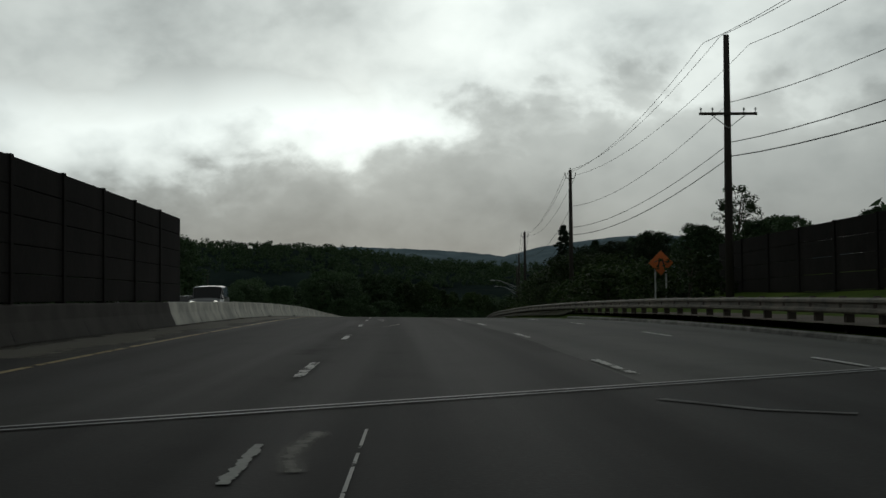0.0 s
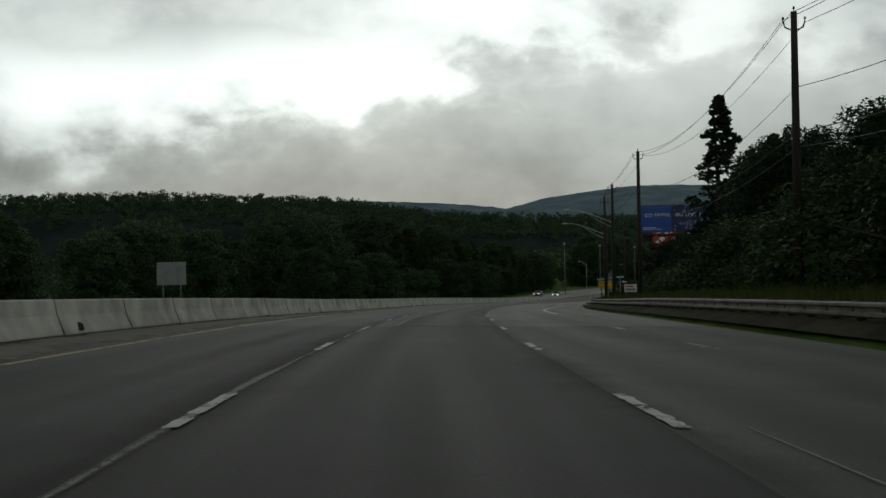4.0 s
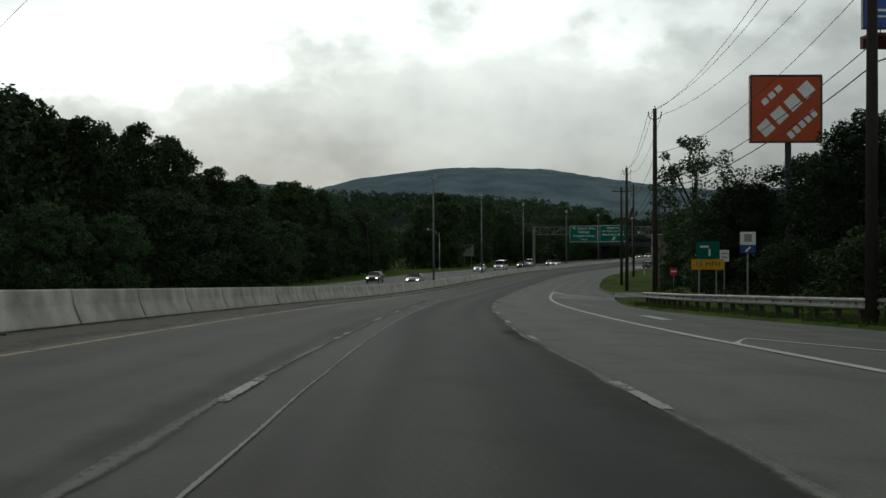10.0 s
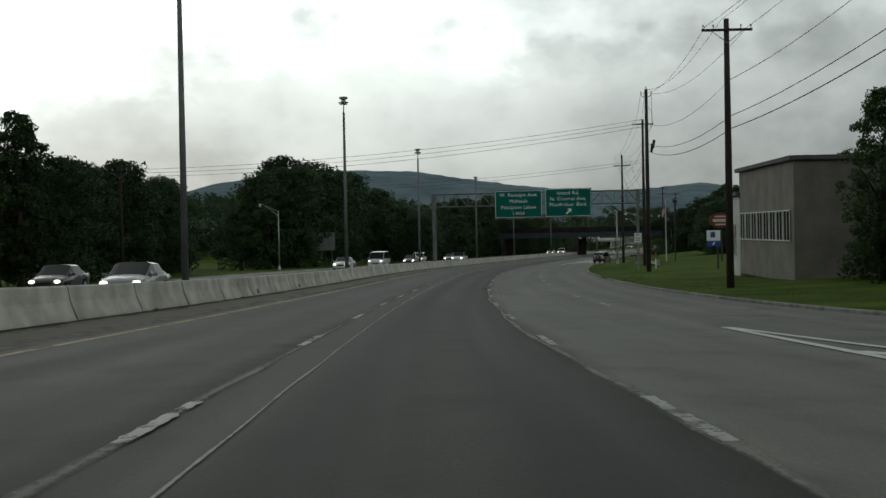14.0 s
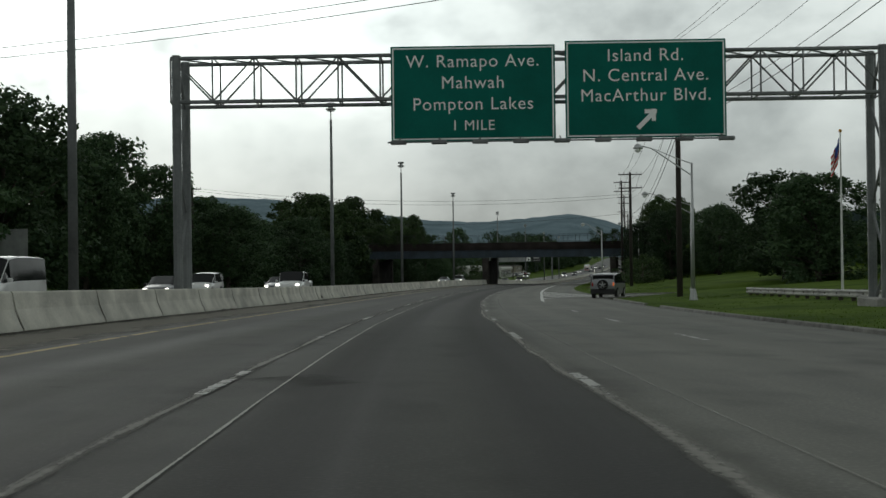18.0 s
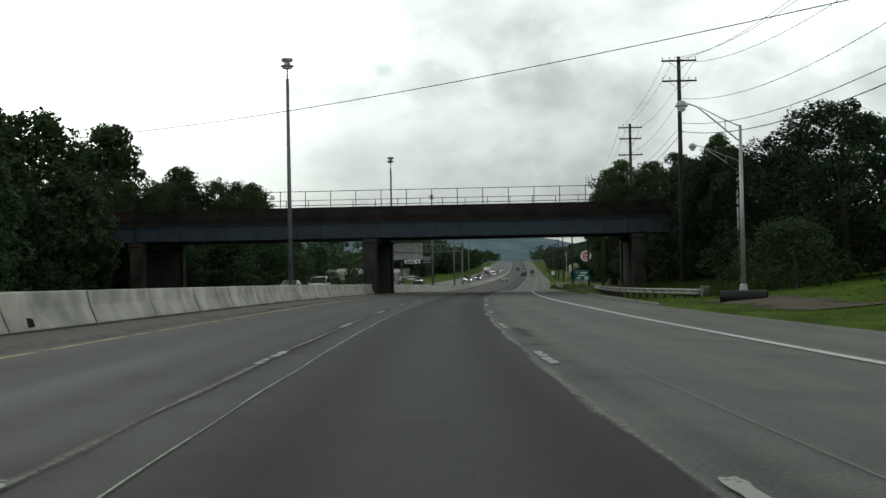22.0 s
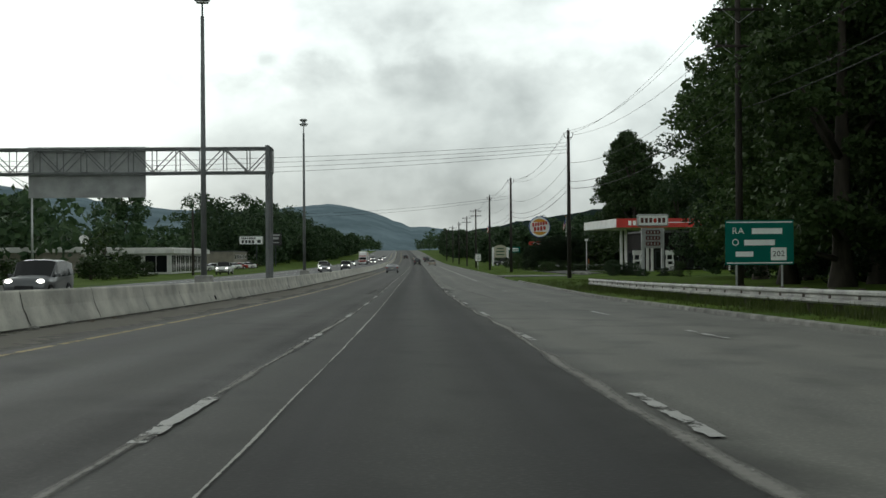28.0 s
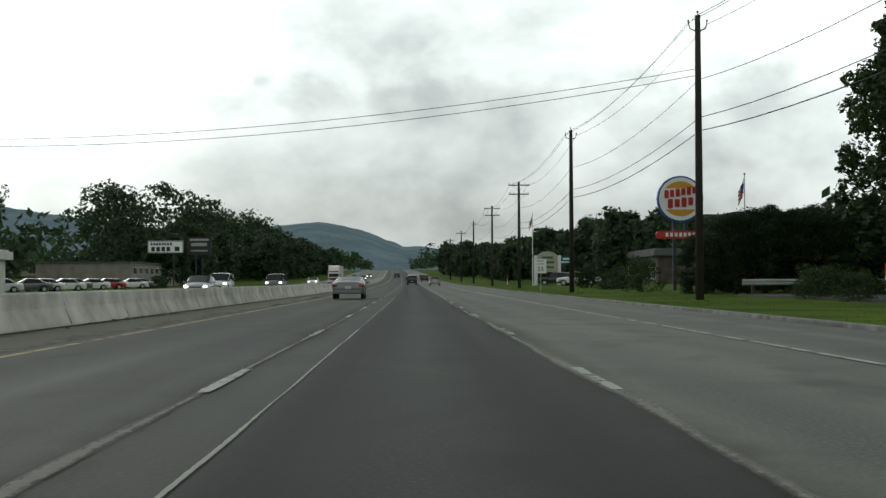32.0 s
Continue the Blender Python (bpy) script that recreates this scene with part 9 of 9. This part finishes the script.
box(bm, (0, 0, 3.7 - b0), (2.1, 0.35, 1.85), 0.04)
pp = part("price_panel", bm, M["sign_back"], lk)
for z in (4.25, 3.72, 3.2):
    bm = bmesh.new()
    box(bm, (0, -0.19, z - b0), (1.35, 0.03, 0.36), 0.1)
    part("price_field", bm, M["dark_red"], pp)
    for k in range(4):
        bm = bmesh.new()
        box(bm, (-0.45 + 0.3 * k, -0.215, z - b0), (0.14, 0.02, 0.22))
        part("pale_digit_bar", bm, M["sign_back"], pp)
for x in (-0.9, 0.9):
    bm = bmesh.new()
    box(bm, (x, 0, (2.8 - b0) / 2), (0.25, 0.3, 2.8 - b0), 0.02)
    part("leg", bm, M["alu"], lk)

# shrubs, hedges and boulders
for s, o, h, w in ((936, 20.5, 1.1, 1.3), (908, 22.5, 1.3, 1.2), (970, 17.0, 1.5, 1.5), (976, 18.5, 1.2, 1.6), (964, 16.5, 1.0, 1.4), (1010, 16.5, 2.6, 1.0), (1035, 18.5, 1.6, 1.6), (1042, 20, 2.4, 1.2), (1050, 18, 2.0, 1.6), (1000, 20.5, 3.4, 1.4), (1004, 24, 4.4, 1.3), (996, 24.5, 4.8, 1.2), (992, 28, 5.0, 1.3), (988, 31, 5.0, 1.3), (994, 34, 5.6, 1.3), (984, 22, 1.6, 1.3),
                  (432, 21, 2.6, 1.6), (438, 23, 2.8, 1.6), (444, 22, 2.8, 1.6), (426, 24, 2.6, 1.7), (419, 25, 2.4, 1.6), (450, 21.5, 2.4, 1.5), (244, 12.6, 1.4, 1.4), (258, 12.8, 1.6, 1.4), (300, 15, 3, 1.3), (310, 14.5, 3.2, 1.3), (322, 15, 3, 1.4), (340, 16, 3.2, 1.3), (356, 12.4, 1.2, 1.4), (690, 17.5, 3, 1.4), (700, 18.5, 3.4, 1.4), (680, 16.5, 3, 1.4), (660, 17, 3.4, 1.3),
                  (930, -46, 3, 1.5), (940, -40, 2.2, 1.8), (950, -38, 2.4, 1.8), (960, -37, 2.2, 1.8), (972, -38, 2.6, 1.6), (990, -46, 6.5, 1.1), (915, -40, 2.4, 1.8), (925, -39, 2.2, 1.8), (968, -42, 2.6, 1.6), (985, -39, 1.8, 1.8), (900, -34, 1.8, 1.8), (910, -35, 2, 1.8), (880, -36, 2.4, 1.8), (860, -34, 2, 1.8), (1128, -42, 1.6, 1.8), (1136, -42, 1.8, 1.6)):
    tree("bush", s, o, h, w, "shrubs and hedges")
for k in range(5):
    s, o = 932 + 1.6 * k, 17.4 + 0.5 * (k % 2)
    bm = bmesh.new()
    bmesh.ops.create_icosphere(bm, subdivisions=2, radius=0.45)
    for v in bm.verts:
        v.co *= 1 + 0.35 * noise.noise(v.co * 2.2 + Vector((k, 0, 0)))
        v.co.z *= 0.65
    ob = part("boulder", bm, M["kerb"], None, smooth=True, m=at(s, o, land(s, o) + 0.12))
    tagged(ob, "pale rounded boulder at the driveway's edge", "boulder", "boulders by the driveway")
belt("broad", 1110, 1330, 22, 34, 7, 11, 9, RW, 1.1)
belt("broad", 1330, 1560, 16, 40, 9, 14, 9, RW, 1.2)
belt("broad", 1340, 1560, -60, -32, 10, 15, 10, LW, 1.2)
tree("conifer", 206, 22.0, 11.5, 1.3, RW)
tree("conifer", 184, 23.0, 9.6, 1.4, RW)
tree("conifer", 152, 21.5, 8.6, 1.4, RW)
belt("bush", 60, 104, 11.5, 14.2, 1.3, 2.4, 2.4, RW, 1.3)
belt("bush", 104, 182, 14.2, 17.0, 2.6, 4.2, 2.6, RW, 1.3)
belt("broad", 312, 352, 20.5, 25.5, 9.4, 10.8, 5.0, RW, 1.05)
belt("broad", 120, 176, 17.5, 19.5, 4.5, 6.0, 6.0, RW, 1.2)
belt("broad", 366, 376, 17.5, 21, 7.5, 9, 3.0, RW, 1.0)
for s, o, h in ((447, 19.9, 8.8), (445, 21.2, 9.4), (442, 22.4, 9.2), (439, 24.6, 10.0), (437, 27, 9.6), (434, 29.5, 10.2)):
    tree("tall", s, o, h, 0.95, RW)
for s, o, h in ((445, 20.6, 3.4), (440, 21.6, 3.7), (434, 20.2, 3.4), (429, 22.4, 3.7), (436, 23.4, 3.8)):
    tree("bush", s, o, h, 1.25, "shrubs and hedges")
for s, o, h in ((994, 17.2, 3.7), (992, 18.9, 4.7), (993.5, 21, 5.2), (992, 23, 5.0), (995, 25.2, 5.4)):
    tree("broad", s, o, h, 1.35, "shrubs and hedges")
for k in range(8):
    tree("bush", 977.5 + 0.4 * (k % 2), 18.9 + 1.05 * k, 0.85 + 0.12 * (k % 3), 1.7, "shrubs and hedges")
tree("bush", 962, 20.6, 1.1, 1.8, "shrubs and hedges")
for s, o, h, w in ((921, 18.8, 1.6, 1.0), (920.5, 20.1, 1.3, 1.15), (923.5, 21.3, 1.25, 1.1), (915, 20.5, 0.75, 1.4), (914.5, 22.4, 0.85, 1.4)):
    tree("clipped", s, o, h, w, "shrubs and hedges")
distant_trees()
pipe = thing("drain_pipe", at(668, 11.6, land(668, 11.6) + 0.12, 70), "short black plastic drain pipe lying on the verge", "pipe")
bm = bmesh.new()
rod(bm, (0, -0.9, 0.05), (0, 0.9, 0.05), 0.24, 0.24, 16, cap=False)
for k in range(9):
    rod(bm, (0, -0.85 + 0.2 * k, 0.05), (0, -0.77 + 0.2 * k, 0.05), 0.265, 0.265, 16, cap=False)
part("pipe_body", bm, M["trim"], pipe)
